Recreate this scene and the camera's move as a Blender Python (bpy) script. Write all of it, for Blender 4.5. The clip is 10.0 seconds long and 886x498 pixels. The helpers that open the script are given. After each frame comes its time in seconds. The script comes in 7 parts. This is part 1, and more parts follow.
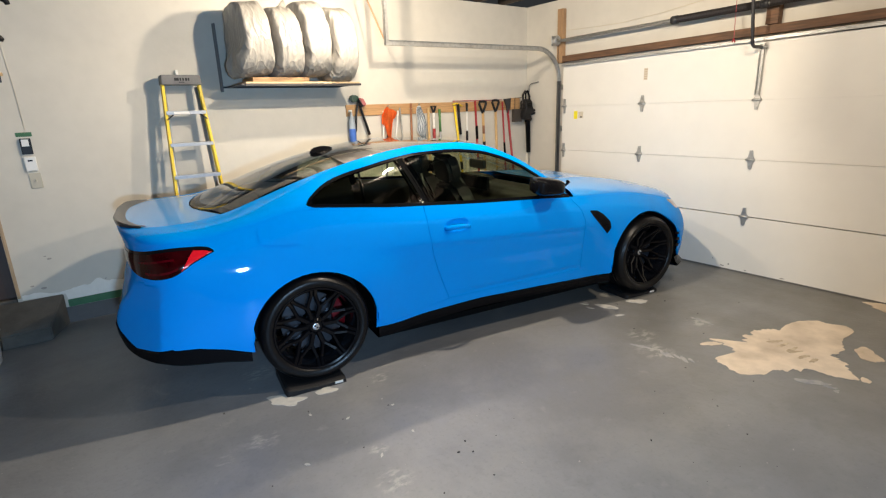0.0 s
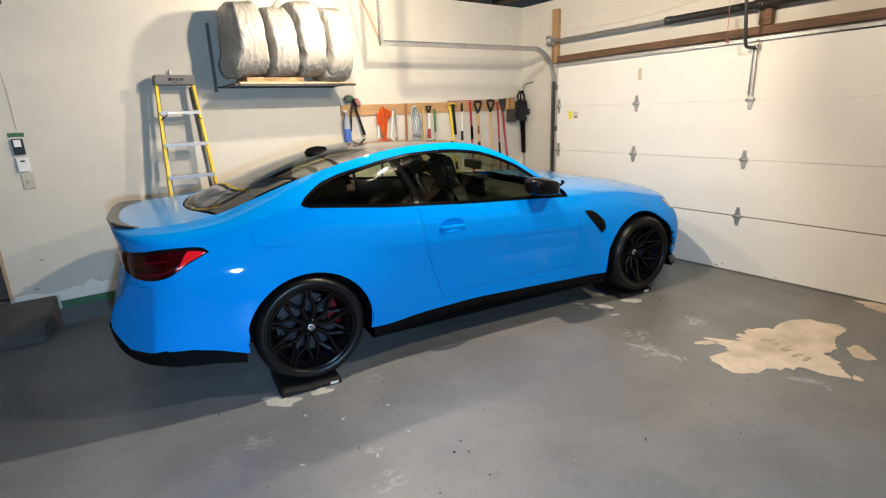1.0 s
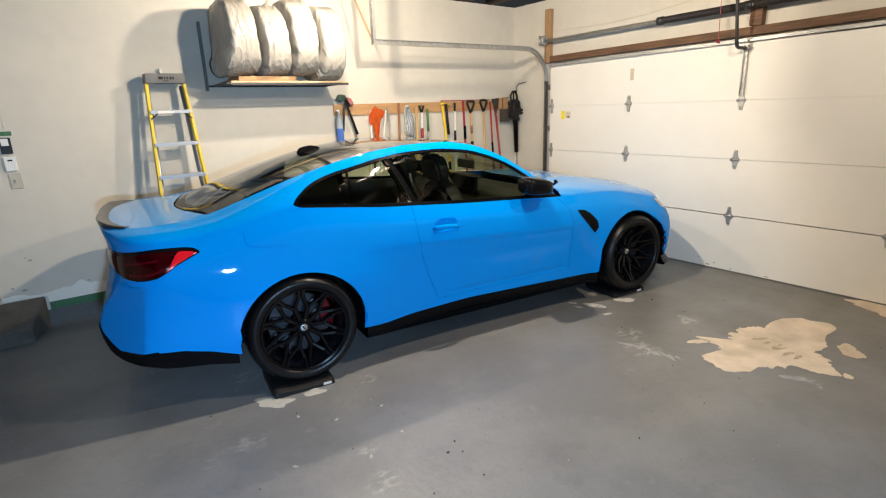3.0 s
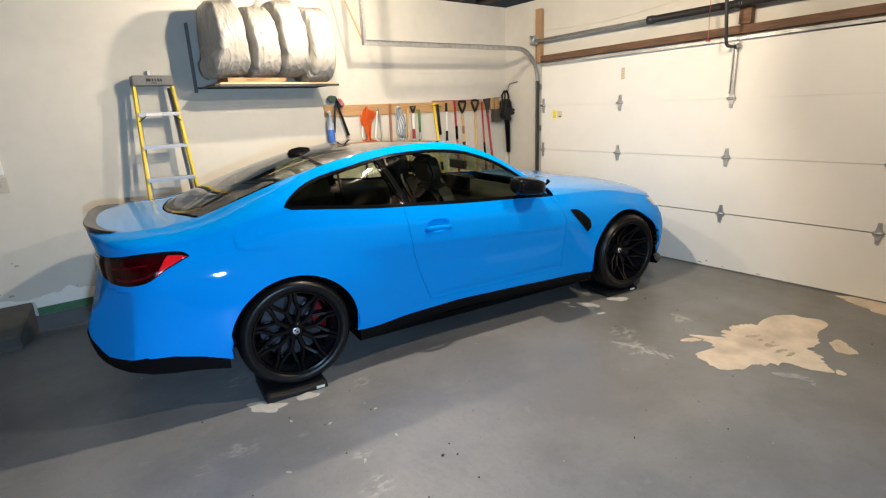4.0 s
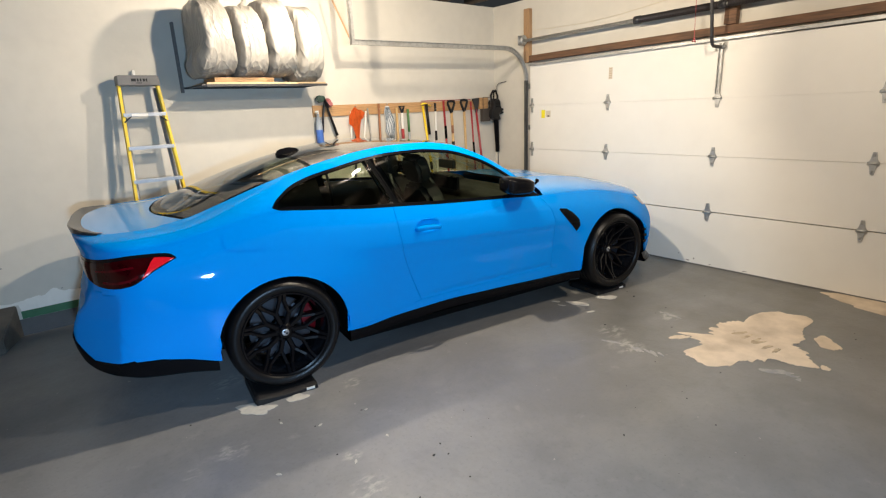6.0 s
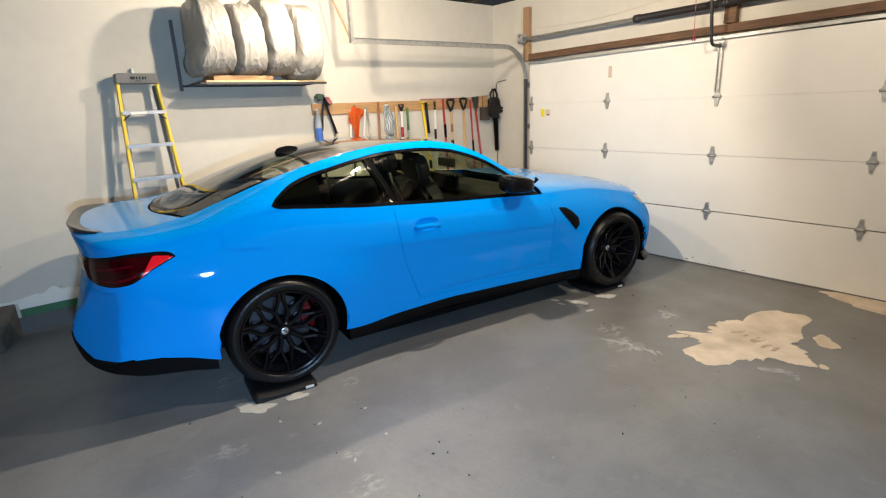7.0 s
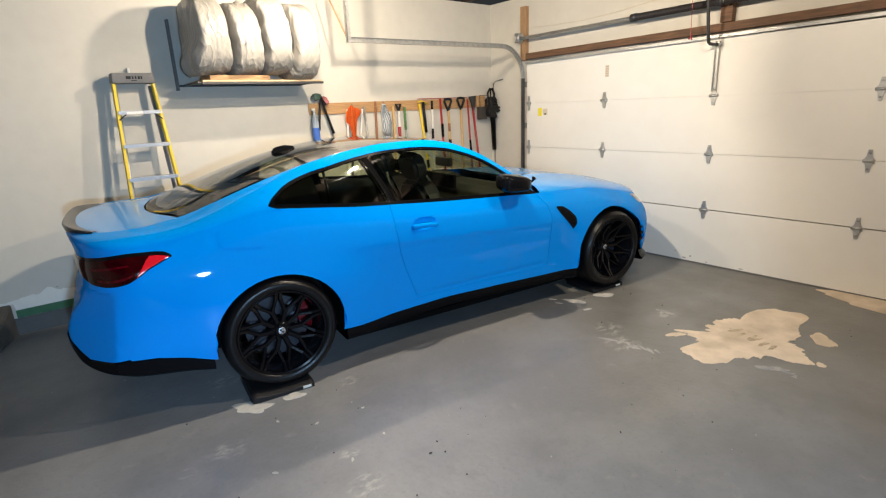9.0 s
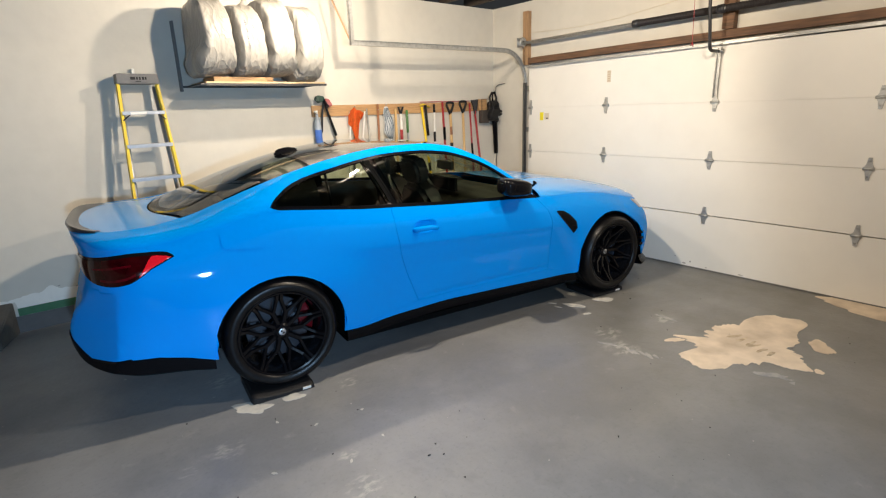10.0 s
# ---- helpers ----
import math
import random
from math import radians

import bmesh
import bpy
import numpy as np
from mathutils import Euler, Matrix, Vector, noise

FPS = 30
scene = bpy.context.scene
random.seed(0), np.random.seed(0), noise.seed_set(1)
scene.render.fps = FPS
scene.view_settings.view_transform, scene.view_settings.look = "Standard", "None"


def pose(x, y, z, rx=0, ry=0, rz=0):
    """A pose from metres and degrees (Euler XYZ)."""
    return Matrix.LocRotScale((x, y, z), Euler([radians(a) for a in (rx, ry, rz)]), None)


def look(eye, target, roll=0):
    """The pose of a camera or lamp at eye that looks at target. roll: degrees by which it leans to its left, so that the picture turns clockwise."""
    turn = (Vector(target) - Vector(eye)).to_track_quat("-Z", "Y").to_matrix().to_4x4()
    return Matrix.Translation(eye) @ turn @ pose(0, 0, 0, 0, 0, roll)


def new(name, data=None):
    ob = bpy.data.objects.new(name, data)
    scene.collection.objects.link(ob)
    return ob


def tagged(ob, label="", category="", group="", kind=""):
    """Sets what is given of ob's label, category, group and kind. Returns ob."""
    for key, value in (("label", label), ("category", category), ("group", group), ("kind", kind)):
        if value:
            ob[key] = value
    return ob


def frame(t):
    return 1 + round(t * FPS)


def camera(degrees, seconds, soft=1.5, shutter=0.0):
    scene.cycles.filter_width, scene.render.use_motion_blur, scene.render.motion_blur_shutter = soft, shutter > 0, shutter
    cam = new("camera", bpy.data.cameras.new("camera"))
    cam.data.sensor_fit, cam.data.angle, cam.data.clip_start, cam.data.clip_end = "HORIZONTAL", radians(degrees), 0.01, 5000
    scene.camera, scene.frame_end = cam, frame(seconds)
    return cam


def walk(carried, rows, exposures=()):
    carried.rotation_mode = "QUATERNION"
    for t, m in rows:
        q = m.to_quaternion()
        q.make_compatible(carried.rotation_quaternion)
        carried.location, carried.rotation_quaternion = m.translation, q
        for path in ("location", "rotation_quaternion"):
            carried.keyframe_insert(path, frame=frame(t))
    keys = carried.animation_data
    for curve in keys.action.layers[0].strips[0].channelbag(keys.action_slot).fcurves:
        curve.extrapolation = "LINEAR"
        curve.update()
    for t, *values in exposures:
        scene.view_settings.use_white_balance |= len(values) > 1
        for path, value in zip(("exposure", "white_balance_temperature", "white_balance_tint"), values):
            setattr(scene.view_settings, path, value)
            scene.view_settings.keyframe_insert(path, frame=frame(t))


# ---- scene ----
cam = camera(81.7, 10.0, soft=1.2)

PATH = [
    (0, (-5.094, -5.16, 1.64), (-3.976, -3.588, 1.113), -2.1),
    (0.5, (-5.092, -5.163, 1.642), (-3.968, -3.595, 1.114), -2.1),
    (1, (-5.093, -5.163, 1.642), (-3.961, -3.601, 1.114), -2.1),
    (1.5, (-5.094, -5.162, 1.636), (-3.961, -3.6, 1.108), -2.1),
    (2, (-5.093, -5.159, 1.635), (-3.958, -3.6, 1.107), -2.0),
    (2.5, (-5.093, -5.159, 1.638), (-3.947, -3.607, 1.109), -1.9),
    (4, (-5.076, -5.142, 1.636), (-3.901, -3.612, 1.108), -2.4),
    (4.5, (-5.068, -5.144, 1.636), (-3.877, -3.627, 1.107), -2.6),
    (5, (-5.068, -5.144, 1.641), (-3.877, -3.626, 1.114), -2.8),
    (5.5, (-5.073, -5.144, 1.637), (-3.872, -3.634, 1.11), -2.6),
    (7, (-5.074, -5.143, 1.639), (-3.868, -3.64, 1.102), -2.4),
    (7.5, (-5.074, -5.148, 1.635), (-3.867, -3.644, 1.103), -2.5),
    (8, (-5.075, -5.149, 1.638), (-3.873, -3.642, 1.105), -2.7),
    (8.5, (-5.071, -5.148, 1.641), (-3.86, -3.65, 1.103), -2.6),
    (9, (-5.069, -5.143, 1.632), (-3.857, -3.645, 1.095), -2.5),
    (9.5, (-5.079, -5.147, 1.631), (-3.87, -3.646, 1.097), -2.2),
    (10, (-5.078, -5.154, 1.641), (-3.866, -3.653, 1.113), -1.9),
]
walk(cam, [(t, look(eye, target, roll)) for t, eye, target, roll in PATH])

# ---- light ----
world = bpy.data.worlds.new("world")
scene.world = world
world.use_nodes = True
world.node_tree.nodes["Background"].inputs["Color"].default_value = (0.9, 0.95, 1.0, 1)
world.node_tree.nodes["Background"].inputs["Strength"].default_value = 0.03
scene.view_settings.exposure = 0.0


def bulb_light(name, place, power, colour, radius):
    """The light of a bare bulb."""
    data = bpy.data.lights.new(name, "POINT")
    data.energy, data.color, data.shadow_soft_size = power, colour, radius
    ob = new(name, data)
    ob.location = place
    return ob


LAMPS = ((-3.05, -1.25), (-2.96, -2.555), (-2.25, -4.30))      # bulbs under the joists
WORK = (-5.20, -6.85, 1.52)                    # lamp on the wall behind
bulb_light("lamp_over_car", (*LAMPS[0], 2.65), 90, (1.0, 0.845, 0.665), 0.03)
bulb_light("lamp_middle", (*LAMPS[1], 2.70), 230, (1.0, 0.85, 0.665), 0.035)
bulb_light("lamp_front", (*LAMPS[2], 2.68), 138, (1.0, 0.86, 0.69), 0.045)
flood = bpy.data.lights.new("lamp_behind", "SPOT")      # flood lamp with a round beam facing the car
flood.energy, flood.color, flood.shadow_soft_size = 860, (0.42, 0.68, 1.0), 0.11
flood.spot_size, flood.spot_blend = radians(105), 0.32
flood_lamp = new("lamp_behind", flood)
flood_lamp.matrix_world = pose(*WORK, 73, 0, -7)



# ---- materials ----
def mat(name, colour, rough=0.5, metal=0.0, grain=0.0, scale=30.0, stain=0.0, stain_scale=2.0, bump=0.0, bump_scale=200.0,
        coat=0.0, second=None, alpha=1.0, transmission=0.0, stretch=(1, 1, 1), rough_var=0.0, spec=0.5, coat_rough=0.03, sheen=0.0):
    m = bpy.data.materials.new(name)
    m.use_nodes = True
    nt = m.node_tree
    n, ln = nt.nodes, nt.links
    b = n["Principled BSDF"]
    b.inputs["Roughness"].default_value, b.inputs["Metallic"].default_value = rough, metal
    b.inputs["Coat Weight"].default_value = coat
    b.inputs["Coat Roughness"].default_value = coat_rough
    b.inputs["Transmission Weight"].default_value = transmission
    b.inputs["Alpha"].default_value = alpha
    b.inputs["Specular IOR Level"].default_value = spec
    b.inputs["Sheen Weight"].default_value, b.inputs["Sheen Roughness"].default_value = sheen, 0.35
    base = (*colour, 1)
    b.inputs["Base Color"].default_value = base
    if grain or stain or bump or rough_var:
        tc = n.new("ShaderNodeTexCoord")
        mp = n.new("ShaderNodeMapping")
        mp.inputs["Scale"].default_value = stretch
        ln.new(tc.outputs["Object"], mp.inputs["Vector"])
    if grain or stain:
        def tex(sc, detail):
            t = n.new("ShaderNodeTexNoise")
            t.inputs["Scale"].default_value, t.inputs["Detail"].default_value = sc, detail
            ln.new(mp.outputs["Vector"], t.inputs["Vector"])
            return t
        def mix(src, fac, dark):
            mx = n.new("ShaderNodeMix")
            mx.data_type = "RGBA"
            mx.inputs["B"].default_value = (*dark, 1)
            if src is None:
                mx.inputs["A"].default_value = base
            else:
                ln.new(src, mx.inputs["A"])
            ln.new(fac, mx.inputs["Factor"])
            return mx.outputs["Result"]
        def ramp(src, lo, hi, top):
            r = n.new("ShaderNodeMapRange")
            r.inputs["From Min"].default_value, r.inputs["From Max"].default_value = lo, hi
            r.inputs["To Max"].default_value = top
            ln.new(src, r.inputs["Value"])
            return r.outputs["Result"]
        out = None
        dark = second or tuple(c * 0.45 for c in colour)
        if grain:
            out = mix(out, ramp(tex(scale, 6).outputs["Fac"], 0.4, 0.75, grain), dark)
        if stain:
            out = mix(out, ramp(tex(stain_scale, 5).outputs["Fac"], 0.48, 0.72, stain), dark)
        ln.new(out, b.inputs["Base Color"])
    if rough_var:
        t = n.new("ShaderNodeTexNoise")
        t.inputs["Scale"].default_value = 6
        ln.new(mp.outputs["Vector"], t.inputs["Vector"])
        r = n.new("ShaderNodeMapRange")
        r.inputs["From Min"].default_value, r.inputs["From Max"].default_value = 0.3, 0.7
        r.inputs["To Min"].default_value, r.inputs["To Max"].default_value = rough - rough_var, rough + rough_var
        ln.new(t.outputs["Fac"], r.inputs["Value"])
        ln.new(r.outputs["Result"], b.inputs["Roughness"])
    if bump:
        t = n.new("ShaderNodeTexNoise")
        t.inputs["Scale"].default_value, t.inputs["Detail"].default_value = bump_scale, 4
        ln.new(mp.outputs["Vector"], t.inputs["Vector"])
        bp = n.new("ShaderNodeBump")
        bp.inputs["Strength"].default_value, bp.inputs["Distance"].default_value = bump, 0.01
        ln.new(t.outputs["Fac"], bp.inputs["Height"])
        ln.new(bp.outputs["Normal"], b.inputs["Normal"])
    return m


WALL = mat("wall_paint", (0.63, 0.592, 0.512), 0.7, grain=0.08, scale=9, stain=0.14, stain_scale=1.3, bump=0.08, bump_scale=30)
DOORW = mat("door_white_steel", (0.82, 0.79, 0.72), 0.45, grain=0.04, scale=6, stain=0.08, stain_scale=1.1, bump=0.05, bump_scale=90, rough_var=0.06)
CURB = mat("painted_concrete", (0.10, 0.10, 0.10), 0.6, grain=0.3, scale=12, stain=0.4, bump=0.3, bump_scale=40)
STEPM = mat("step_concrete", (0.115, 0.105, 0.09), 0.8, grain=0.4, scale=14, stain=0.5, stain_scale=5, bump=0.4, bump_scale=50)
GREEN = mat("green_paint", (0.05, 0.16, 0.08), 0.7, grain=0.3, scale=30)
BARE = mat("bare_concrete", (0.70, 0.58, 0.44), 0.85, grain=0.35, scale=9, stain=0.65, stain_scale=3.2, bump=0.4, bump_scale=90, second=(0.36, 0.28, 0.20))
CHIP = mat("pale_chip", (0.50, 0.48, 0.43), 0.8, grain=0.5, scale=30, second=(0.33, 0.33, 0.33))
SMUDGE = mat("pale_smudge", (0.36, 0.345, 0.32), 0.7, grain=1.0, scale=18, second=(0.22, 0.23, 0.25))
GRIT = mat("dark_grit", (0.03, 0.03, 0.03), 0.9)
WOODB = mat("board_pine", (0.52, 0.30, 0.13), 0.6, grain=0.6, scale=14, stretch=(0.6, 8, 8), stain=0.3, bump=0.1)
WOODL = mat("shelf_pine", (0.68, 0.50, 0.28), 0.65, grain=0.5, scale=14, stretch=(0.6, 8, 8), bump=0.1)
WOODD = mat("old_brown_wood", (0.17, 0.085, 0.042), 0.7, grain=0.8, scale=9, stretch=(8, 0.7, 8), stain=0.7, stain_scale=5, bump=0.25, bump_scale=40, second=(0.06, 0.035, 0.02))
JOIST = mat("dark_joist", (0.045, 0.032, 0.022), 0.8, grain=0.6, scale=12, stretch=(8, 0.7, 8), stain=0.4)
POSTW = mat("post_wood", (0.40, 0.24, 0.12), 0.7, grain=0.6, scale=12, stretch=(8, 8, 0.7), bump=0.2)
GALV = mat("galvanised_steel", (0.52, 0.52, 0.50), 0.45, 0.75, grain=0.5, scale=40, stain=0.3, stain_scale=8, rough_var=0.1)
DARKGALV = mat("dark_galvanised_steel", (0.13, 0.13, 0.125), 0.55, 0.5, grain=0.5, scale=40, stain=0.4, stain_scale=6)
ALU = mat("aluminium", (0.40, 0.42, 0.45), 0.45, 0.7, grain=0.25, scale=50, rough_var=0.08)
STEELD = mat("black_steel", (0.03, 0.03, 0.033), 0.45, grain=0.3, scale=40)
SPRING = mat("oiled_spring_steel", (0.035, 0.03, 0.03), 0.5, 0.3, grain=0.3)
YELLOW = mat("yellow_fibreglass", (0.80, 0.56, 0.02), 0.45, grain=0.2, scale=40, stretch=(4, 4, 0.4), bump=0.05)
DARKBOX = mat("dark_brown_plastic", (0.055, 0.045, 0.038), 0.5, grain=0.3, scale=60)
GREYP = mat("grey_plastic", (0.16, 0.155, 0.15), 0.55, grain=0.2, scale=60, bump=0.1)
BLACKP = mat("black_plastic", (0.012, 0.012, 0.013), 0.45, grain=0.2, scale=60, bump=0.05, spec=0.25)
INK = mat("black_ink", (0.01, 0.01, 0.01), 0.7)
WHITEP = mat("white_plastic", (0.75, 0.73, 0.68), 0.4, grain=0.05)
BEIGEP = mat("beige_plastic", (0.48, 0.42, 0.30), 0.4, grain=0.08)
TRIMW = mat("door_trim_pine", (0.46, 0.32, 0.18), 0.5, grain=0.5, scale=14, stretch=(8, 8, 0.6))
DARKDOOR = mat("dark_brown_door", (0.05, 0.022, 0.012), 0.45, grain=0.5, scale=10, stretch=(6, 6, 0.5))
BAG = mat("white_plastic_bag", (0.335, 0.318, 0.284), 0.36, grain=0.2, scale=9, stain=0.35, stain_scale=4, stretch=(1.6, 1.6, 0.6), second=(0.27, 0.255, 0.225))
BAGDARK = mat("bag_print", (0.10, 0.12, 0.22), 0.5)
PINK = mat("faded_red_plastic", (0.36, 0.10, 0.10), 0.5, grain=0.3)
DGREEN = mat("dark_green_plastic", (0.03, 0.07, 0.05), 0.5, grain=0.3)
SCUFF = mat("grey_scuff", (0.38, 0.35, 0.31), 0.8, grain=0.4)
RED = mat("red_paint", (0.33, 0.025, 0.03), 0.4, grain=0.2)
ORANGE = mat("orange_cloth", (0.85, 0.16, 0.02), 0.8, grain=0.3, scale=40, bump=0.3)
ASH = mat("ash_handle", (0.58, 0.38, 0.17), 0.5, grain=0.4, scale=20, stretch=(8, 8, 0.6))
BROWNH = mat("brown_handle", (0.30, 0.13, 0.06), 0.5, grain=0.4, scale=20, stretch=(8, 8, 0.6))
GREENH = mat("green_grip", (0.08, 0.20, 0.06), 0.5, grain=0.2)
BLUEP = mat("blue_label", (0.05, 0.14, 0.50), 0.4, grain=0.2)
CLEARP = mat("clear_bottle", (0.34, 0.38, 0.42), 0.2, grain=0.1)
CLOTHG = mat("grey_cloth", (0.55, 0.56, 0.56), 0.9, grain=0.3, scale=50)
CLOTHD = mat("dark_stripe", (0.13, 0.16, 0.18), 0.9)
YELLOWS = mat("yellow_sticker", (0.85, 0.72, 0.02), 0.5)
PALES = mat("pale_sticker", (0.62, 0.55, 0.42), 0.5)
BROWNS = mat("brown_print", (0.50, 0.38, 0.27), 0.6)

PAINT = mat("blue_car_paint", (0.0, 0.245, 0.73), 0.5, grain=0.03, scale=4, coat=0.34, second=(0.0, 0.228, 0.66), spec=0.0, coat_rough=0.03)
DUSTY = mat("dusty_blue_car_paint", (0.002, 0.250, 0.70), 0.5, grain=0.06, scale=12, coat=1.0, second=(0.03, 0.28, 0.72), spec=0.0, coat_rough=0.14, sheen=0.12)
DUSTY.node_tree.nodes["Principled BSDF"].inputs["Coat IOR"].default_value = 1.85
PAINT.node_tree.nodes["Principled BSDF"].inputs["Coat IOR"].default_value = 1.62
GLOSSB = mat("gloss_black", (0.005, 0.005, 0.006), 0.18, coat=0.15, spec=0.1)
CARBON = mat("carbon_fibre", (0.022, 0.020, 0.018), 0.4, spec=0.2, coat=1.0, coat_rough=0.03, grain=0.5, scale=160, second=(0.008, 0.008, 0.008))
SPOIL = mat("lacquered_carbon_lip", (0.03, 0.028, 0.026), 0.4, spec=0.3, coat=0.5, coat_rough=0.15, grain=0.4, scale=120, second=(0.012, 0.012, 0.012))
SATINB = mat("satin_black_trim", (0.004, 0.004, 0.005), 0.25, grain=0.2, scale=60, spec=0.02, coat=0.2, coat_rough=0.03)
WHEELB = mat("black_wheel_lacquer", (0.003, 0.003, 0.004), 0.2, coat=0.25, coat_rough=0.05, spec=0.1)
RUBBER = mat("tyre_rubber", (0.0035, 0.0035, 0.0042), 0.34, spec=0.28, grain=0.3, scale=40, bump=0.15, bump_scale=80)
DISC = mat("brake_disc", (0.075, 0.082, 0.098), 0.35, 0.7, grain=0.3)
CALIPER = mat("red_caliper", (0.15, 0.003, 0.007), 0.6, spec=0.2)
LEATHER = mat("black_leather", (0.009, 0.009, 0.0095), 0.55, grain=0.2, scale=60, bump=0.2)
# lighter than the leather: dust and the panes' veiling reflection put in the colour
DASH = mat("dusty_dashboard", (0.016, 0.0145, 0.0125), 0.6, grain=0.3, scale=40, bump=0.2)
LINER = mat("wheel_liner", (0.004, 0.004, 0.004), 0.95, grain=0.2, spec=0.05)
PLY = mat("bare_plywood", (0.42, 0.36, 0.28), 0.7, grain=0.5, scale=8, stretch=(2, 2, 0.4), stain=0.4, stain_scale=1.5)
LAMPRED = mat("dark_red_lens", (0.032, 0.001, 0.002), 0.12, coat=0.45, grain=1.0, scale=9, second=(0.008, 0.0, 0.0005), spec=0.05)
LAMPMID = mat("dull_red_lens", (0.10, 0.002, 0.006), 0.15, coat=0.4, grain=0.8, scale=40, second=(0.03, 0.0, 0.001), spec=0.1)
LAMPBRIGHT = mat("bright_red_reflector", (0.80, 0.01, 0.02), 0.2, coat=1.0, grain=0.2, scale=80)
LENS = mat("headlamp_lens", (0.16, 0.17, 0.18), 0.1, coat=1.0)
BARREL = mat("dark_barrel_metal", (0.06, 0.065, 0.08), 0.2, 0.9, grain=0.3)
TYREMARK = mat("tyre_mark", (0.36, 0.285, 0.19), 0.9, grain=1.0, scale=22, second=(0.64, 0.53, 0.37))
CAP = mat("silver_cap", (0.6, 0.62, 0.66), 0.25, 0.9)


def wrinkle(material):
    """Sharp folds of thin film: ridges of a warped noise, drawn out downwards, over finer crumple."""
    nt = material.node_tree
    n, ln = nt.nodes, nt.links
    tc, mp = n.new("ShaderNodeTexCoord"), n.new("ShaderNodeMapping")
    mp.inputs["Scale"].default_value = (1.7, 1.7, 0.75)
    ln.new(tc.outputs["Object"], mp.inputs["Vector"])
    total = None
    for sc, dist, gain in ((4.0, 1.2, 0.0065), (11.0, 1.0, 0.0016), (30.0, 0.6, 0.0005)):
        t = n.new("ShaderNodeTexNoise")
        t.inputs["Scale"].default_value, t.inputs["Detail"].default_value, t.inputs["Distortion"].default_value = sc, 1.5, dist
        ln.new(mp.outputs["Vector"], t.inputs["Vector"])
        steps = (("SUBTRACT", 0.5), ("ABSOLUTE", 0.0), ("MULTIPLY", -4.0), ("ADD", 1.0), ("MAXIMUM", 0.0), ("POWER", 2.2), ("MULTIPLY", gain))
        src = t.outputs["Fac"]
        for op, val in steps:
            mth = n.new("ShaderNodeMath")
            mth.operation = op
            mth.inputs[1].default_value = val
            ln.new(src, mth.inputs[0])
            src = mth.outputs["Value"]
        if total is not None:
            mth = n.new("ShaderNodeMath")
            mth.operation = "ADD"
            ln.new(total, mth.inputs[0])
            ln.new(src, mth.inputs[1])
            src = mth.outputs["Value"]
        total = src
    bp = n.new("ShaderNodeBump")
    bp.inputs["Strength"].default_value, bp.inputs["Distance"].default_value = 0.9, 1.0
    ln.new(total, bp.inputs["Height"])
    ln.new(bp.outputs["Normal"], n["Principled BSDF"].inputs["Normal"])


wrinkle(BAG)


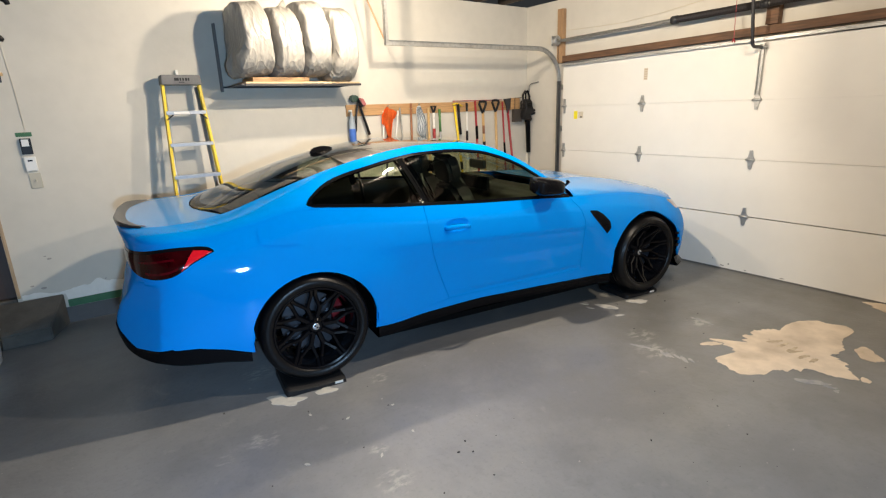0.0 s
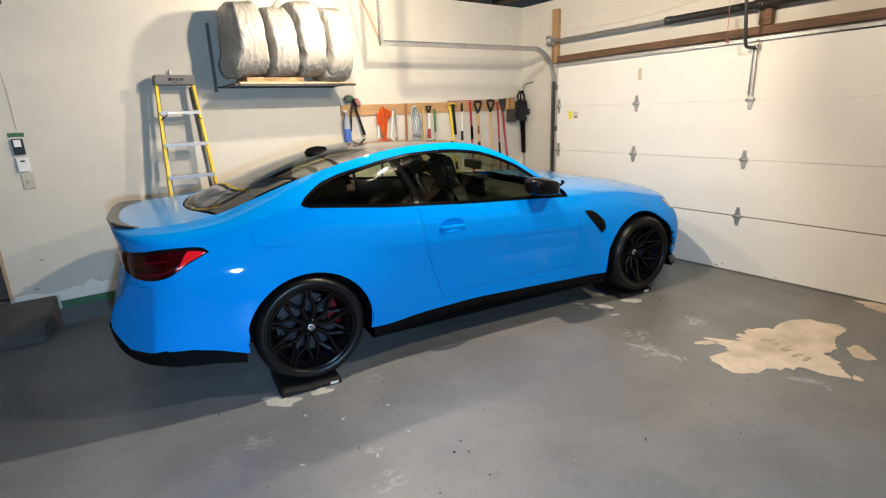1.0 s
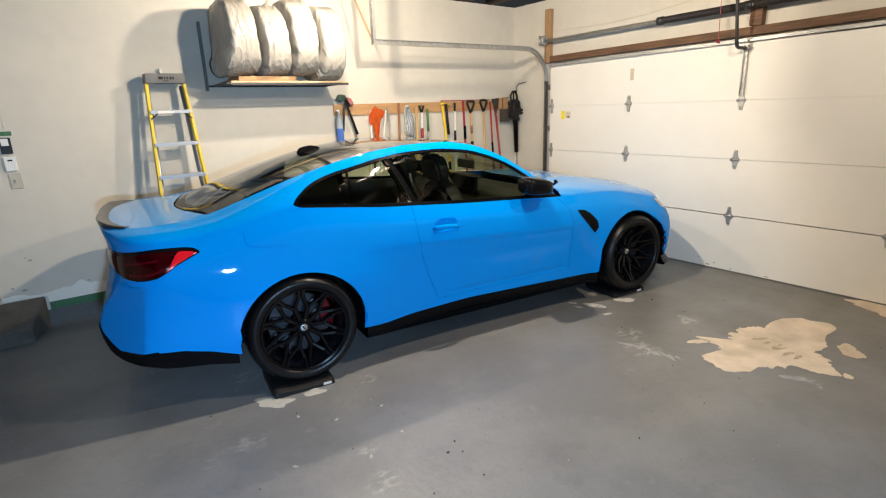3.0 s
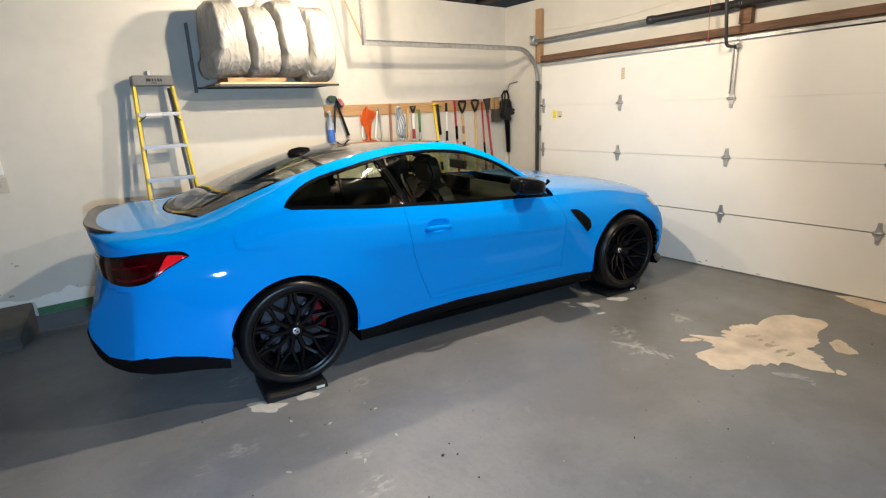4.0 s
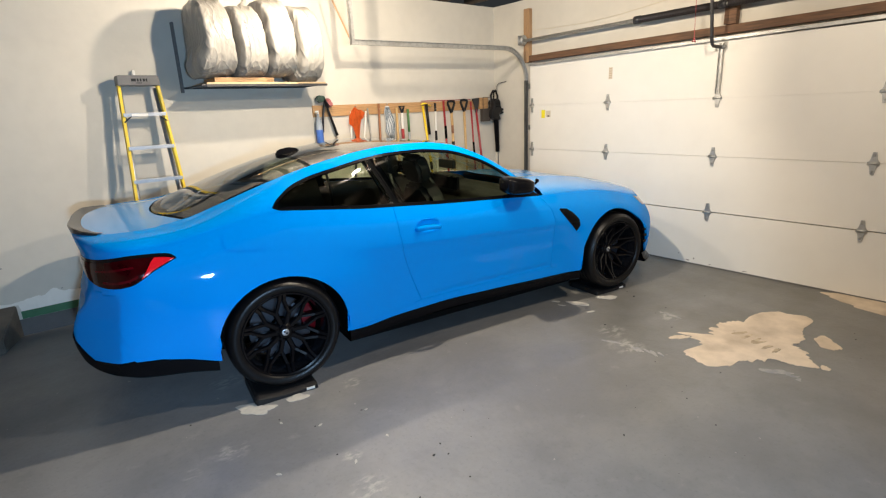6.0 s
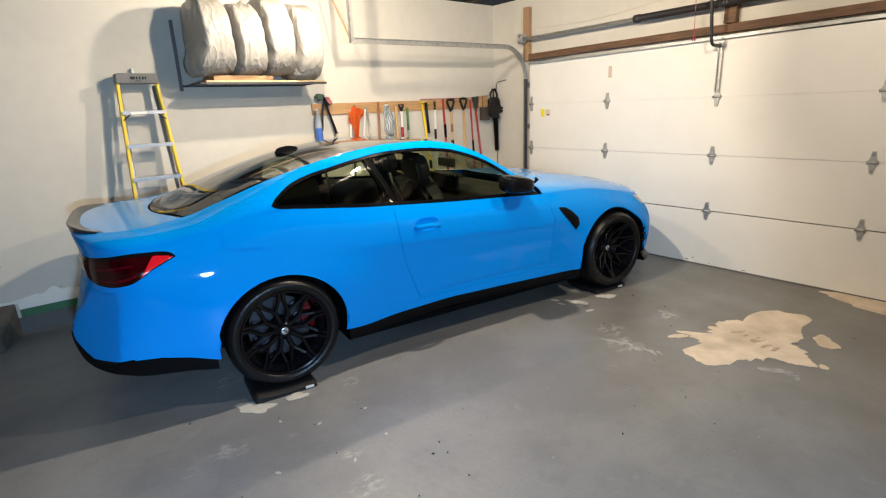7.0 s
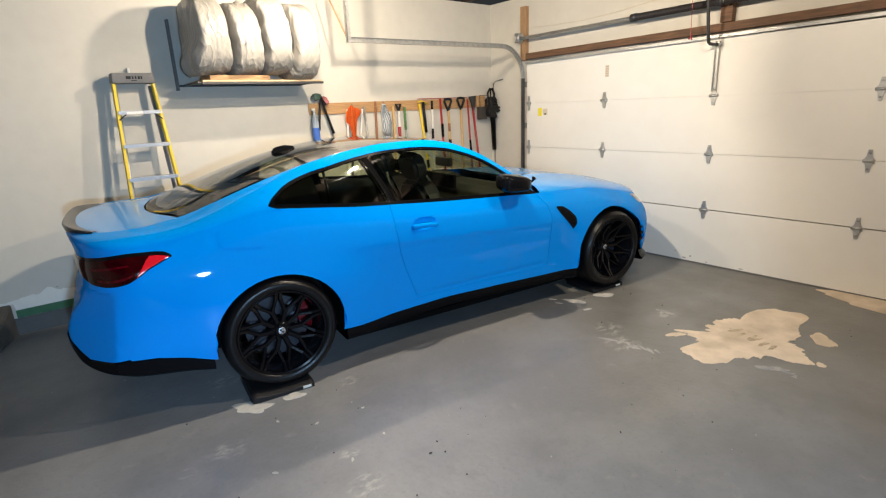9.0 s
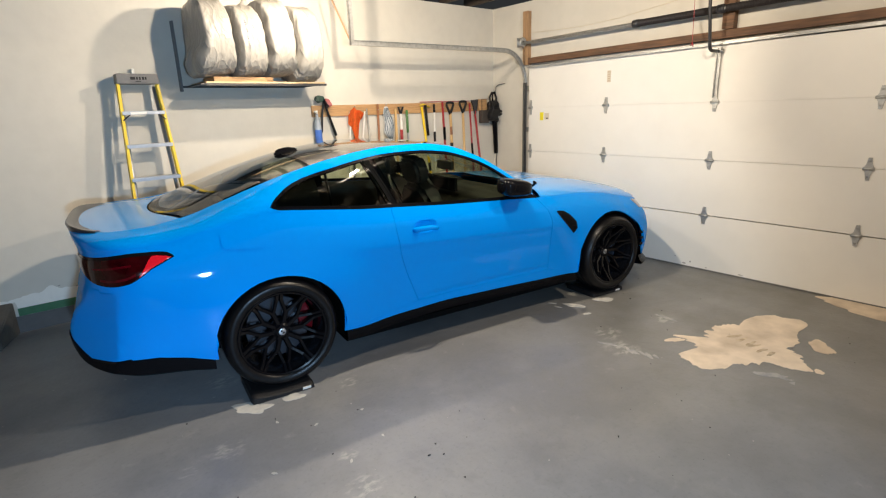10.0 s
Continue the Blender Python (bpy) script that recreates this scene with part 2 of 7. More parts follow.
def floor_material():
    m = bpy.data.materials.new("worn_grey_floor_paint")
    m.use_nodes = True
    nt = m.node_tree
    n, ln = nt.nodes, nt.links
    b = n["Principled BSDF"]
    tc = n.new("ShaderNodeTexCoord")

    def tex(sc, detail, rough=0.5):
        t = n.new("ShaderNodeTexNoise")
        t.inputs["Scale"].default_value, t.inputs["Detail"].default_value, t.inputs["Roughness"].default_value = sc, detail, rough
        ln.new(tc.outputs["Object"], t.inputs["Vector"])
        return t.outputs["Fac"]

    def rng(src, a, c, lo, hi):
        r = n.new("ShaderNodeMapRange")
        r.inputs["From Min"].default_value, r.inputs["From Max"].default_value = a, c
        r.inputs["To Min"].default_value, r.inputs["To Max"].default_value = lo, hi
        ln.new(src, r.inputs["Value"])
        return r.outputs["Result"]

    def mix(a, bcol, fac):
        mx = n.new("ShaderNodeMix")
        mx.data_type = "RGBA"
        if isinstance(a, tuple):
            mx.inputs["A"].default_value = (*a, 1)
        else:
            ln.new(a, mx.inputs["A"])
        mx.inputs["B"].default_value = (*bcol, 1)
        ln.new(fac, mx.inputs["Factor"])
        return mx.outputs["Result"]

    c = mix((0.236, 0.238, 0.243), (0.177, 0.178, 0.182), rng(tex(0.9, 6, 0.6), 0.42, 0.60, 0, 1))
    c = mix(c, (0.275, 0.268, 0.25), rng(tex(2.2, 6, 0.6), 0.50, 0.70, 0, 0.45))
    c = mix(c, (0.13, 0.13, 0.135), rng(tex(7, 6, 0.6), 0.54, 0.74, 0, 0.3))
    c = mix(c, (0.55, 0.52, 0.47), rng(tex(24, 3), 0.735, 0.76, 0, 0.6))
    c = mix(c, (0.10, 0.10, 0.11), rng(tex(48, 4, 0.6), 0.55, 0.75, 0, 0.30))
    c = mix(c, (0.42, 0.40, 0.37), rng(tex(5.5, 8, 0.66), 0.62, 0.76, 0, 0.35))
    shade_away = n.new("ShaderNodeVectorMath")      # broad olive dimming by the garage door: weaker, warmer light mixed into the colour
    shade_away.operation = "DISTANCE"
    shade_away.inputs[1].default_value = (-0.7, -3.3, 0)
    ln.new(tc.outputs["Object"], shade_away.inputs[0])
    dulled = n.new("ShaderNodeMath")
    dulled.operation = "MULTIPLY"
    ln.new(rng(shade_away.outputs["Value"], 1.1, 2.7, 1, 0), dulled.inputs[0])
    ln.new(rng(tex(1.7, 6, 0.65), 0.36, 0.62, 0.45, 1), dulled.inputs[1])
    c = mix(c, (0.132, 0.124, 0.098), rng(dulled.outputs["Value"], 0.0, 1.0, 0, 0.62))
    turn = n.new("ShaderNodeMapping")
    turn.inputs["Rotation"].default_value, turn.inputs["Scale"].default_value = (0, 0, radians(35)), (1.0, 2.0, 1.0)
    ln.new(tc.outputs["Object"], turn.inputs["Vector"])
    scratch = n.new("ShaderNodeTexNoise")
    scratch.inputs["Scale"].default_value, scratch.inputs["Detail"].default_value, scratch.inputs["Roughness"].default_value = 13, 7, 0.6
    ln.new(turn.outputs["Vector"], scratch.inputs["Vector"])
    for sx, sy, reach in ((-4.147, -3.39, 0.12), (-4.54, -2.69, 0.11), (-4.74, -2.74, 0.06), (-4.34, -1.95, 0.14), (-1.95, -3.20, 0.15), (-1.42, -3.33, 0.12), (-2.10, -3.40, 0.16), (-3.75, -2.51, 0.09), (-4.10, -3.14, 0.07)):      # worn, scratched spots
        away = n.new("ShaderNodeVectorMath")
        away.operation = "DISTANCE"
        away.inputs[1].default_value = (sx, sy, 0)
        ln.new(tc.outputs["Object"], away.inputs[0])
        both = n.new("ShaderNodeMath")
        both.operation = "MULTIPLY"
        ln.new(rng(away.outputs["Value"], reach * 0.35, reach, 1, 0), both.inputs[0])
        ln.new(rng(scratch.outputs["Fac"], 0.44, 0.60, 0, 1), both.inputs[1])
        c = mix(c, (0.50, 0.48, 0.43), rng(both.outputs["Value"], 0.15, 0.9, 0, 0.42))
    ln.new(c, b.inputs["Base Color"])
    ln.new(rng(tex(3.0, 5), 0.3, 0.7, 0.30, 0.52), b.inputs["Roughness"])
    bp = n.new("ShaderNodeBump")
    bp.inputs["Strength"].default_value, bp.inputs["Distance"].default_value = 0.15, 0.01
    ln.new(tex(30, 5), bp.inputs["Height"])
    ln.new(bp.outputs["Normal"], b.inputs["Normal"])
    return m


def glass_material(name, tint, clear, ior=1.52):
    """Tinted pane: a gloss layer over a see-through tint."""
    m = bpy.data.materials.new(name)
    m.use_nodes = True
    nt = m.node_tree
    n, ln = nt.nodes, nt.links
    n.remove(n["Principled BSDF"])
    tr, gl, mx, fr = n.new("ShaderNodeBsdfTransparent"), n.new("ShaderNodeBsdfGlossy"), n.new("ShaderNodeMixShader"), n.new("ShaderNodeFresnel")
    tr.inputs["Color"].default_value = (*[c * clear for c in tint], 1)
    gl.inputs["Roughness"].default_value = 0.02
    gl.inputs["Color"].default_value = (1, 1, 1, 1)
    fr.inputs["IOR"].default_value = ior
    ln.new(fr.outputs["Fac"], mx.inputs["Fac"])
    ln.new(tr.outputs["BSDF"], mx.inputs[1])
    ln.new(gl.outputs["BSDF"], mx.inputs[2])
    ln.new(mx.outputs["Shader"], n["Material Output"].inputs["Surface"])
    return m


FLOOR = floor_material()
GLASS = glass_material("tinted_glass", (0.92, 1.0, 0.84), 0.68, 1.36)
REARGLASS = glass_material("dark_rear_glass", (0.75, 0.8, 0.72), 0.34, 1.45)


# ---- mesh helpers ----
def empty(name, m=None):
    ob = new(name)
    ob.empty_display_size = 0.1
    if m is not None:
        ob.matrix_basis = m
    return ob


def finish(bm, smooth=None):
    if smooth is not None:
        lim = radians(smooth)
        for f in bm.faces:
            f.smooth = True
        for e in bm.edges:
            if len(e.link_faces) == 2 and e.calc_face_angle(0) > lim:
                e.smooth = False


def part(name, bm, material, parent=None, label="", smooth=None):
    """Links a bmesh as one mesh object under a thing or a part."""
    finish(bm, smooth)
    me = bpy.data.meshes.new(name)
    bm.to_mesh(me)
    bm.free()
    for mm in (material if isinstance(material, (list, tuple)) else [material]):
        me.materials.append(mm)
    ob = new(name, me)
    ob.parent = parent
    if label:
        tagged(ob, label)
    return ob


def box(bm, x0, x1, y0, y1, z0, z1, bevel=0.0, m=None):
    """A box between two corners, with bevelled edges, into bm."""
    r = bmesh.ops.create_cube(bm, size=1, matrix=Matrix.Translation(((x0 + x1) / 2, (y0 + y1) / 2, (z0 + z1) / 2)) @ Matrix.Diagonal((x1 - x0, y1 - y0, z1 - z0, 1)))
    vs = r["verts"]
    if bevel:
        es = list({e for v in vs for e in v.link_edges})
        g = bmesh.ops.bevel(bm, geom=es, offset=bevel, segments=2, profile=0.6, affect="EDGES")
        vs = list({v for f in g["faces"] for v in f.verts} | {v for v in vs if v.is_valid})
    if m is not None:
        bmesh.ops.transform(bm, matrix=m, verts=[v for v in vs if v.is_valid])
    return bm


def bx(x0, x1, y0, y1, z0, z1, bevel=0.0, m=None):
    return box(bmesh.new(), x0, x1, y0, y1, z0, z1, bevel, m)


def tube(bm, pts, r, seg=10, cap=True):
    """A round bar along a line of points; r is one radius or one for each point."""
    pts = [Vector(p) for p in pts]
    rs = r if isinstance(r, (list, tuple)) else [r] * len(pts)
    rings, up = [], None
    for i, p in enumerate(pts):
        d = (pts[min(i + 1, len(pts) - 1)] - pts[max(i - 1, 0)]).normalized()
        if up is None:
            up = d.orthogonal().normalized()
        up = (up - d * up.dot(d)).normalized()
        side = d.cross(up)
        rings.append([bm.verts.new(p + (up * math.cos(a) + side * math.sin(a)) * rs[i]) for a in [2 * math.pi * k / seg for k in range(seg)]])
    for a, b in zip(rings, rings[1:]):
        for k in range(seg):
            bm.faces.new((a[k], a[(k + 1) % seg], b[(k + 1) % seg], b[k]))
    if cap:
        bm.faces.new(rings[0][::-1])
        bm.faces.new(rings[-1])
    return bm


def tb(pts, r, seg=10):
    return tube(bmesh.new(), pts, r, seg)


def lathe(bm, profile, seg=48, axis="y", close=False):
    """Turns a profile of (radius, along) about an axis."""
    rings = []
    for rad, al in profile:
        ring = []
        for k in range(seg):
            a = 2 * math.pi * k / seg
            c, s = rad * math.cos(a), rad * math.sin(a)
            ring.append(bm.verts.new({"y": (c, al, s), "x": (al, c, s), "z": (c, s, al)}[axis]))
        rings.append(ring)
    pairs = list(zip(rings, rings[1:])) + ([(rings[-1], rings[0])] if close else [])
    for a, b in pairs:
        for k in range(seg):
            bm.faces.new((a[k], b[k], b[(k + 1) % seg], a[(k + 1) % seg]))
    return bm


def prism(bm, outline, d0, d1, axis="y"):
    """A slab from an outline in the plane across the axis, from d0 to d1 along it."""
    def at(u, v, d):
        return {"y": (u, d, v), "x": (d, u, v), "z": (u, v, d)}[axis]
    a = [bm.verts.new(at(u, v, d0)) for u, v in outline]
    b = [bm.verts.new(at(u, v, d1)) for u, v in outline]
    bm.faces.new(a)
    bm.faces.new(b[::-1])
    for k in range(len(a)):
        j = (k + 1) % len(a)
        bm.faces.new((a[k], b[k], b[j], a[j]))
    bmesh.ops.recalc_face_normals(bm, faces=bm.faces)
    return bm


def grid_into(bm, g, flip=False):
    """Faces over an array of points (rows, columns, 3)."""
    vs = [[bm.verts.new(p) for p in row] for row in g]
    for i in range(len(vs) - 1):
        for j in range(len(vs[0]) - 1):
            q = [vs[i][j], vs[i][j + 1], vs[i + 1][j + 1], vs[i + 1][j]]
            bm.faces.new(q[::-1] if flip else q)
    return bm


def structure(name, bm, material, label, category, smooth=None):
    return tagged(part(name, bm, material, None, "", smooth), label, category, kind="structure")


# ---- the garage ----
CEIL = 2.86
EAST, SOUTH, WEST = 0.05, -7.2, -8.0      # inner faces; the tool wall stands at y = 0

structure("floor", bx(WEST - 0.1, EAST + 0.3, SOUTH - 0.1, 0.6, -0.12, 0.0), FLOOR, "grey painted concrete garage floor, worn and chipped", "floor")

# tool wall with the house door opening from x = -6.5 to -5.63
bm = bmesh.new()
box(bm, -5.63, EAST + 0.15, 0.0, 0.14, 0.14, CEIL)
box(bm, WEST - 0.15, -6.50, 0.0, 0.14, 0.14, CEIL)
box(bm, -6.50, -5.63, 0.0, 0.14, 2.32, CEIL)
structure("wall_north", bm, WALL, "off-white painted drywall with scuffs near the bottom", "wall")
bm = bmesh.new()
box(bm, -5.63, EAST, -0.004, 0.13, 0.0, 0.14, 0.003)
structure("wall_curb", bm, CURB, "grey painted concrete curb under the drywall", "curb")
bm = bmesh.new()
box(bm, -5.315, -1.2, -0.007, -0.001, 0.142, 0.205, 0.002)
structure("trim_green", bm, GREEN, "strip of dark green paint along the wall base", "trim")
PATCHW = mat("fresh_plaster", (0.86, 0.83, 0.76), 0.75, grain=0.1, scale=20, bump=0.2, bump_scale=30)
bm = bmesh.new()
top = [(-5.60 + 0.02 * k, 0.30 + 0.03 * noise.noise((k * 0.11, 0.3, 0)) + 0.05 * math.exp(-((k - 26) / 2.2) ** 2) + 0.012 * noise.noise((k * 0.6, 1.3, 0))) for k in range(56)]
prism(bm, [(-5.60, 0.27), (-5.32, 0.262), (-5.31, 0.207), (-4.50, 0.207)] + top[::-1], -0.003, 0.002, "y")
bmesh.ops.triangulate(bm, faces=[f for f in bm.faces if len(f.verts) > 4])
structure("trim_plaster", bm, PATCHW, "uneven strip of whiter plaster along the wall base", "plaster")
bm = bmesh.new()
box(bm, EAST, EAST + 0.16, -0.66, 0.0, 0.0, CEIL)
box(bm, EAST, EAST + 0.16, -5.62, -0.66, 2.13, CEIL)
box(bm, EAST, EAST + 0.16, SOUTH - 0.15, -5.62, 0.0, CEIL)
structure("wall_east", bm, WALL, "cream painted wall round the garage door", "wall")
structure("wall_south", bx(WEST - 0.15, EAST + 0.16, SOUTH - 0.15, SOUTH, 0, CEIL), PLY, "plain bare plywood garage wall", "wall")
structure("wall_west", bx(WEST - 0.15, WEST, SOUTH, 0.0, 0, CEIL), PLY, "plain bare plywood garage wall", "wall")
bm = bmesh.new()
box(bm, WEST - 0.15, EAST + 0.3, SOUTH - 0.15, 0.3, CEIL + 0.24, CEIL + 0.30)
for k in range(20):
    x = -0.35 - 0.405 * k
    box(bm, x - 0.02, x + 0.02, SOUTH, 0.1, CEIL + 0.004, CEIL + 0.235)
structure("ceiling", bm, JOIST, "dark unpainted wooden joists and boards", "ceiling")

# house door: dark leaf in a pine frame, up on a concrete step
bm = bmesh.new()
box(bm, -6.46, -5.632, 0.05, 0.09, 0.29, 2.28, 0.004)
door1 = tagged(part("door_1", bm, DARKDOOR), "dark brown wooden house door, shut", "door", kind="structure")
bm = bmesh.new()
box(bm, -5.6285, -5.606, -0.012, 0.138, 0.29, 2.36, 0.004)
box(bm, -6.55, -6.464, -0.016, 0.14, 0.29, 2.36, 0.004)
box(bm, -6.462, -5.632, -0.016, 0.14, 2.284, 2.36, 0.004)
part("door_frame", bm, TRIMW, door1, "pale pine door frame")
bm = bmesh.new()
box(bm, -6.6, -5.635, 0.002, 0.16, 0.0, 0.285, 0.004)
structure("threshold", bm, STEPM, "raised concrete threshold under the house door", "threshold")
bm = bmesh.new()
prism(bm, [(-0.006, 0.0), (-0.33, 0.0), (-0.33, 0.10), (-0.30, 0.125), (-0.006, 0.268)], -6.7, -5.33, "x")
for v in bm.verts:
    if v.co.x > -6:
        v.co.x += 0.35 * v.co.y
bmesh.ops.bevel(bm, geom=bm.edges[:], offset=0.008, segments=2, affect="EDGES")
structure("step", bm, STEPM, "worn grey concrete step with a sloping top by the house door", "step")


# ---- garage door ----
DY0, DY1 = -0.675, -5.555


def rise(bm):
    """The old fittings over the door climb slightly towards its far end."""
    for v in bm.verts:
        v.co.z += 0.0125 * (-0.7 - v.co.y)
    return bm


def garage_door():
    d = tagged(empty("door_2", pose(0, 0, 0)), "white sectional steel garage door, closed, with galvanised hinges", "garage door", kind="structure")
    joints = [0.012, 0.553, 1.087, 1.620, 2.118]
    gaps = [0.0, 0.010, 0.0032, 0.0012, 0.0]
    for k, (a, b) in enumerate(zip(joints, joints[1:])):
        bm = bx(0.0, 0.045, DY1, DY0, a + gaps[k] / 2, b - gaps[k + 1] / 2, 0.0015)
        if k in (1, 2):      # tongue that closes the joint from behind
            box(bm, 0.006 if k == 2 else 0.014, 0.03, DY1, DY0, b - 0.01, b + 0.006)
        part("panel", bm, DOORW, d)
    part("bottom_seal", bx(-0.004, 0.04, DY1, DY0, 0.001, 0.013, 0.003), GREYP, d, "grey rubber seal along the floor")

    def hinge(y, z, wide=0.034):
        bm = bmesh.new()
        for sgn in (1, -1):
            out = [(y - wide, z + sgn * 0.006), (y + wide, z + sgn * 0.006), (y + wide * 0.6, z + sgn * 0.03), (y + 0.012, z + sgn * 0.085), (y - 0.012, z + sgn * 0.085), (y - wide * 0.6, z + sgn * 0.03)]
            prism(bm, out, -0.014, -0.0012, "x")
        tube(bm, [(-0.014, y - wide * 1.1, z), (-0.014, y + wide * 1.1, z)], 0.012, 10)
        for sgn in (1, -1):
            tube(bm, [(-0.020, y, z + sgn * 0.06), (-0.012, y, z + sgn * 0.06)], 0.007, 6)
        return part("hinge", bm, GALV, d, "galvanised steel hinge", 35)

    for z in joints[1:4]:
        for y in (-1.79, -2.95, -4.155, -5.25):
            if not (abs(z - 1.62) < 0.01 and y == -2.95):
                hinge(y, z)
        hinge(-0.715, z, 0.026)
    hinge(-2.945, 1.62, 0.034)
    # strut along the top, and the upright the opener arm pulls on
    bm = bmesh.new()
    box(bm, -0.045, -0.003, DY1, DY0 - 0.01, 2.100, 2.103)
    box(bm, -0.045, -0.042, DY1, DY0 - 0.01, 2.086, 2.100)
    box(bm, -0.006, -0.0015, DY1, DY0 - 0.01, 2.090, 2.107)
    box(bm, -0.022, -0.018, DY1, DY0 - 0.01, 2.103, 2.114)
    rise(bm)
    part("strut", bm, GALV, d, "galvanised strut along the top edge")
    bm = bmesh.new()
    box(bm, -0.008, -0.002, -2.962, -2.924, 1.66, 2.09, 0.001)
    box(bm, -0.032, -0.007, -2.9625, -2.957, 1.66, 2.09, 0.001)
    box(bm, -0.032, -0.007, -2.929, -2.9235, 1.66, 2.09, 0.001)
    for k in range(8):
        tube(bm, [(-0.012, -2.9425, 1.70 + 0.05 * k), (-0.006, -2.9425, 1.70 + 0.05 * k)], 0.006, 6)
    part("bracket", bm, GALV, d, "perforated galvanised bracket")
    # stickers
    part("sticker", bx(-0.0016, -0.0006, -0.915, -0.86, 1.465, 1.56), YELLOWS, d, "yellow warning sticker")
    bm = bx(-0.0016, -0.0006, -1.0, -0.93, 1.475, 1.55)
    part("sticker", bm, PALES, d, "pale printed sticker")
    part("print", bx(-0.0022, -0.0017, -0.985, -0.955, 1.48, 1.495), INK, d)
    bm = bx(-0.0016, -0.0006, -1.83, -1.785, 1.86, 1.98)
    part("sticker", bm, PALES, d, "small pale instruction sticker")
    bm = bmesh.new()
    for k in range(5):
        box(bm, -0.0022, -0.0017, -1.825, -1.79, 1.868 + 0.023 * k, 1.878 + 0.023 * k)
    part("print", bm, BROWNS, d, "lines of print too small to read")
    for y, z, w, h in ((-2.80, 0.034, 0.022, 0.008), (-2.86, 0.060, 0.009, 0.010), (-3.02, 0.03, 0.014, 0.005), (-2.70, 0.09, 0.006, 0.006), (-3.34, 0.028, 0.022, 0.005)):
        bm = bmesh.new()
        bmesh.ops.create_icosphere(bm, subdivisions=2, radius=1, matrix=Matrix.Translation((0.0004, y, z)) @ Matrix.Diagonal((0.0014, w, h, 1)))
        for v in bm.verts:
            v.co.y += 0.4 * w * noise.noise(v.co * 60)
            v.co.z += 0.4 * h * noise.noise(v.co * 70 + Vector((3, 0, 0)))
        part("scuff", bm, SCUFF, d, "brown scuff near the foot of the door")
    return d


garage_door()


def track():
    """Channel track: upright beside the door, a bend, and a level run back into the room."""
    t = tagged(empty("door_track", pose(0, 0, 0)), "galvanised steel door track bending from upright to level", "track", kind="structure")
    y0, r = -0.645, 0.36
    line = [(-0.045, 0.02), (-0.045, 1.0), (-0.045, 1.92)]
    for k in range(1, 13):
        a = math.pi / 2 * k / 12
        line.append((-0.045 - r * (1 - math.cos(a)), 1.92 + r * math.sin(a)))
    line += [(-1.2, 2.275), (-2.0, 2.268), (-2.46, 2.265)]
    prof = [(-0.022, 0.012), (-0.022, -0.012), (0.026, -0.012), (0.026, 0.012), (0.0225, 0.012), (0.0225, -0.0085), (-0.0185, -0.0085), (-0.0185, 0.012)]
    # the upright run takes a darker copy of the galvanised steel
    for run, steel, label in ((range(0, 3), DARKGALV, "darker grey upright run"), (range(2, len(line)), GALV, "")):
        bm = bmesh.new()
        rings = []
        for i in run:
            x, z = line[i]
            x0, z0 = line[max(i - 1, 0)]
            x1, z1 = line[min(i + 1, len(line) - 1)]
            d = Vector((x1 - x0, 0, z1 - z0)).normalized()
            nrm = Vector((d.z, 0, -d.x))
            rings.append([bm.verts.new(Vector((x, y0, z)) + nrm * p + Vector((0, -q, 0))) for p, q in prof])
        for a, b in zip(rings, rings[1:]):
            for k in range(8):
                bm.faces.new((a[k], a[(k + 1) % 8], b[(k + 1) % 8], b[k]))
        bmesh.ops.recalc_face_normals(bm, faces=bm.faces)
        part("channel", bm, steel, t, label, 30)
    bm = bmesh.new()
    box(bm, -2.47, -2.435, -0.665, -0.630, 2.25, 2.256 + 0.03)
    box(bm, -2.475, -2.470, -0.67, -0.635, 2.24, CEIL)
    box(bm, -2.475, -2.44, -0.67, -0.665, 2.24, CEIL)
    part("hanger", bm, GALV, t, "galvanised angle hanger")
    part("hanger", tb([(-2.46, -0.64, 2.27), (-2.52, -0.30, CEIL)], 0.008, 6), POSTW, t, "thin wooden brace")
    for z in (0.45, 1.35, 1.85):
        bm = bmesh.new()
        box(bm, -0.03, EAST - 0.001, -0.632, -0.628, z - 0.03, z + 0.03)
        box(bm, EAST - 0.006, EAST - 0.0005, -0.632, -0.575, z - 0.03, z + 0.03)
        part("clip", bm, GALV, t)
    return t


track()


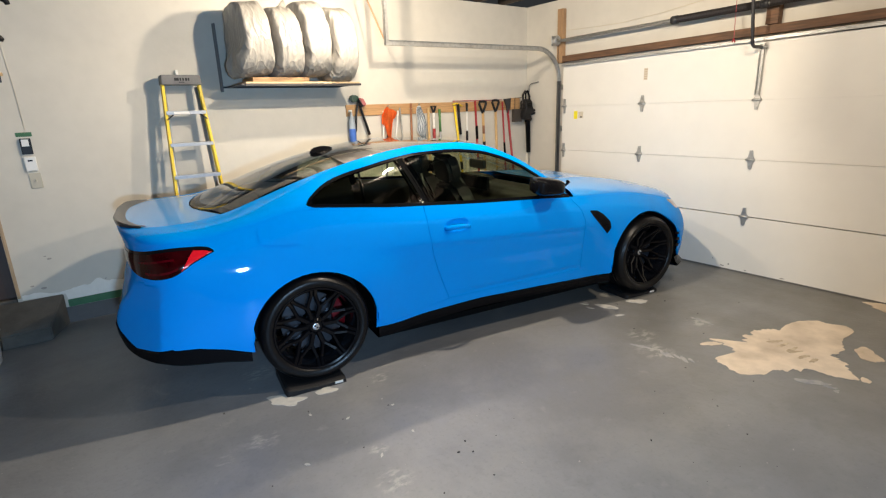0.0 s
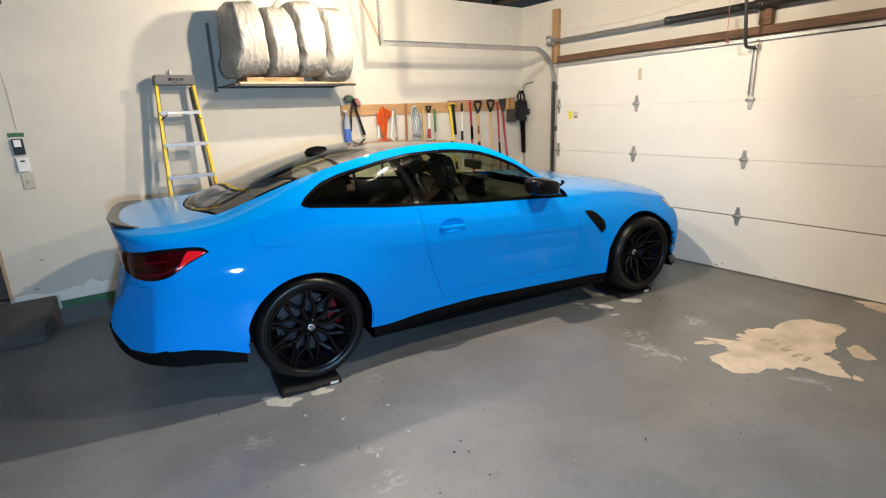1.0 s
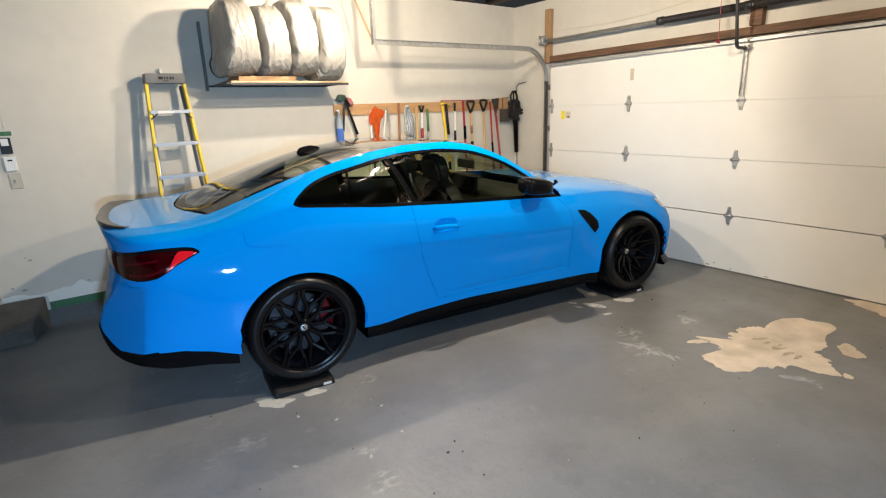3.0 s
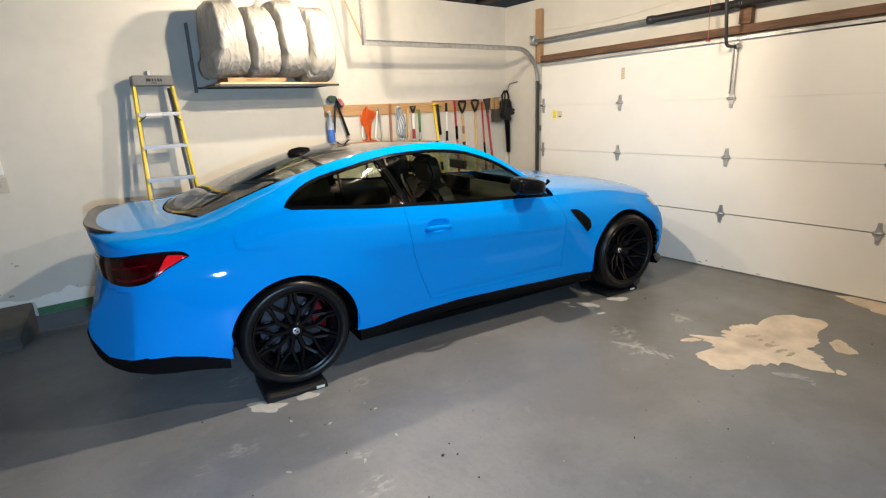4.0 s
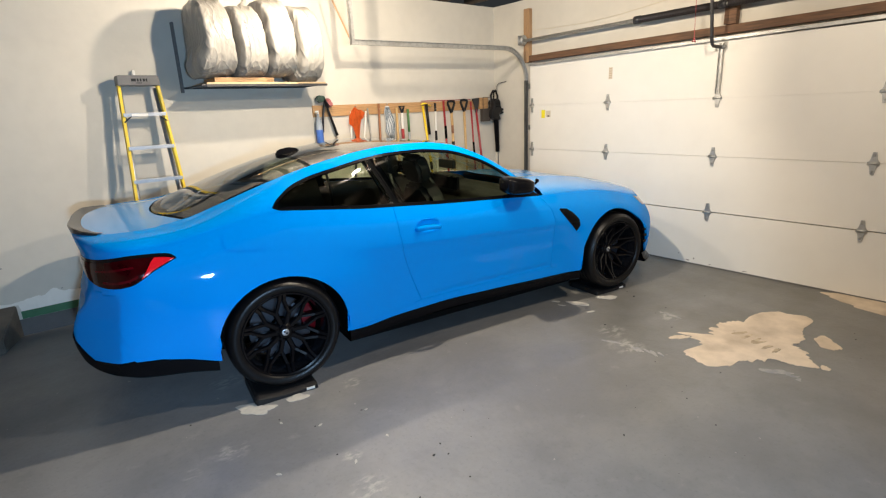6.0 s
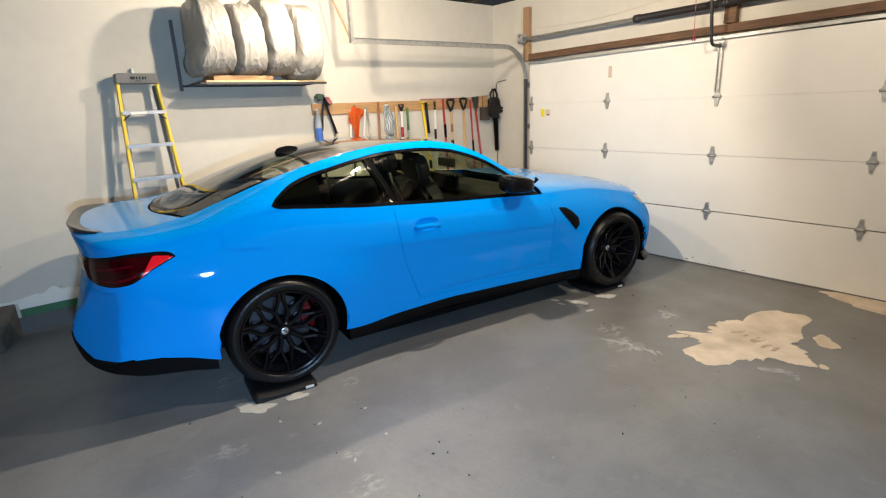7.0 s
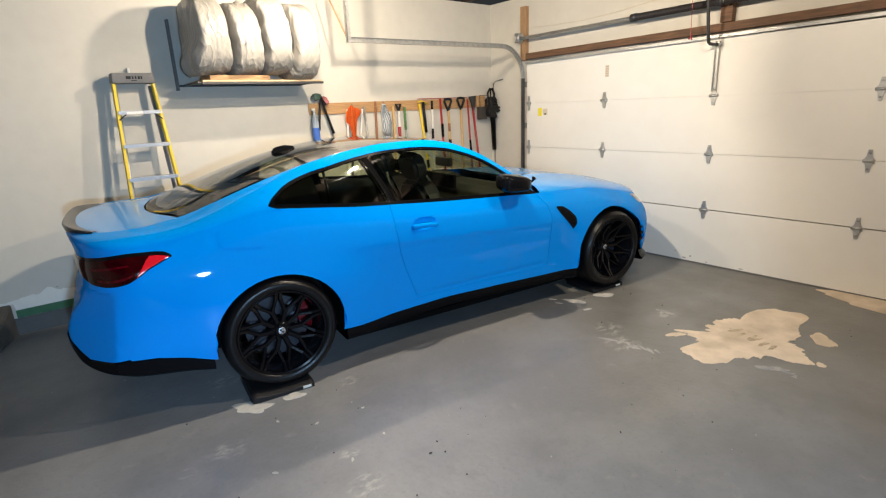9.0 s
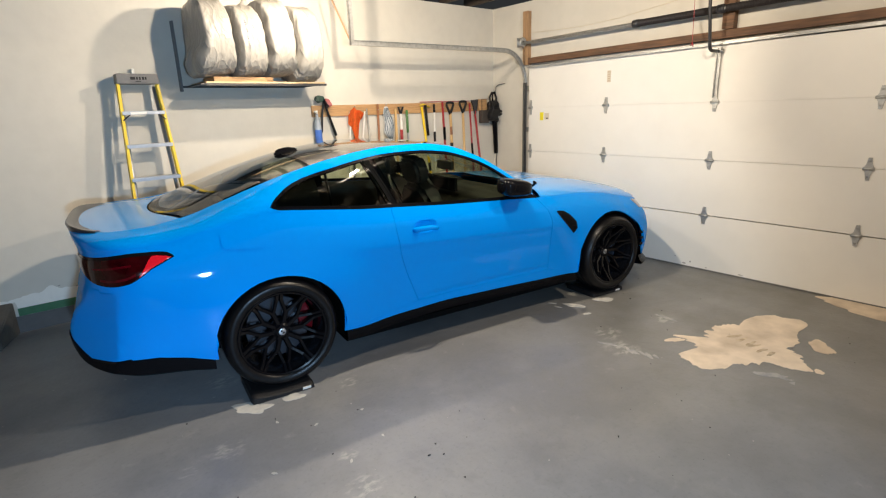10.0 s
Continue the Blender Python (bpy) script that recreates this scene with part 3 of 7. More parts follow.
def torsion_gear():
    g = tagged(empty("torsion_shaft", pose(0, 0, 0)), "steel torsion tube with black spring above the garage door", "door spring", kind="structure")
    part("tube", rise(tb([(-0.09, -0.60, 2.375), (-0.09, -5.6, 2.375)], 0.017, 14)), GALV, g, "galvanised tube", 40)
    bm = bmesh.new()
    prof = []
    n = 150
    for k in range(n + 1):
        prof.append((0.031 + 0.0022 * math.cos(k * math.pi), -2.92 + 0.77 * k / n))
    lathe(bm, prof, 16, "y")
    bmesh.ops.translate(bm, vec=(-0.09, 0, 2.375), verts=bm.verts)
    rise(bm)
    part("spring", bm, SPRING, g, "black oiled coil spring")
    bm = bmesh.new()
    prof = [(0.031 + 0.0022 * math.cos(k * math.pi), -3.86 + 0.86 * k / n) for k in range(n + 1)]
    lathe(bm, prof, 16, "y")
    bmesh.ops.translate(bm, vec=(-0.09, 0, 2.375), verts=bm.verts)
    rise(bm)
    part("spring", bm, SPRING, g, "black oiled coil spring")
    for y in (-2.145, -2.955):
        part("cone", rise(tb([(-0.09, y - 0.03, 2.375), (-0.09, y + 0.03, 2.375)], 0.038, 14)), STEELD, g, "", 40)
    bm = bmesh.new()
    lathe(bm, [(0.018, -0.66), (0.05, -0.66), (0.056, -0.654), (0.045, -0.648), (0.045, -0.612), (0.056, -0.606), (0.05, -0.60), (0.018, -0.60)], 24, "y")
    bmesh.ops.translate(bm, vec=(-0.09, 0, 2.385), verts=bm.verts)
    part("cable_drum", bm, GALV, g, "grey cable drum", 40)
    part("bearing_plate", bx(-0.13, EAST - 0.002, -0.595, -0.589, 2.33, 2.44), GALV, g)
    part("cable", tb([(-0.05, -0.63, 2.36), (-0.03, -0.66, 0.1)], 0.002, 5), STEELD, g)
    return g


torsion_gear()

bm = rise(bx(-0.018, EAST - 0.002, -5.9, -0.665, 2.138, 2.208, 0.004))
structure("trim_beam", bm, WOODD, "rough old brown timber above the garage door", "beam")
bm = bx(-0.012, EAST - 0.002, -0.66, -0.575, 2.13, 2.745, 0.004)
structure("trim_post", bm, POSTW, "short brown timber post beside the door track", "post")
bm = bx(-0.03, EAST - 0.002, -3.045, -2.945, 2.241, CEIL, 0.004)
structure("trim_block", bm, WOODD, "brown timber block behind the spring", "block")

# opener over the door: motor unit hung under the joists beside the lamp, rail, arm, release cord and loose wire
opener = tagged(empty("door_opener", pose(0, 0, 0)), "grey garage door opener hung under the joists with its steel rail", "door opener")
part("motor_unit", bx(-3.09, -2.62, -3.165, -2.630, 2.56, 2.78, 0.02), GREYP, opener, "grey motor housing", 40)
part("rail", bx(-2.90, -0.06, -2.955, -2.915, 2.80, 2.84, 0.002), GALV, opener, "galvanised steel rail")
for hx in (-3.06, -2.76):
    part("hanger", bx(hx - 0.015, hx + 0.015, -2.975, -2.945, 2.75, CEIL + 0.02), GALV, opener, "galvanised hanger")
arm = tagged(empty("opener_arm", pose(0, 0, 0)), "bent black steel opener arm fixed to the door bracket", "opener arm")
part("bar", tb([(-0.33, -2.93, CEIL), (-0.27, -2.935, 2.45), (-0.215, -2.94, 2.11), (-0.20, -2.94, 2.075), (-0.17, -2.94, 2.06), (-0.03, -2.942, 2.06)], 0.014, 10), STEELD, arm, "", 40)
part("pivot", tb([(-0.03, -2.985, 2.06), (-0.03, -2.90, 2.06)], 0.012, 8), GALV, arm, "galvanised pivot pin", 40)
rope = tagged(empty("release_cord", pose(0, 0, 0)), "thin cord with a red release handle", "cord")
part("cord", tb([(-0.36, -2.83, CEIL), (-0.355, -2.845, 2.4), (-0.35, -2.85, 2.13)], 0.0025, 6), RED, rope, "thin red-brown cord")
bm = bmesh.new()
tube(bm, [(-0.35, -2.862, 2.095), (-0.35, -2.85, 2.128), (-0.35, -2.838, 2.10)], [0.006, 0.010, 0.006], 8)
part("handle", bm, RED, rope, "red plastic handle", 50)
wire = tagged(part("wire", tb([(0.046, -0.68, 2.50), (0.044, -1.0, 2.485), (0.044, -1.45, 2.475), (0.044, -1.9, 2.50), (0.044, -2.36, 2.55), (0.044, -2.9, 2.62)], 0.0025, 6), PALES), "thin slack wire along the wall", "wire")


# ---- floor marks: bare patches where the paint has come off, chips and grit ----
def blot(name, cx, cy, rx, ry, turn, seed, material, label, ragged=0.3, lobes=(), n=96, reach=None, lift=0.0025):
    """A thin flat patch with a ragged edge: an ellipse pushed in and out by noise and by a few lobes (angle, width, push)."""
    bm = bmesh.new()
    c, s = math.cos(radians(turn)), math.sin(radians(turn))
    top = []
    for k in range(n):
        a = 2 * math.pi * k / n
        r = 1.0 + ragged * (noise.noise((math.cos(a) * 1.2 + seed, math.sin(a) * 1.2, seed * 0.7)) * 1.3 + 0.35 * noise.noise((math.cos(a) * 5 + seed, math.sin(a) * 5, 3.1)))
        if reach:
            base = float(np.interp(math.degrees(a), [p[0] for p in reach], [p[1] for p in reach], period=360))
            r = base + 0.05 * noise.noise((math.cos(a) * 6, math.sin(a) * 6, seed)) * 1.0 + 0.02 * noise.noise((math.cos(a) * 22, math.sin(a) * 22, seed))
        for la, lw, lp in lobes:
            dd = (math.degrees(a) - la + 180) % 360 - 180
            r += lp * math.exp(-(dd / lw) ** 2)
        u, v = rx * r * math.cos(a), ry * r * math.sin(a)
        top.append(bm.verts.new((cx + u * c - v * s, cy + u * s + v * c, lift)))
    low = [bm.verts.new((v.co.x, v.co.y, 0.0)) for v in top]
    bm.faces.new(top)
    for k in range(n):
        j = (k + 1) % n
        bm.faces.new((top[k], low[k], low[j], top[j]))
    bmesh.ops.recalc_face_normals(bm, faces=bm.faces)
    bmesh.ops.triangulate(bm, faces=[f for f in bm.faces if len(f.verts) > 4])
    return tagged(part(name, bm, material), label, "floor patch", kind="structure")


PEEL = ((4, 0.67), (13, 0.61), (19, 0.47), (28, 0.31), (41, 0.30), (52, 0.31), (69, 0.27), (100, 0.25), (112, 0.23), (115, 0.30), (117, 0.42), (119, 0.44), (125, 0.39), (138, 0.35), (147, 0.36), (150, 0.42),
        (153, 0.51), (163, 0.54), (173, 0.54), (182, 0.52), (187, 0.50), (191, 0.37), (207, 0.30), (224, 0.27), (237, 0.32), (246, 0.38), (255, 0.43), (268, 0.37), (280, 0.32), (291, 0.27), (308, 0.28), (322, 0.36),
        (335, 0.42), (340, 0.53), (344, 0.68), (349, 0.71), (356, 0.69))      # reach of the large peeled patch by compass angle
blot("bare_patch", -1.429, -3.937, 1, 1, 0, 2.3, BARE, "bare cream concrete where the grey paint has peeled", 0.03, (), 300, PEEL)
blot("bare_patch", -1.12, -4.305, 0.105, 0.066, 35, 5.1, BARE, "small bare concrete patch in the paint", 0.35)
blot("bare_patch", -1.715, -3.585, 0.062, 0.030, -28, 7.7, BARE, "small bare concrete patch in the paint", 0.4)
blot("bare_patch", -1.518, -4.395, 0.032, 0.026, 20, 8.8, BARE, "small bare concrete patch in the paint", 0.4, n=40)
blot("bare_patch", -0.125, -4.78, 0.21, 0.80, 0, 9.2, BARE, "bare concrete strip along the garage door", 0.22)
for cx, cy, rx, ry, tn, sd in ((-1.693, -2.69, 0.092, 0.036, -70, 1.1), (-1.394, -2.781, 0.070, 0.042, -41, 2.2), (-4.30, -2.395, 0.105, 0.056, -40, 3.1), (-4.08, -2.44, 0.062, 0.036, -25, 4.4),
                               (-1.762, -2.871, 0.034, 0.014, -18, 6.9), (-1.774, -2.534, 0.030, 0.012, -60, 1.9), (-1.81, -2.622, 0.030, 0.010, -70, 2.7)):
    blot("paint_chip", cx, cy, rx, ry, tn, sd, CHIP, "pale chip in the grey floor paint", 0.45, n=48)
for cx, cy, rx, ry, tn, sd in ((-1.767, -4.205, 0.075, 0.026, -60, 3.9), (-1.753, -4.301, 0.030, 0.012, -60, 2.9), (-1.777, -4.336, 0.018, 0.013, 0, 4.9), (-2.113, -3.295, 0.058, 0.016, -67, 5.5), (-1.384, -3.335, 0.085, 0.018, -92, 7.1)):
    blot("paint_smear", cx, cy, rx, ry, tn, sd, SMUDGE, "faint pale smear in the grey floor paint", 0.6, n=48, lift=0.0016)
for k in range(5):      # scratched streaks in the paint
    blot("paint_scratch", -2.088 + 0.010 * k - 0.010 * (k % 2), -3.452 - 0.044 * k, 0.050 - 0.006 * (k % 3), 0.0115 + 0.003 * (k % 2), 58 + 5 * (k % 3), 11.0 + k, SMUDGE, "thin pale scratch in the grey floor paint", 0.45, n=32, lift=0.0012 + 0.0002 * k)
for k, (cx, cy) in enumerate(((-3.837, -2.833), (-4.10, -2.792), (-4.107, -3.188), (-3.88, -3.118), (-4.253, -2.625), (-4.427, -3.022))):
    blot("paint_chip", cx, cy, 0.009 + 0.003 * (k % 3), 0.0065, 25 * k, 31.0 + k, CHIP, "tiny pale chip in the grey floor paint", 0.4, n=20)
for k in range(6):      # tyre rubber on the bare concrete
    blot("tyre_mark", -1.36 - 0.026 * k + 0.014 * (k % 2), -3.84 - 0.050 * k - 0.012 * (k % 3), 0.070 - 0.006 * k, 0.012, 150 + 13 * (k % 3), 21.0 + k, TYREMARK, "brown tyre mark on the bare concrete", 0.5, n=32, lift=0.0042 + 0.0003 * k)


def grit_bits():
    bm = bmesh.new()
    rng = random.Random(4)
    spots = [(-4.64, -2.30), (-4.25, -2.59), (-4.127, -2.784), (-4.151, -3.08), (-3.86, -2.822), (-3.72, -3.36), (-3.80, -3.41), (-3.74, -3.45), (-3.77, -3.64),
             (-1.276, -3.248), (-1.595, -3.464), (-2.99, -3.94), (-1.221, -2.933), (-1.9, -3.1)]
    spots += [(rng.uniform(-4.8, -0.4), rng.uniform(-4.6, -2.4)) for _ in range(50)]
    for i, (x, y) in enumerate(spots):
        r = rng.uniform(0.005, 0.010) if i < 14 else rng.uniform(0.002, 0.006)
        bmesh.ops.create_icosphere(bm, subdivisions=1, radius=r, matrix=Matrix.Translation((x, y, r * 0.35)) @ Matrix.Rotation(rng.uniform(0, 6), 4, "Z") @ Matrix.Diagonal((1, rng.uniform(0.4, 0.9), 0.45, 1)))
    return tagged(part("floor_grit", bm, GRIT), "dark crumbs and grit scattered over the floor", "grit", kind="stuff")


grit_bits()


# ---- the car ----
# car space: x ahead from the rear axle, y to the left, z up from the floor
CAR = Matrix.Translation((-3.925, -1.4256, 0)) @ Matrix.Rotation(radians(-7.93), 4, "Z")
XR, XF, TURN = -0.62, 3.05, 0.80      # where the flanks begin to round into tail and nose; length given to a corner


def curve(*pairs):
    """A smooth curve through (x, y) pairs, without overshoot."""
    xs, ys = np.array([p[0] for p in pairs], float), np.array([p[1] for p in pairs], float)
    d = np.diff(ys) / np.diff(xs)
    m = np.zeros(len(xs))
    m[0], m[-1] = d[0], d[-1]
    for i in range(1, len(xs) - 1):
        m[i] = 0 if d[i - 1] * d[i] <= 0 else 2 * d[i - 1] * d[i] / (d[i - 1] + d[i])

    def at(x):
        x = min(max(x, xs[0]), xs[-1])
        i = min(int(np.searchsorted(xs, x, side="right")) - 1, len(xs) - 2)
        h = xs[i + 1] - xs[i]
        t = (x - xs[i]) / h
        return float((2 * t**3 - 3 * t**2 + 1) * ys[i] + (t**3 - 2 * t**2 + t) * h * m[i] + (-2 * t**3 + 3 * t**2) * ys[i + 1] + (t**3 - t**2) * h * m[i + 1])
    return at


LOW = 0.17
belt_z = curve((-1.42, 0.985), (-0.62, 0.985), (-0.3, 1.035), (0.0, 1.092), (0.1, 1.098), (0.215, 1.087), (0.4, 1.067), (0.58, 1.047), (0.78, 1.033), (1.2, 1.002),
               (1.7, 0.974), (2.04, 0.953), (2.3, 0.945), (2.6, 0.925), (2.85, 0.890), (3.05, 0.845), (3.4, 0.79), (3.85, 0.76))
rail_z = curve((-1.42, 1.052), (-0.62, 1.058), (-0.42, 1.082), (-0.22, 1.142), (-0.05, 1.200), (0.13, 1.257), (0.32, 1.309), (0.51, 1.352), (0.71, 1.386), (0.92, 1.406),
               (1.15, 1.409), (1.37, 1.382), (1.60, 1.298), (1.80, 1.182), (1.95, 1.07), (2.04, 0.985), (2.09, 0.955))
rail_y = curve((-1.42, 0.60), (-0.62, 0.60), (-0.42, 0.575), (0.13, 0.575), (0.7, 0.585), (1.15, 0.60), (1.38, 0.62), (1.62, 0.665), (1.82, 0.71), (2.04, 0.79))
bulge = curve((-0.62, 2.1), (-0.1, 1.8), (0.4, 1.35), (0.8, 1.18), (2.04, 1.12))
tail_x = curve((0.17, -0.94), (0.30, -1.0), (0.42, -1.055), (0.55, -1.072), (0.64, -1.055), (0.72, -1.005), (0.80, -0.97), (0.92, -0.955), (0.985, -0.965), (1.06, -0.99))
nose_x = curve((0.17, 3.60), (0.3, 3.66), (0.5, 3.695), (0.6, 3.675), (0.68, 3.62), (0.76, 3.53), (0.95, 3.38))
roof_z = curve((-0.62, 1.062), (-0.54, 1.076), (-0.42, 1.118), (-0.3, 1.165), (-0.12, 1.232), (0.08, 1.298), (0.29, 1.352), (0.5, 1.391), (0.74, 1.416), (0.98, 1.423), (1.23, 1.417),
               (1.42, 1.394), (1.6, 1.325), (1.8, 1.225), (2.0, 1.122), (2.2, 1.025))
hood_z = curve((2.0, 1.03), (2.2, 1.022), (2.5, 1.012), (2.8, 0.98), (3.2, 0.905), (3.5, 0.82), (3.70, 0.755))
STATIONS = (-0.62, -0.3, 0.0, 0.4, 0.8, 1.5, 2.15, 2.30, 2.5, 2.85, 3.1)
LEVELS = (0, 0.15, 0.3, 0.5, 0.7, 0.85, 1.0)
FLANK = ((0.86, 0.890, 0.905, 0.910, 0.905, 0.885, 0.830),
         (0.90, 0.925, 0.940, 0.943, 0.920, 0.890, 0.845),
         (0.905, 0.930, 0.944, 0.946, 0.923, 0.894, 0.850),
         (0.89, 0.915, 0.930, 0.935, 0.922, 0.902, 0.859),
         (0.855, 0.886, 0.886, 0.898, 0.921, 0.910, 0.866),
         (0.85, 0.886, 0.882, 0.891, 0.920, 0.910, 0.868),
         (0.86, 0.891, 0.890, 0.904, 0.925, 0.912, 0.865),
         (0.861, 0.891, 0.891, 0.906, 0.925, 0.911, 0.857),
         (0.90, 0.925, 0.938, 0.943, 0.933, 0.905, 0.835),
         (0.905, 0.930, 0.942, 0.946, 0.932, 0.898, 0.81),
         (0.89, 0.920, 0.935, 0.940, 0.922, 0.880, 0.79))
level_curves = [curve(*[(st, row[k]) for st, row in zip(STATIONS, FLANK)]) for k in range(7)]


def half_width(x, z):
    """Half the car's width at a place along it and a height."""
    x = min(max(x, XR), 3.1)
    zb = belt_z(x)
    if z <= zb:
        u = max((z - LOW) / (zb - LOW), 0.0)
        return curve(*[(lv, c(x)) for lv, c in zip(LEVELS, level_curves)])(u)
    yb, zr = level_curves[6](x), rail_z(x)
    t = min((z - zb) / max(zr - zb, 1e-3), 1.0)
    yr, p = rail_y(x), bulge(x)
    if x > 2.09:
        return yb
    return yr + (yb - yr) * (1 - t**p) ** (1 / p)


def groove(s, z):
    """Depth of the soft crease that runs down the bumper's corner."""
    t = min(1.0, max(0.0, ((s + 1.01) * 0.21 - (z - 0.76) * 0.31) / (0.21**2 + 0.31**2)))
    d = math.hypot(s + 1.01 - 0.21 * t, z - 0.76 + 0.31 * t)
    return 0.013 * math.exp(-((d / 0.022) ** 2)) * (1 - 0.8 * t)


def crease(s, z):
    """Step of the flank under the line that runs along the door."""
    line = 0.793 - 0.050 * (s - 0.75)
    if not 0.35 < s < 2.35 or z > line:
        return 0.0
    d, ends = line - z, min(1.0, (s - 0.35) / 0.5, (2.35 - s) / 0.25)
    a, b = min(1.0, d / 0.045), min(1.0, d / 0.32)
    low = 0.009 * math.exp(-((z - 0.380) / 0.018) ** 2) * min(1.0, max(0.0, (s - 0.80) / 0.35), max(0.0, (2.30 - s) / 0.25))      # soft groove over the sill
    return 0.009 * ends * a * a * (3 - 2 * a) * (1 - b * b * (3 - 2 * b)) + low


def cup(s, z):
    """Hollow behind the door handle."""
    q = 1 - ((s - 1.012) / 0.088) ** 2 - ((z - 0.884) / 0.040) ** 2
    return 0.020 * math.sqrt(q) if q > 0 else 0.0


def shell(s, z, out=0.0):
    """A point of the car's rounded shell: s runs along the right flank as x does, and on round the corners; out: metres outside the skin."""
    if XR <= s <= XF:
        d = 0.02
        nrm = Vector((half_width(s + d, z) - half_width(s - d, z), 2 * d, 0)).normalized() if out else Vector((0, 1, 0))
        y = half_width(s, z) - (groove(s, z) if s < -0.4 else crease(s, z))
        return Vector((s - out * nrm.x, -(y + out * nrm.y), z))
    rear = s < XR
    phi = min(((XR - s) if rear else (s - XF)) / TURN, 1.0) * math.pi / 2
    n = (3.3 + 0.9 * min(1.0, max(0.0, (0.62 - z) / 0.15))) if rear else 2.5
    x0 = XR if rear else XF
    a = (XR - tail_x(z)) if rear else (nose_x(z) - XF)
    w = half_width(x0, z)
    c, sn = math.cos(phi), math.sin(phi)
    r = (abs(c) ** n + abs(sn) ** n) ** (-1 / n)
    x, y = a * r * sn, w * r * c
    if rear:      # the flank already draws in where the corner begins
        y -= (half_width(XR + 0.03, z) - w) / 0.03 * x * (y / w)
    if rear and z < 0.8:
        gr = groove(s, z)
        x, y = x - gr * sn, y - gr * c
    if rear and 0.50 < z < 0.745:      # hollow beside the rear reflectors
        k = min(1.0, max(0.0, (math.degrees(phi) - 50 - (0.745 - z) * 30) / 4.0)) * min(1.0, (z - 0.50) / 0.05, (0.745 - z) / 0.05)
        x -= 0.035 * k
    if out:
        g = Vector(((max(x, 0) / a) ** (n - 1) / a, (max(y, 0) / w) ** (n - 1) / w, 0)).normalized()
        x, y = x + out * g.x, y + out * g.y
    return Vector((x0 - x if rear else x0 + x, -y, z))


FACET = [shell(*c) for c in ((-1.03, 0.745), (-1.09, 0.59), (-0.865, 0.425))]      # corners of the flat facet low on the bumper
FACET_N = (FACET[1] - FACET[0]).cross(FACET[2] - FACET[0]).normalized()
if FACET_N.x > 0:
    FACET_N.negate()


def skin(s, z, out=0.0):
    """The shell with the bumper's corner cut flat below the tail lamp."""
    p = shell(s, z, out)
    if s < -0.7 and z < 0.79:
        e = (p - FACET[0]).dot(FACET_N) - out
        p -= FACET_N * (e + math.hypot(e, 0.007)) / 2      # with a soft edge
    return p


def lerp(a, b, t):
    return (a[0] + (b[0] - a[0]) * t, a[1] + (b[1] - a[1]) * t)


def spread(line, n):
    """n points at even steps along a line of (s, z) points."""
    line = [np.array(p, float) for p in line]
    cum = np.concatenate([[0], np.cumsum([np.linalg.norm(b - a) for a, b in zip(line, line[1:])])])
    return [tuple(np.array([np.interp(t, cum, [p[k] for p in line]) for k in (0, 1)])) for t in np.linspace(0, cum[-1], n)]


def between(bm, low, high, rows, out=0.0, both=True, bow=None):
    """Skin between two lines of (s, z) points of the same count, on the right flank and mirrored on the left."""
    g = []
    for i in range(rows + 1):
        t = i / rows
        g.append([skin(*lerp(a, b, t), out if bow is None else out + bow(t, j / (len(low) - 1))) for j, (a, b) in enumerate(zip(low, high))])
    grid_into(bm, g)
    if both:
        grid_into(bm, [[Vector((p.x, -p.y, p.z)) for p in row] for row in g], True)
    return bm


def across(bm, xs_edge, rows, height, flip=False):
    """Skin across the car: xs_edge gives for each row (x at the middle, x at the edge, half width, edge height); height(x) is the middle's height."""
    g = []
    for xm, xe, yh, ze in xs_edge:
        row = []
        for k in range(rows + 1):
            v = 2 * k / rows - 1
            x = xm + (xe - xm) * v * v
            zc = height(x) if callable(height) else height
            row.append(Vector((x, v * yh, ze + (zc - ze) * (1 - abs(v) ** 2.2))))
        g.append(row)
    return grid_into(bm, g, flip)


def flange(bm, deep=0.02):
    """Turns the free edges of a panel inwards, so that it has thickness."""
    bmesh.ops.remove_doubles(bm, verts=bm.verts, dist=0.0006)
    bmesh.ops.recalc_face_normals(bm, faces=bm.faces)
    c = sum((v.co for v in bm.verts), Vector()) / len(bm.verts)
    edges = [e for e in bm.edges if e.is_boundary]
    nrm = {v: v.normal.copy() for e in edges for v in e.verts}
    r = bmesh.ops.extrude_edge_only(bm, edges=edges)
    pairs = {tuple(round(x, 6) for x in v.co): n for v, n in nrm.items()}
    for v in [g for g in r["geom"] if isinstance(g, bmesh.types.BMVert)]:
        n = pairs.get(tuple(round(x, 6) for x in v.co), Vector((0, 0, 1)))
        v.co -= n * deep
    return bm


def outward(bm):
    """Makes the normals of an open shell point away from the car's middle."""
    bmesh.ops.remove_doubles(bm, verts=bm.verts, dist=0.0006)
    bmesh.ops.recalc_face_normals(bm, faces=bm.faces)
    mid = Vector((1.3, 0, 0.6))
    if sum((f.calc_center_median() - mid).dot(f.normal) * f.calc_area() for f in bm.faces) < 0:
        bmesh.ops.reverse_faces(bm, faces=bm.faces)
    return bm


def arch(cx, a, b, z0, z1, n=26):
    """The edge of a wheel arch from its rear foot at height z0 to its front foot at z1."""
    cz = 0.372
    t0 = math.pi - math.asin((z0 - cz) / b) if abs(z0 - cz) < b else math.pi
    t1 = math.asin((z1 - cz) / b)
    return [(cx + a * math.cos(t), cz + b * math.sin(t)) for t in np.linspace(t0, t1, n)]


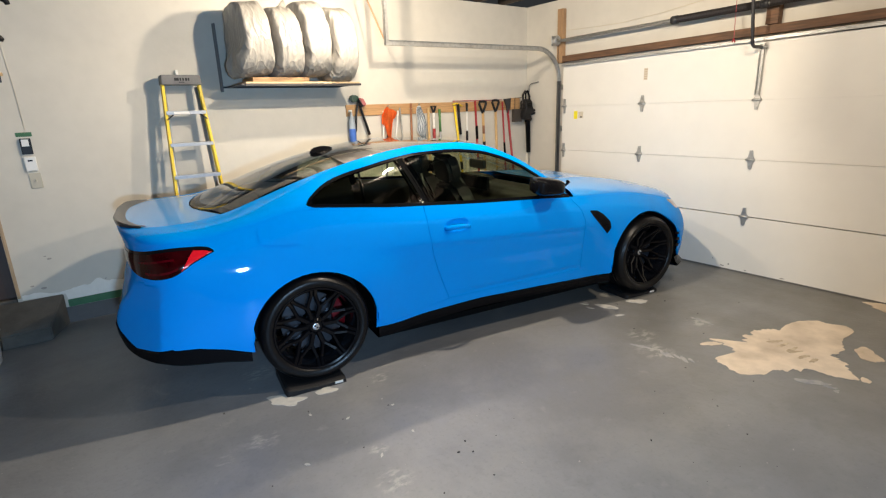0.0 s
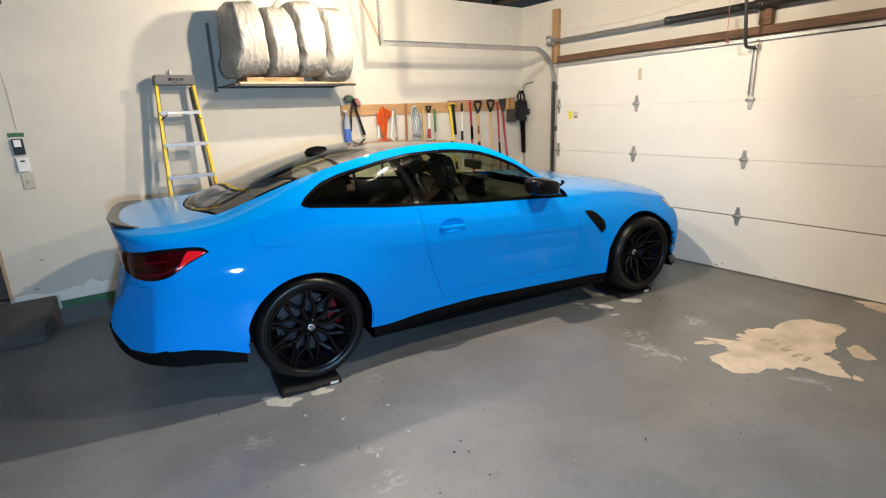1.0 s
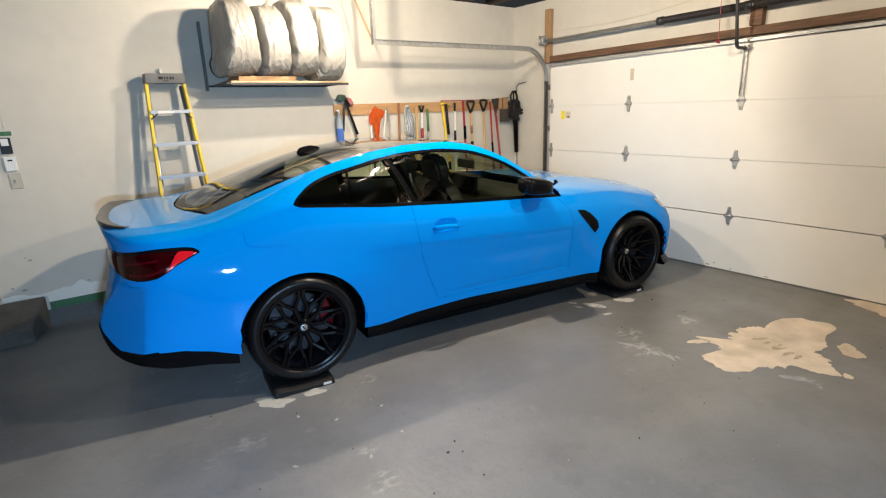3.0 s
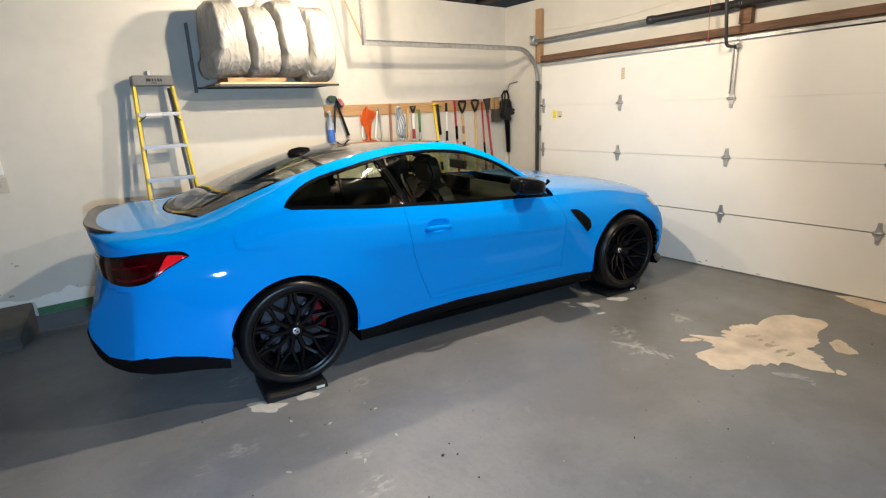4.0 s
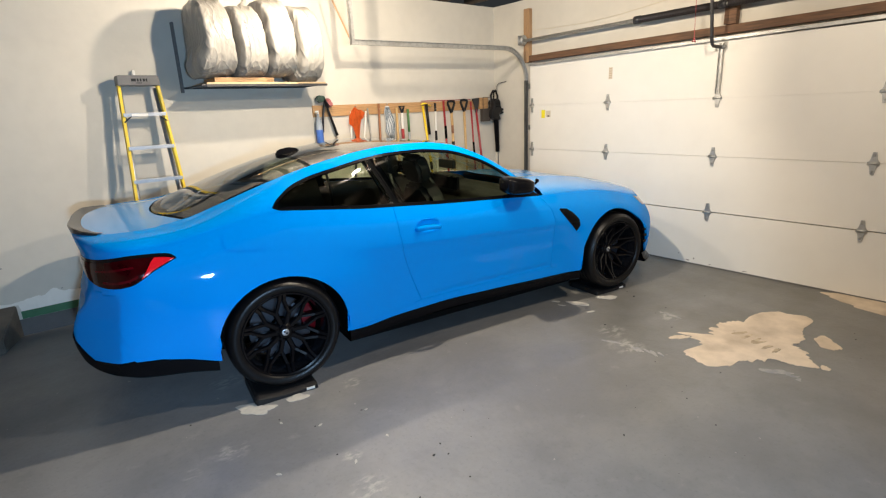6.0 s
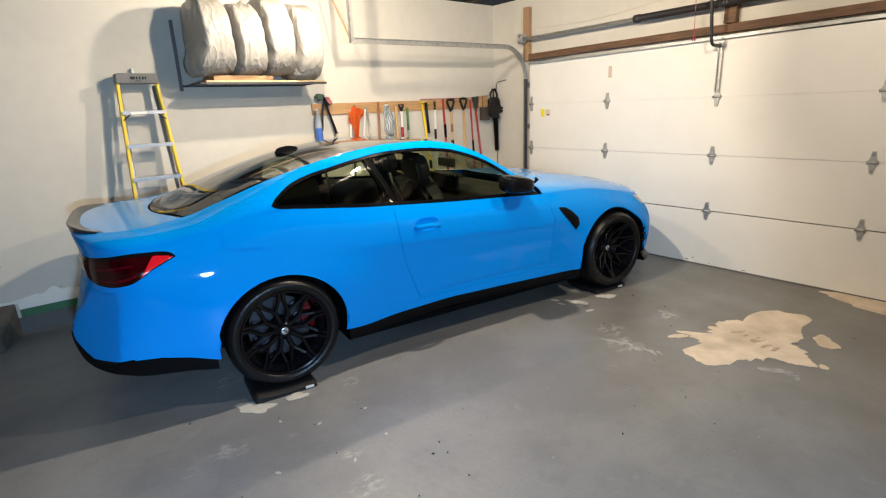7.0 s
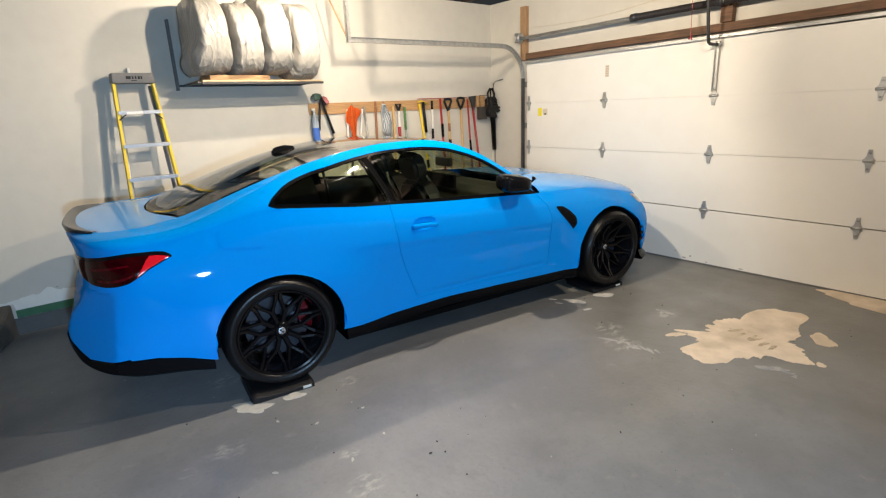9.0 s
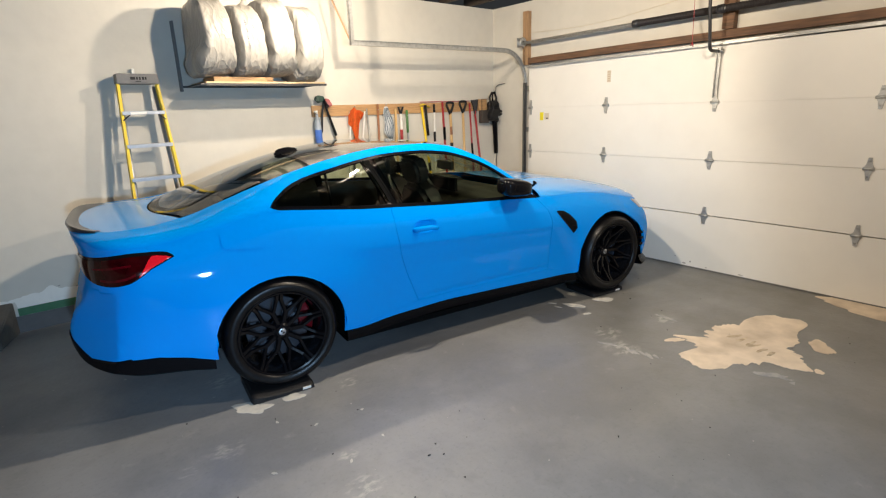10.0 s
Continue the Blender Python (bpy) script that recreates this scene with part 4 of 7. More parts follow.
ARCH_R = arch(0.010, 0.385, 0.360, 0.312, 0.285)
ARCH_F = arch(2.835, 0.392, 0.380, 0.285, 0.36)
GAP = 0.003
door_rear = [(0.782, belt_z(0.782)), (0.795, 0.87), (0.821, 0.712), (0.868, 0.563), (0.915, 0.44), (0.945, 0.362)]
door_front = [(2.015, belt_z(2.015)), (2.105, 0.862), (2.142, 0.768), (2.146, 0.632), (2.142, 0.48), (2.138, 0.362)]
SILL = curve((0.39, 0.285), (0.513, 0.280), (0.72, 0.295), (0.94, 0.305), (1.2, 0.313), (1.42, 0.307), (1.7, 0.300), (2.0, 0.290), (2.43, 0.278))


def TAIL_LOW(s):
    """Lower edge of the blue rear bumper: straight, with a chamfered corner."""
    return float(np.interp(s, (-1.42, -1.19, -1.13, -1.09, -1.051, -1.02, -0.90, -0.80, -0.795, -0.66, -0.52, -0.375), (0.585, 0.578, 0.545, 0.490, 0.440, 0.412, 0.414, 0.420, 0.411, 0.400, 0.366, 0.312)))

DLO_TOP = curve((0.02, 1.101), (0.026, 1.117), (0.036, 1.133), (0.050, 1.149), (0.08, 1.172), (0.18, 1.226), (0.31, 1.266), (0.47, 1.299), (0.67, 1.337), (0.88, 1.362), (1.09, 1.367), (1.33, 1.346), (1.47, 1.309), (1.62, 1.250), (1.77, 1.163), (1.92, 1.050), (2.03, 0.962))

car = tagged(empty("car", CAR), "bright blue two-door coupe with black wheels and a carbon roof", "car")


def car_body():
    bm = bmesh.new()
    tail_s = [XR - TURN + TURN * k / 96 for k in range(96)] + [XR]
    # quarter and rear bumper: from the tail's middle to the door
    low = [(s, TAIL_LOW(s)) for s in tail_s] + [(s, TAIL_LOW(s)) for s in np.linspace(-0.60, -0.39, 8)] + ARCH_R
    low += [(0.40, 0.287), (0.52, 0.298), (0.66, 0.315), (0.80, 0.338), door_rear[-1]]
    top_s = list(tail_s) + list(np.linspace(-0.60, -0.40, 8)) + list(np.linspace(-0.385, 0.42, 26)) + [0.47, 0.54, 0.62, 0.70, 0.782 - GAP]
    high = [(s, belt_z(s)) for s in top_s]
    rows = 44
    g = []
    rear_edge = spread(door_rear[::-1], rows + 1)
    for i in range(rows + 1):
        t = i / rows
        row = []
        for j, (a, b) in enumerate(zip(low, high)):
            s, z = lerp(a, b, t)
            k = max(0.0, (j - (len(low) - 9)) / 8.0)
            ds = rear_edge[i][0] - GAP - lerp(low[-1], high[-1], t)[0]
            dz = rear_edge[i][1] - lerp(low[-1], high[-1], t)[1]
            row.append(skin(s + ds * k * k, z + dz * k * k))
        g.append(row)
    grid_into(bm, g)
    grid_into(bm, [[Vector((p.x, -p.y, p.z)) for p in r] for r in g], True)
    # shoulder round the tail up to the boot's edge, rear pillar and roof rail
    s1 = list(tail_s) + list(np.linspace(-0.60, -0.40, 8)) + list(np.linspace(-0.385, 0.02, 14))
    between(bm, [(s, belt_z(s)) for s in s1], [(s, rail_z(s)) for s in s1], 10)
    s2 = [0.02, 0.028, 0.036, 0.05, 0.065, 0.08, 0.11, 0.15, 0.2] + list(np.linspace(0.25, 1.95, 46)) + [1.98, 2.0, 2.02]
    between(bm, [(s, min(DLO_TOP(s), rail_z(s) - 0.004) if s > 0.021 else belt_z(s)) for s in s2], [(s, rail_z(s)) for s in s2], 6)
    # front wing and bumper
    low = [(2.138 + GAP, 0.362), (2.25, 0.328), (2.36, 0.300), (2.44, 0.28)] + ARCH_F + [(3.235, 0.34), (3.26, 0.30)] + [(s, 0.27) for s in np.linspace(3.30, XF + TURN, 20)]
    top = list(np.linspace(2.015 + GAP, 2.40, 4)) + list(np.linspace(2.44, 3.10, 26)) + [3.16, 3.22] + list(np.linspace(3.28, XF + TURN, 20))
    high = [(s, belt_z(s)) for s in top]
    rows = 22
    g = []
    front_edge = spread(door_front[::-1], rows + 1)
    for i in range(rows + 1):
        t = i / rows
        row = []
        for j, (a, b) in enumerate(zip(low, high)):
            s, z = lerp(a, b, t)
            k = max(0.0, 1 - j / 7.0)
            ds = front_edge[i][0] + GAP - lerp(low[0], high[0], t)[0]
            dz = front_edge[i][1] - lerp(low[0], high[0], t)[1]
            row.append(skin(s + ds * k * k, z + dz * k * k))
        g.append(row)
    grid_into(bm, g)
    grid_into(bm, [[Vector((p.x, -p.y, p.z)) for p in r] for r in g], True)
    # sill under the door
    ss = list(np.linspace(0.402, 0.945, 12)) + list(np.linspace(1.0, 2.138, 22)) + list(np.linspace(2.16, 2.44, 6))
    def sill_top(s):
        return float(np.interp(s, [0.392, 0.52, 0.66, 0.80, 0.945, 2.138, 2.25, 2.36, 2.44], [0.287, 0.298, 0.315, 0.338, 0.359, 0.359, 0.328, 0.300, 0.281]))
    between(bm, [(s, min(SILL(s), sill_top(s) - 0.003)) for s in ss], [(s, sill_top(s) + 0.0022) for s in ss], 4, 0.001)
    outward(bm)
    flange(bm, 0.014)
    return part("body", bm, PAINT, car, "", 28)


def car_door(side):
    bm = bmesh.new()
    n, rows = 120, 70
    back, front = spread(door_rear[::-1], rows + 1), spread(door_front[::-1], rows + 1)
    g = []
    for i in range(rows + 1):
        row = []
        for j in range(n + 1):
            u, t = j / n, i / rows
            lo = (door_rear[-1][0] + (door_front[-1][0] - door_rear[-1][0]) * u, door_rear[-1][1])
            sx = door_rear[0][0] + (door_front[0][0] - door_rear[0][0]) * u
            hi = (sx, belt_z(sx))
            a = np.array(lerp(back[i], front[i], u)) + np.array(lerp(lo, hi, t))
            corner = np.array(lerp(lerp(back[0], front[0], u), lerp(back[-1], front[-1], u), t))
            s, z = a - corner
            row.append(skin(s, z, -cup(s, z)))
        g.append(row)
    if side < 0:
        grid_into(bm, g)
    else:
        grid_into(bm, [[Vector((p.x, -p.y, p.z)) for p in r] for r in g], True)
    outward(bm)
    bmesh.ops.recalc_face_normals(bm, faces=bm.faces)
    if sum(f.normal.y * f.calc_area() for f in bm.faces) * side < 0:
        bmesh.ops.reverse_faces(bm, faces=bm.faces)
    flange(bm, 0.02)
    d = part("door", bm, PAINT, car, "", 28)
    # pull handle over a shallow cup
    bm = bmesh.new()
    y = -half_width(1.0, 0.88)
    pts = [(0.915, y + 0.004, 0.868), (0.93, y - 0.020, 0.872), (0.97, y - 0.034, 0.877), (1.03, y - 0.034, 0.876), (1.08, y - 0.022, 0.868), (1.105, y + 0.002, 0.860)]
    tube(bm, pts, [0.012, 0.016, 0.015, 0.014, 0.013, 0.010], 12)
    for v in bm.verts:
        v.co.z = 0.872 + (v.co.z - 0.872) * 1.15
        if side > 0:
            v.co.y = -v.co.y
    part("handle", bm, PAINT, d, "body-coloured pull handle", 50)
    return d


def car_glass():
    # side windows: door pane and quarter pane, black surround and sill strip
    for side in (-1, 1):
        def put(name, lo, hi, rows, out, material, label, thick=0.004):
            bm = bmesh.new()
            g = [[skin(*lerp(a, b, i / rows), out) for a, b in zip(lo, hi)] for i in range(rows + 1)]
            if side > 0:
                g = [[Vector((p.x, -p.y, p.z)) for p in r] for r in g]
            grid_into(bm, g)
            outward(bm)
            if sum(f.normal.y * f.calc_area() for f in bm.faces) * (side if material is not GLASS else -1) < 0:
                bmesh.ops.reverse_faces(bm, faces=bm.faces)
            if thick:
                flange(bm, thick)
            return part(name, bm, material, car, label, 30)

        def slant(z):
            return 0.727 + (1.323 - z) * 0.35      # the line between the two panes
        # quarter pane
        a_s = [0.075, 0.10, 0.14, 0.2, 0.3, 0.4, 0.5, 0.58, 0.64]
        lo = [(s, belt_z(s) + 0.016) for s in a_s] + [(slant(1.05) - 0.03, 1.050)]
        hi = [(s, max(DLO_TOP(s) - 0.010, belt_z(s) + 0.03)) for s in (0.085, 0.11, 0.15, 0.22, 0.32, 0.41, 0.5, 0.57, 0.62)] + [(slant(1.32) - 0.03, DLO_TOP(slant(1.32)) - 0.012)]
        put("quarter_window", lo, hi, 8, -0.009, GLASS, "dark tinted quarter glass", 0)
        b_s = list(np.linspace(0.90, 1.90, 24))
        lo = [(slant(1.03) + 0.014, belt_z(0.85) + 0.014)] + [(s, belt_z(s) + 0.014) for s in b_s] + [(1.955, belt_z(1.955) + 0.014)]
        hi = [(slant(1.33) + 0.014, DLO_TOP(0.75) - 0.012)] + [(s, max(DLO_TOP(s) - 0.013, belt_z(s) + 0.028)) for s in np.linspace(0.78, 1.86, 24)] + [(1.91, DLO_TOP(1.925) - 0.02)]
        put("door_window", lo, hi, 10, -0.009, GLASS, "tinted door glass", 0)
        # gloss black surround
        t_s = [0.021, 0.025, 0.03, 0.037, 0.045, 0.06, 0.08, 0.11, 0.15, 0.2] + list(np.linspace(0.25, 1.98, 44)) + [2.0, 2.02, 2.03]
        put("window_trim", [(s, max(DLO_TOP(s) - 0.017, belt_z(s) + 0.0)) for s in t_s], [(s, DLO_TOP(s) - 0.001) for s in t_s], 2, -0.004, SATINB, "black window surround", 0.012)
        put("window_sill_trim", [(s, belt_z(s) + 0.001) for s in t_s], [(s, min(belt_z(s) + 0.022, max(DLO_TOP(s), belt_z(s) + 0.004))) for s in t_s], 2, -0.002, SATINB, "black strip along the window sill", 0.012)
        # painted corner that rounds the rear end of the window
        c_s = list(np.linspace(0.012, 0.105, 12))
        put("window_corner", [(s, belt_z(s) - 0.004) for s in c_s], [(s, belt_z(s) + 0.002 + 0.040 * max(0.0, (0.105 - s) / 0.093) ** 2.2) for s in c_s], 2, 0.0012, PAINT, "", 0.004)
        zz = list(np.linspace(1.05, 1.345, 10))
        put("pillar_trim", [(slant(z) - 0.030, z) for z in zz], [(slant(z) + 0.010, z) for z in zz], 3, -0.010, LINER, "black centre pillar", 0.012)
        put("pillar_seal", [(slant(z) - 0.003, z) for z in zz], [(slant(z) + 0.003, z) for z in zz], 1, -0.006, LINER, "", 0.01)
        # black wedge behind the mirror
        put("mirror_corner", [(1.90, belt_z(1.90) + 0.02), (2.03, belt_z(2.03) + 0.002)], [(1.90, DLO_TOP(1.90) - 0.005), (2.03, DLO_TOP(2.03) - 0.001)], 2, -0.003, SATINB, "black corner panel", 0.01)

    def rows_for(x0m, x0e, x1m, x1e, n):
        out = []
        for i in range(n + 1):
            t = i / n
            xm, xe = x0m + (x1m - x0m) * t, x0e + (x1e - x0e) * t
            out.append((xm, xe, rail_y(xe) - 0.004, rail_z(xe)))
        return out
    bm = outward(across(bmesh.new(), rows_for(-0.555, -0.405, 0.33, 0.36, 22), 24, roof_z))
    part("rear_window", bm, REARGLASS, car, "dark sloping rear glass", 30)
    bm = outward(across(bmesh.new(), [(a, b, c - 0.0, d - 0.006) for a, b, c, d in rows_for(-0.56, -0.41, -0.50, -0.345, 3)], 24, lambda x: roof_z(x) + 0.001))
    part("rear_window_seal", bm, SATINB, car, "", 30)
    bm = outward(across(bmesh.new(), rows_for(0.333, 0.363, 1.40, 1.33, 24), 24, roof_z))
    part("roof", flange(bm, 0.02), CARBON, car, "black carbon fibre roof", 30)
    bm = outward(across(bmesh.new(), rows_for(1.403, 1.333, 2.20, 2.03, 20), 24, roof_z))
    bmesh.ops.reverse_faces(bm, faces=bm.faces)
    part("windscreen", bm, GLASS, car, "clear raked windscreen", 30)
    # aerial fin
    bm = bmesh.new()
    prof = [(0.28, 0.0), (0.46, 0.0), (0.445, 0.020), (0.38, 0.042), (0.31, 0.044), (0.288, 0.032)]
    prism(bm, prof, -0.017, 0.017, "y")
    bmesh.ops.bevel(bm, geom=bm.edges[:], offset=0.008, segments=2, affect="EDGES")
    for v in bm.verts:
        v.co.z += roof_z(v.co.x) - 0.004
        v.co.y *= 1 - 3 * max(0, v.co.z - roof_z(v.co.x))
    part("aerial_fin", bm, GLOSSB, car, "gloss black aerial fin", 40)


def car_lids():
    # boot lid
    bm = bmesh.new()
    rows = []
    for k in range(26):
        s = -0.425 - (XR - TURN + 0.425) * -k / 25
        e = skin(s, rail_z(s))
        xm = e.x - 0.145 * max(0.0, 1 - k / 9.0)
        rows.append((xm, e.x, -e.y, e.z))
    across(bm, rows, 20, lambda x: float(np.interp(x, [-1.0, -0.8, -0.55, -0.4], [1.062, 1.070, 1.074, 1.10])))
    part("boot_lid", outward(bm), DUSTY, car, "", 30)
    # spoiler lip round the boot's rear edge
    bm = bmesh.new()
    g = []
    for k in range(41):
        s = -0.90 - (XR - TURN + 0.90) * -k / 40
        e, n0 = skin(s, rail_z(s)), skin(s, rail_z(s), 0.02)
        nrm = (n0 - e).normalized()
        t = min(1.0, k / 14.0)
        h, wdt = 0.008 + 0.020 * t, 0.035 + 0.035 * t
        up = Vector((0, 0, 1))
        g.append([e - nrm * wdt + up * 0.004, e - nrm * (wdt * 0.55) + up * (h * 0.55), e + nrm * 0.004 + up * h, e + nrm * 0.012 + up * (h - 0.006), e + nrm * 0.004 - up * 0.008, e - nrm * 0.03 - up * 0.004])
    grid_into(bm, g)
    grid_into(bm, [[Vector((p.x, -p.y, p.z)) for p in r] for r in g], True)
    bmesh.ops.remove_doubles(bm, verts=bm.verts, dist=0.0006)
    bmesh.ops.recalc_face_normals(bm, faces=bm.faces)
    part("spoiler", bm, SPOIL, car, "black carbon spoiler lip", 40)
    # bonnet
    bm = bmesh.new()
    rows = []
    for k in range(31):
        s = 2.06 + (XF + TURN - 2.06) * k / 30
        e = skin(s, belt_z(s))
        xm = e.x + 0.15 * max(0.0, 1 - k / 8.0)
        rows.append((xm, e.x, -e.y, e.z))
    g = []
    for xm, xe, yh, ze in rows:
        row = []
        for k in range(61):
            v = math.sin((2 * k / 60 - 1) * math.pi / 2)
            x = xm + (xe - xm) * v * v
            zc = max(hood_z(x), ze)
            z = ze + (zc - ze) * (1 - abs(v) ** 4.2) ** 0.62
            z += 0.010 * math.exp(-((abs(v * yh) - 0.40) / 0.09) ** 2) * min(1, max(0, (3.4 - x) / 0.5))
            row.append(Vector((x, v * yh, z)))
        g.append(row)
    grid_into(bm, g)
    part("bonnet", outward(bm), DUSTY, car, "", 30)
    part("cowl", outward(across(bmesh.new(), [(2.17, 2.0, 0.80, 0.955), (2.26, 2.10, 0.80, 0.945)], 16, lambda x: 1.012)), SATINB, car, "", 30)


def car_lights():
    top = curve((-1.22, 0.935), (-1.1, 0.950), (-1.0, 0.957), (-0.90, 0.964), (-0.75, 0.972), (-0.6, 0.968), (-0.535, 0.960), (-0.508, 0.945), (-0.50, 0.935))
    low = curve((-1.22, 0.895), (-1.12, 0.872), (-1.03, 0.843), (-0.95, 0.825), (-0.86, 0.818), (-0.78, 0.824), (-0.69, 0.851), (-0.60, 0.889), (-0.515, 0.925), (-0.50, 0.931))
    for side in (-1, 1):
        def put(name, ss, lo, hi, out, material, parent, label="", bow=0.0, deep=0.008):
            bm = bmesh.new()
            g = [[skin(*lerp((a, lo(a)), (a, hi(a)), i / 6), out + bow * math.sin(math.pi * i / 6)) for a in ss] for i in range(7)]
            if side > 0:
                g = [[Vector((p.x, -p.y, p.z)) for p in r] for r in g]
            grid_into(bm, g)
            outward(bm)
            flange(bm, deep)
            return part(name, bm, material, parent, label, 35)
        s_all = list(np.linspace(-1.22, -0.56, 36)) + [-0.54, -0.525, -0.512, -0.505, -0.50]
        lamp = put("tail_lamp", s_all, low, top, 0.003, GLOSSB, car, "dark smoked tail lamp with a bright red corner")
        s_in = [s for s in s_all if s < -0.53]
        put("lens", s_in, lambda s: low(s) + 0.006, lambda s: top(s) - 0.016, 0.006, LAMPRED, lamp, "dark red lens", 0.004)
        s_bar = list(np.linspace(-1.03, -0.74, 24))
        put("light_bar", s_bar, lambda s: top(s) - 0.062, lambda s: top(s) - 0.052, 0.0095, LAMPMID, lamp, "dull red light bar", 0.0, 0.003)
        s_glow = list(np.linspace(-0.93, -0.72, 20))
        put("light_bar", s_glow, lambda s: low(s) + 0.024, lambda s: low(s) + 0.036, 0.0098, LAMPMID, lamp, "dull red light bar", 0.0, 0.003)
        s_red = list(np.linspace(-0.70, -0.512, 20))
        def hi_red(s):
            return min(top(s) - 0.018, low(s) + 0.010 + max(0.0, s + 0.70) * 0.52)
        put("reflector", s_red, lambda s: low(s) + 0.008, lambda s: max(hi_red(s), low(s) + 0.009), 0.0125, LAMPBRIGHT, lamp, "bright red reflector", 0.001, 0.006)
        # head lamp, a narrow band above the front corner
        bm = bmesh.new()
        hs = list(np.linspace(3.20, 3.62, 20))
        def hl_top(s):
            return belt_z(s) - 0.012
        g = [[skin(*lerp((a, hl_top(a) - 0.075 * min(1, (a - 3.19) / 0.06)), (a, hl_top(a)), i / 4), 0.003) for a in hs] for i in range(5)]
        if side > 0:
            g = [[Vector((p.x, -p.y, p.z)) for p in r] for r in g]
        grid_into(bm, g)
        outward(bm)
        flange(bm, 0.008)
        part("head_lamp", bm, LENS, car, "clear head lamp", 35)


def car_black_parts():
    # side skirts
    for side in (-1, 1):
        bm = bmesh.new()
        ss = list(np.linspace(0.40, 2.44, 30))
        g = []
        for s in ss:
            z1 = SILL(s) + 0.004
            e = half_width(s, z1)
            f = min(1, (s - 0.39) / 0.1, (2.45 - s) / 0.1)
            g.append([Vector((s, -(e - 0.012), z1)), Vector((s, -(e - 0.002), z1 - 0.02)), Vector((s, -(e - 0.004), z1 - 0.045)), Vector((s, -(e + 0.004), z1 - 0.068)), Vector((s, -(e - 0.02), z1 - 0.080)), Vector((s, -(e - 0.16), z1 - 0.09))])
        if side > 0:
            g = [[Vector((p.x, -p.y, p.z)) for p in r] for r in g]
        grid_into(bm, g)
        outward(bm)
        part("side_skirt", bm, SATINB, car, "gloss black side skirt", 30)
    # rear apron
    bm = bmesh.new()
    ss = [XR - TURN + TURN * k / 96 for k in range(96)] + list(np.linspace(XR, -0.388, 8))
    low = curve((-1.42, 0.47), (-1.15, 0.460), (-1.10, 0.412), (-1.05, 0.364), (-1.0, 0.342), (-0.9, 0.328), (-0.8, 0.305), (-0.55, 0.278), (-0.38, 0.245))
    g = []
    for s in ss:
        zt, zl = TAIL_LOW(s) + 0.003, low(s)
        f = 0.003 * min(1.0, max(0.0, (-1.03 - s) / 0.06))
        row = [skin(s, zt, -0.010), skin(s, zt - 0.012, 0.003 + f), skin(s, (zt + zl) / 2, 0.004 + f), skin(s, zl + 0.015, 0.004), skin(s, zl, -0.012)]
        p = skin(s, zl, -0.12)
        row.append(Vector((p.x, p.y, zl - 0.005)))
        g.append(row)
    grid_into(bm, g)
    grid_into(bm, [[Vector((p.x, -p.y, p.z)) for p in r] for r in g], True)
    part("rear_apron", outward(bm), SATINB, car, "gloss black rear apron", 30)
    # front splitter
    bm = bmesh.new()
    g = []
    for s in list(np.linspace(3.22, XF + TURN, 26)):
        row = [skin(s, 0.275, -0.01), skin(s, 0.26, 0.006), skin(s, 0.235, 0.02), skin(s, 0.215, 0.055), skin(s, 0.200, 0.05)]
        p = skin(s, 0.2, -0.2)
        row.append(Vector((p.x, p.y, 0.2)))
        g.append(row)
    grid_into(bm, g)
    grid_into(bm, [[Vector((p.x, -p.y, p.z)) for p in r] for r in g], True)
    part("front_splitter", outward(bm), SATINB, car, "gloss black front splitter", 30)
    # small upright fins on the front corners
    for side in (-1, 1):
        for k in range(3):
            p = skin(3.20, 0.40 + 0.055 * k, 0.001)
            bm = bx(p.x - 0.02, p.x + 0.016, p.y - 0.004, p.y + 0.02, p.z - 0.012, p.z + 0.012, 0.003)
            if side > 0:
                bmesh.ops.scale(bm, vec=(1, -1, 1), verts=bm.verts)
                bmesh.ops.recalc_face_normals(bm, faces=bm.faces)
            part("corner_duct", bm, GLOSSB, car, "black corner duct")
    # wing vent
    for side in (-1, 1):
        bm = bmesh.new()
        lo = [(2.198, 0.828), (2.24, 0.775), (2.29, 0.720), (2.335, 0.675), (2.378, 0.628)]
        hi = [(2.205, 0.836), (2.268, 0.828), (2.335, 0.790), (2.405, 0.722), (2.412, 0.668)]
        lo, hi = spread(lo, 10), spread(hi, 10)
        g = [[skin(*lerp(a, b, i / 5), 0.004) for a, b in zip(lo, hi)] for i in range(6)]
        if side > 0:
            g = [[Vector((p.x, -p.y, p.z)) for p in r] for r in g]
        grid_into(bm, g)
        outward(bm)
        flange(bm, 0.01)
        v = part("wing_vent", bm, GLOSSB, car, "gloss black wing vent", 30)
        bm = bmesh.new()
        g = [[skin(*lerp(a, b, 0.25 + 0.5 * i / 3), 0.007) for a, b in zip(lo[2:8], hi[2:8])] for i in range(4)]
        if side > 0:
            g = [[Vector((p.x, -p.y, p.z)) for p in r] for r in g]
        grid_into(bm, g)
        outward(bm)
        flange(bm, 0.006)
        part("grille", bm, SATINB, v, "dark grille insert", 30)
    # fuel flap
    bm = bmesh.new()
    g = []
    for i in range(9):
        row = []
        for j in range(13):
            u, t = 2 * j / 12 - 1, 2 * i / 8 - 1
            row.append(skin(-0.145 + 0.118 * u * (1 - 0.10 * t**4), 0.972 + 0.056 * t * (1 - 0.12 * u**4) - 0.012 * u, 0.003))
        g.append(row)
    grid_into(bm, g)
    outward(bm)
    flange(bm, 0.004)
    part("fuel_flap", bm, PAINT, car, "", 30)
    # dark inner floor, and wheel houses
    bm = bmesh.new()
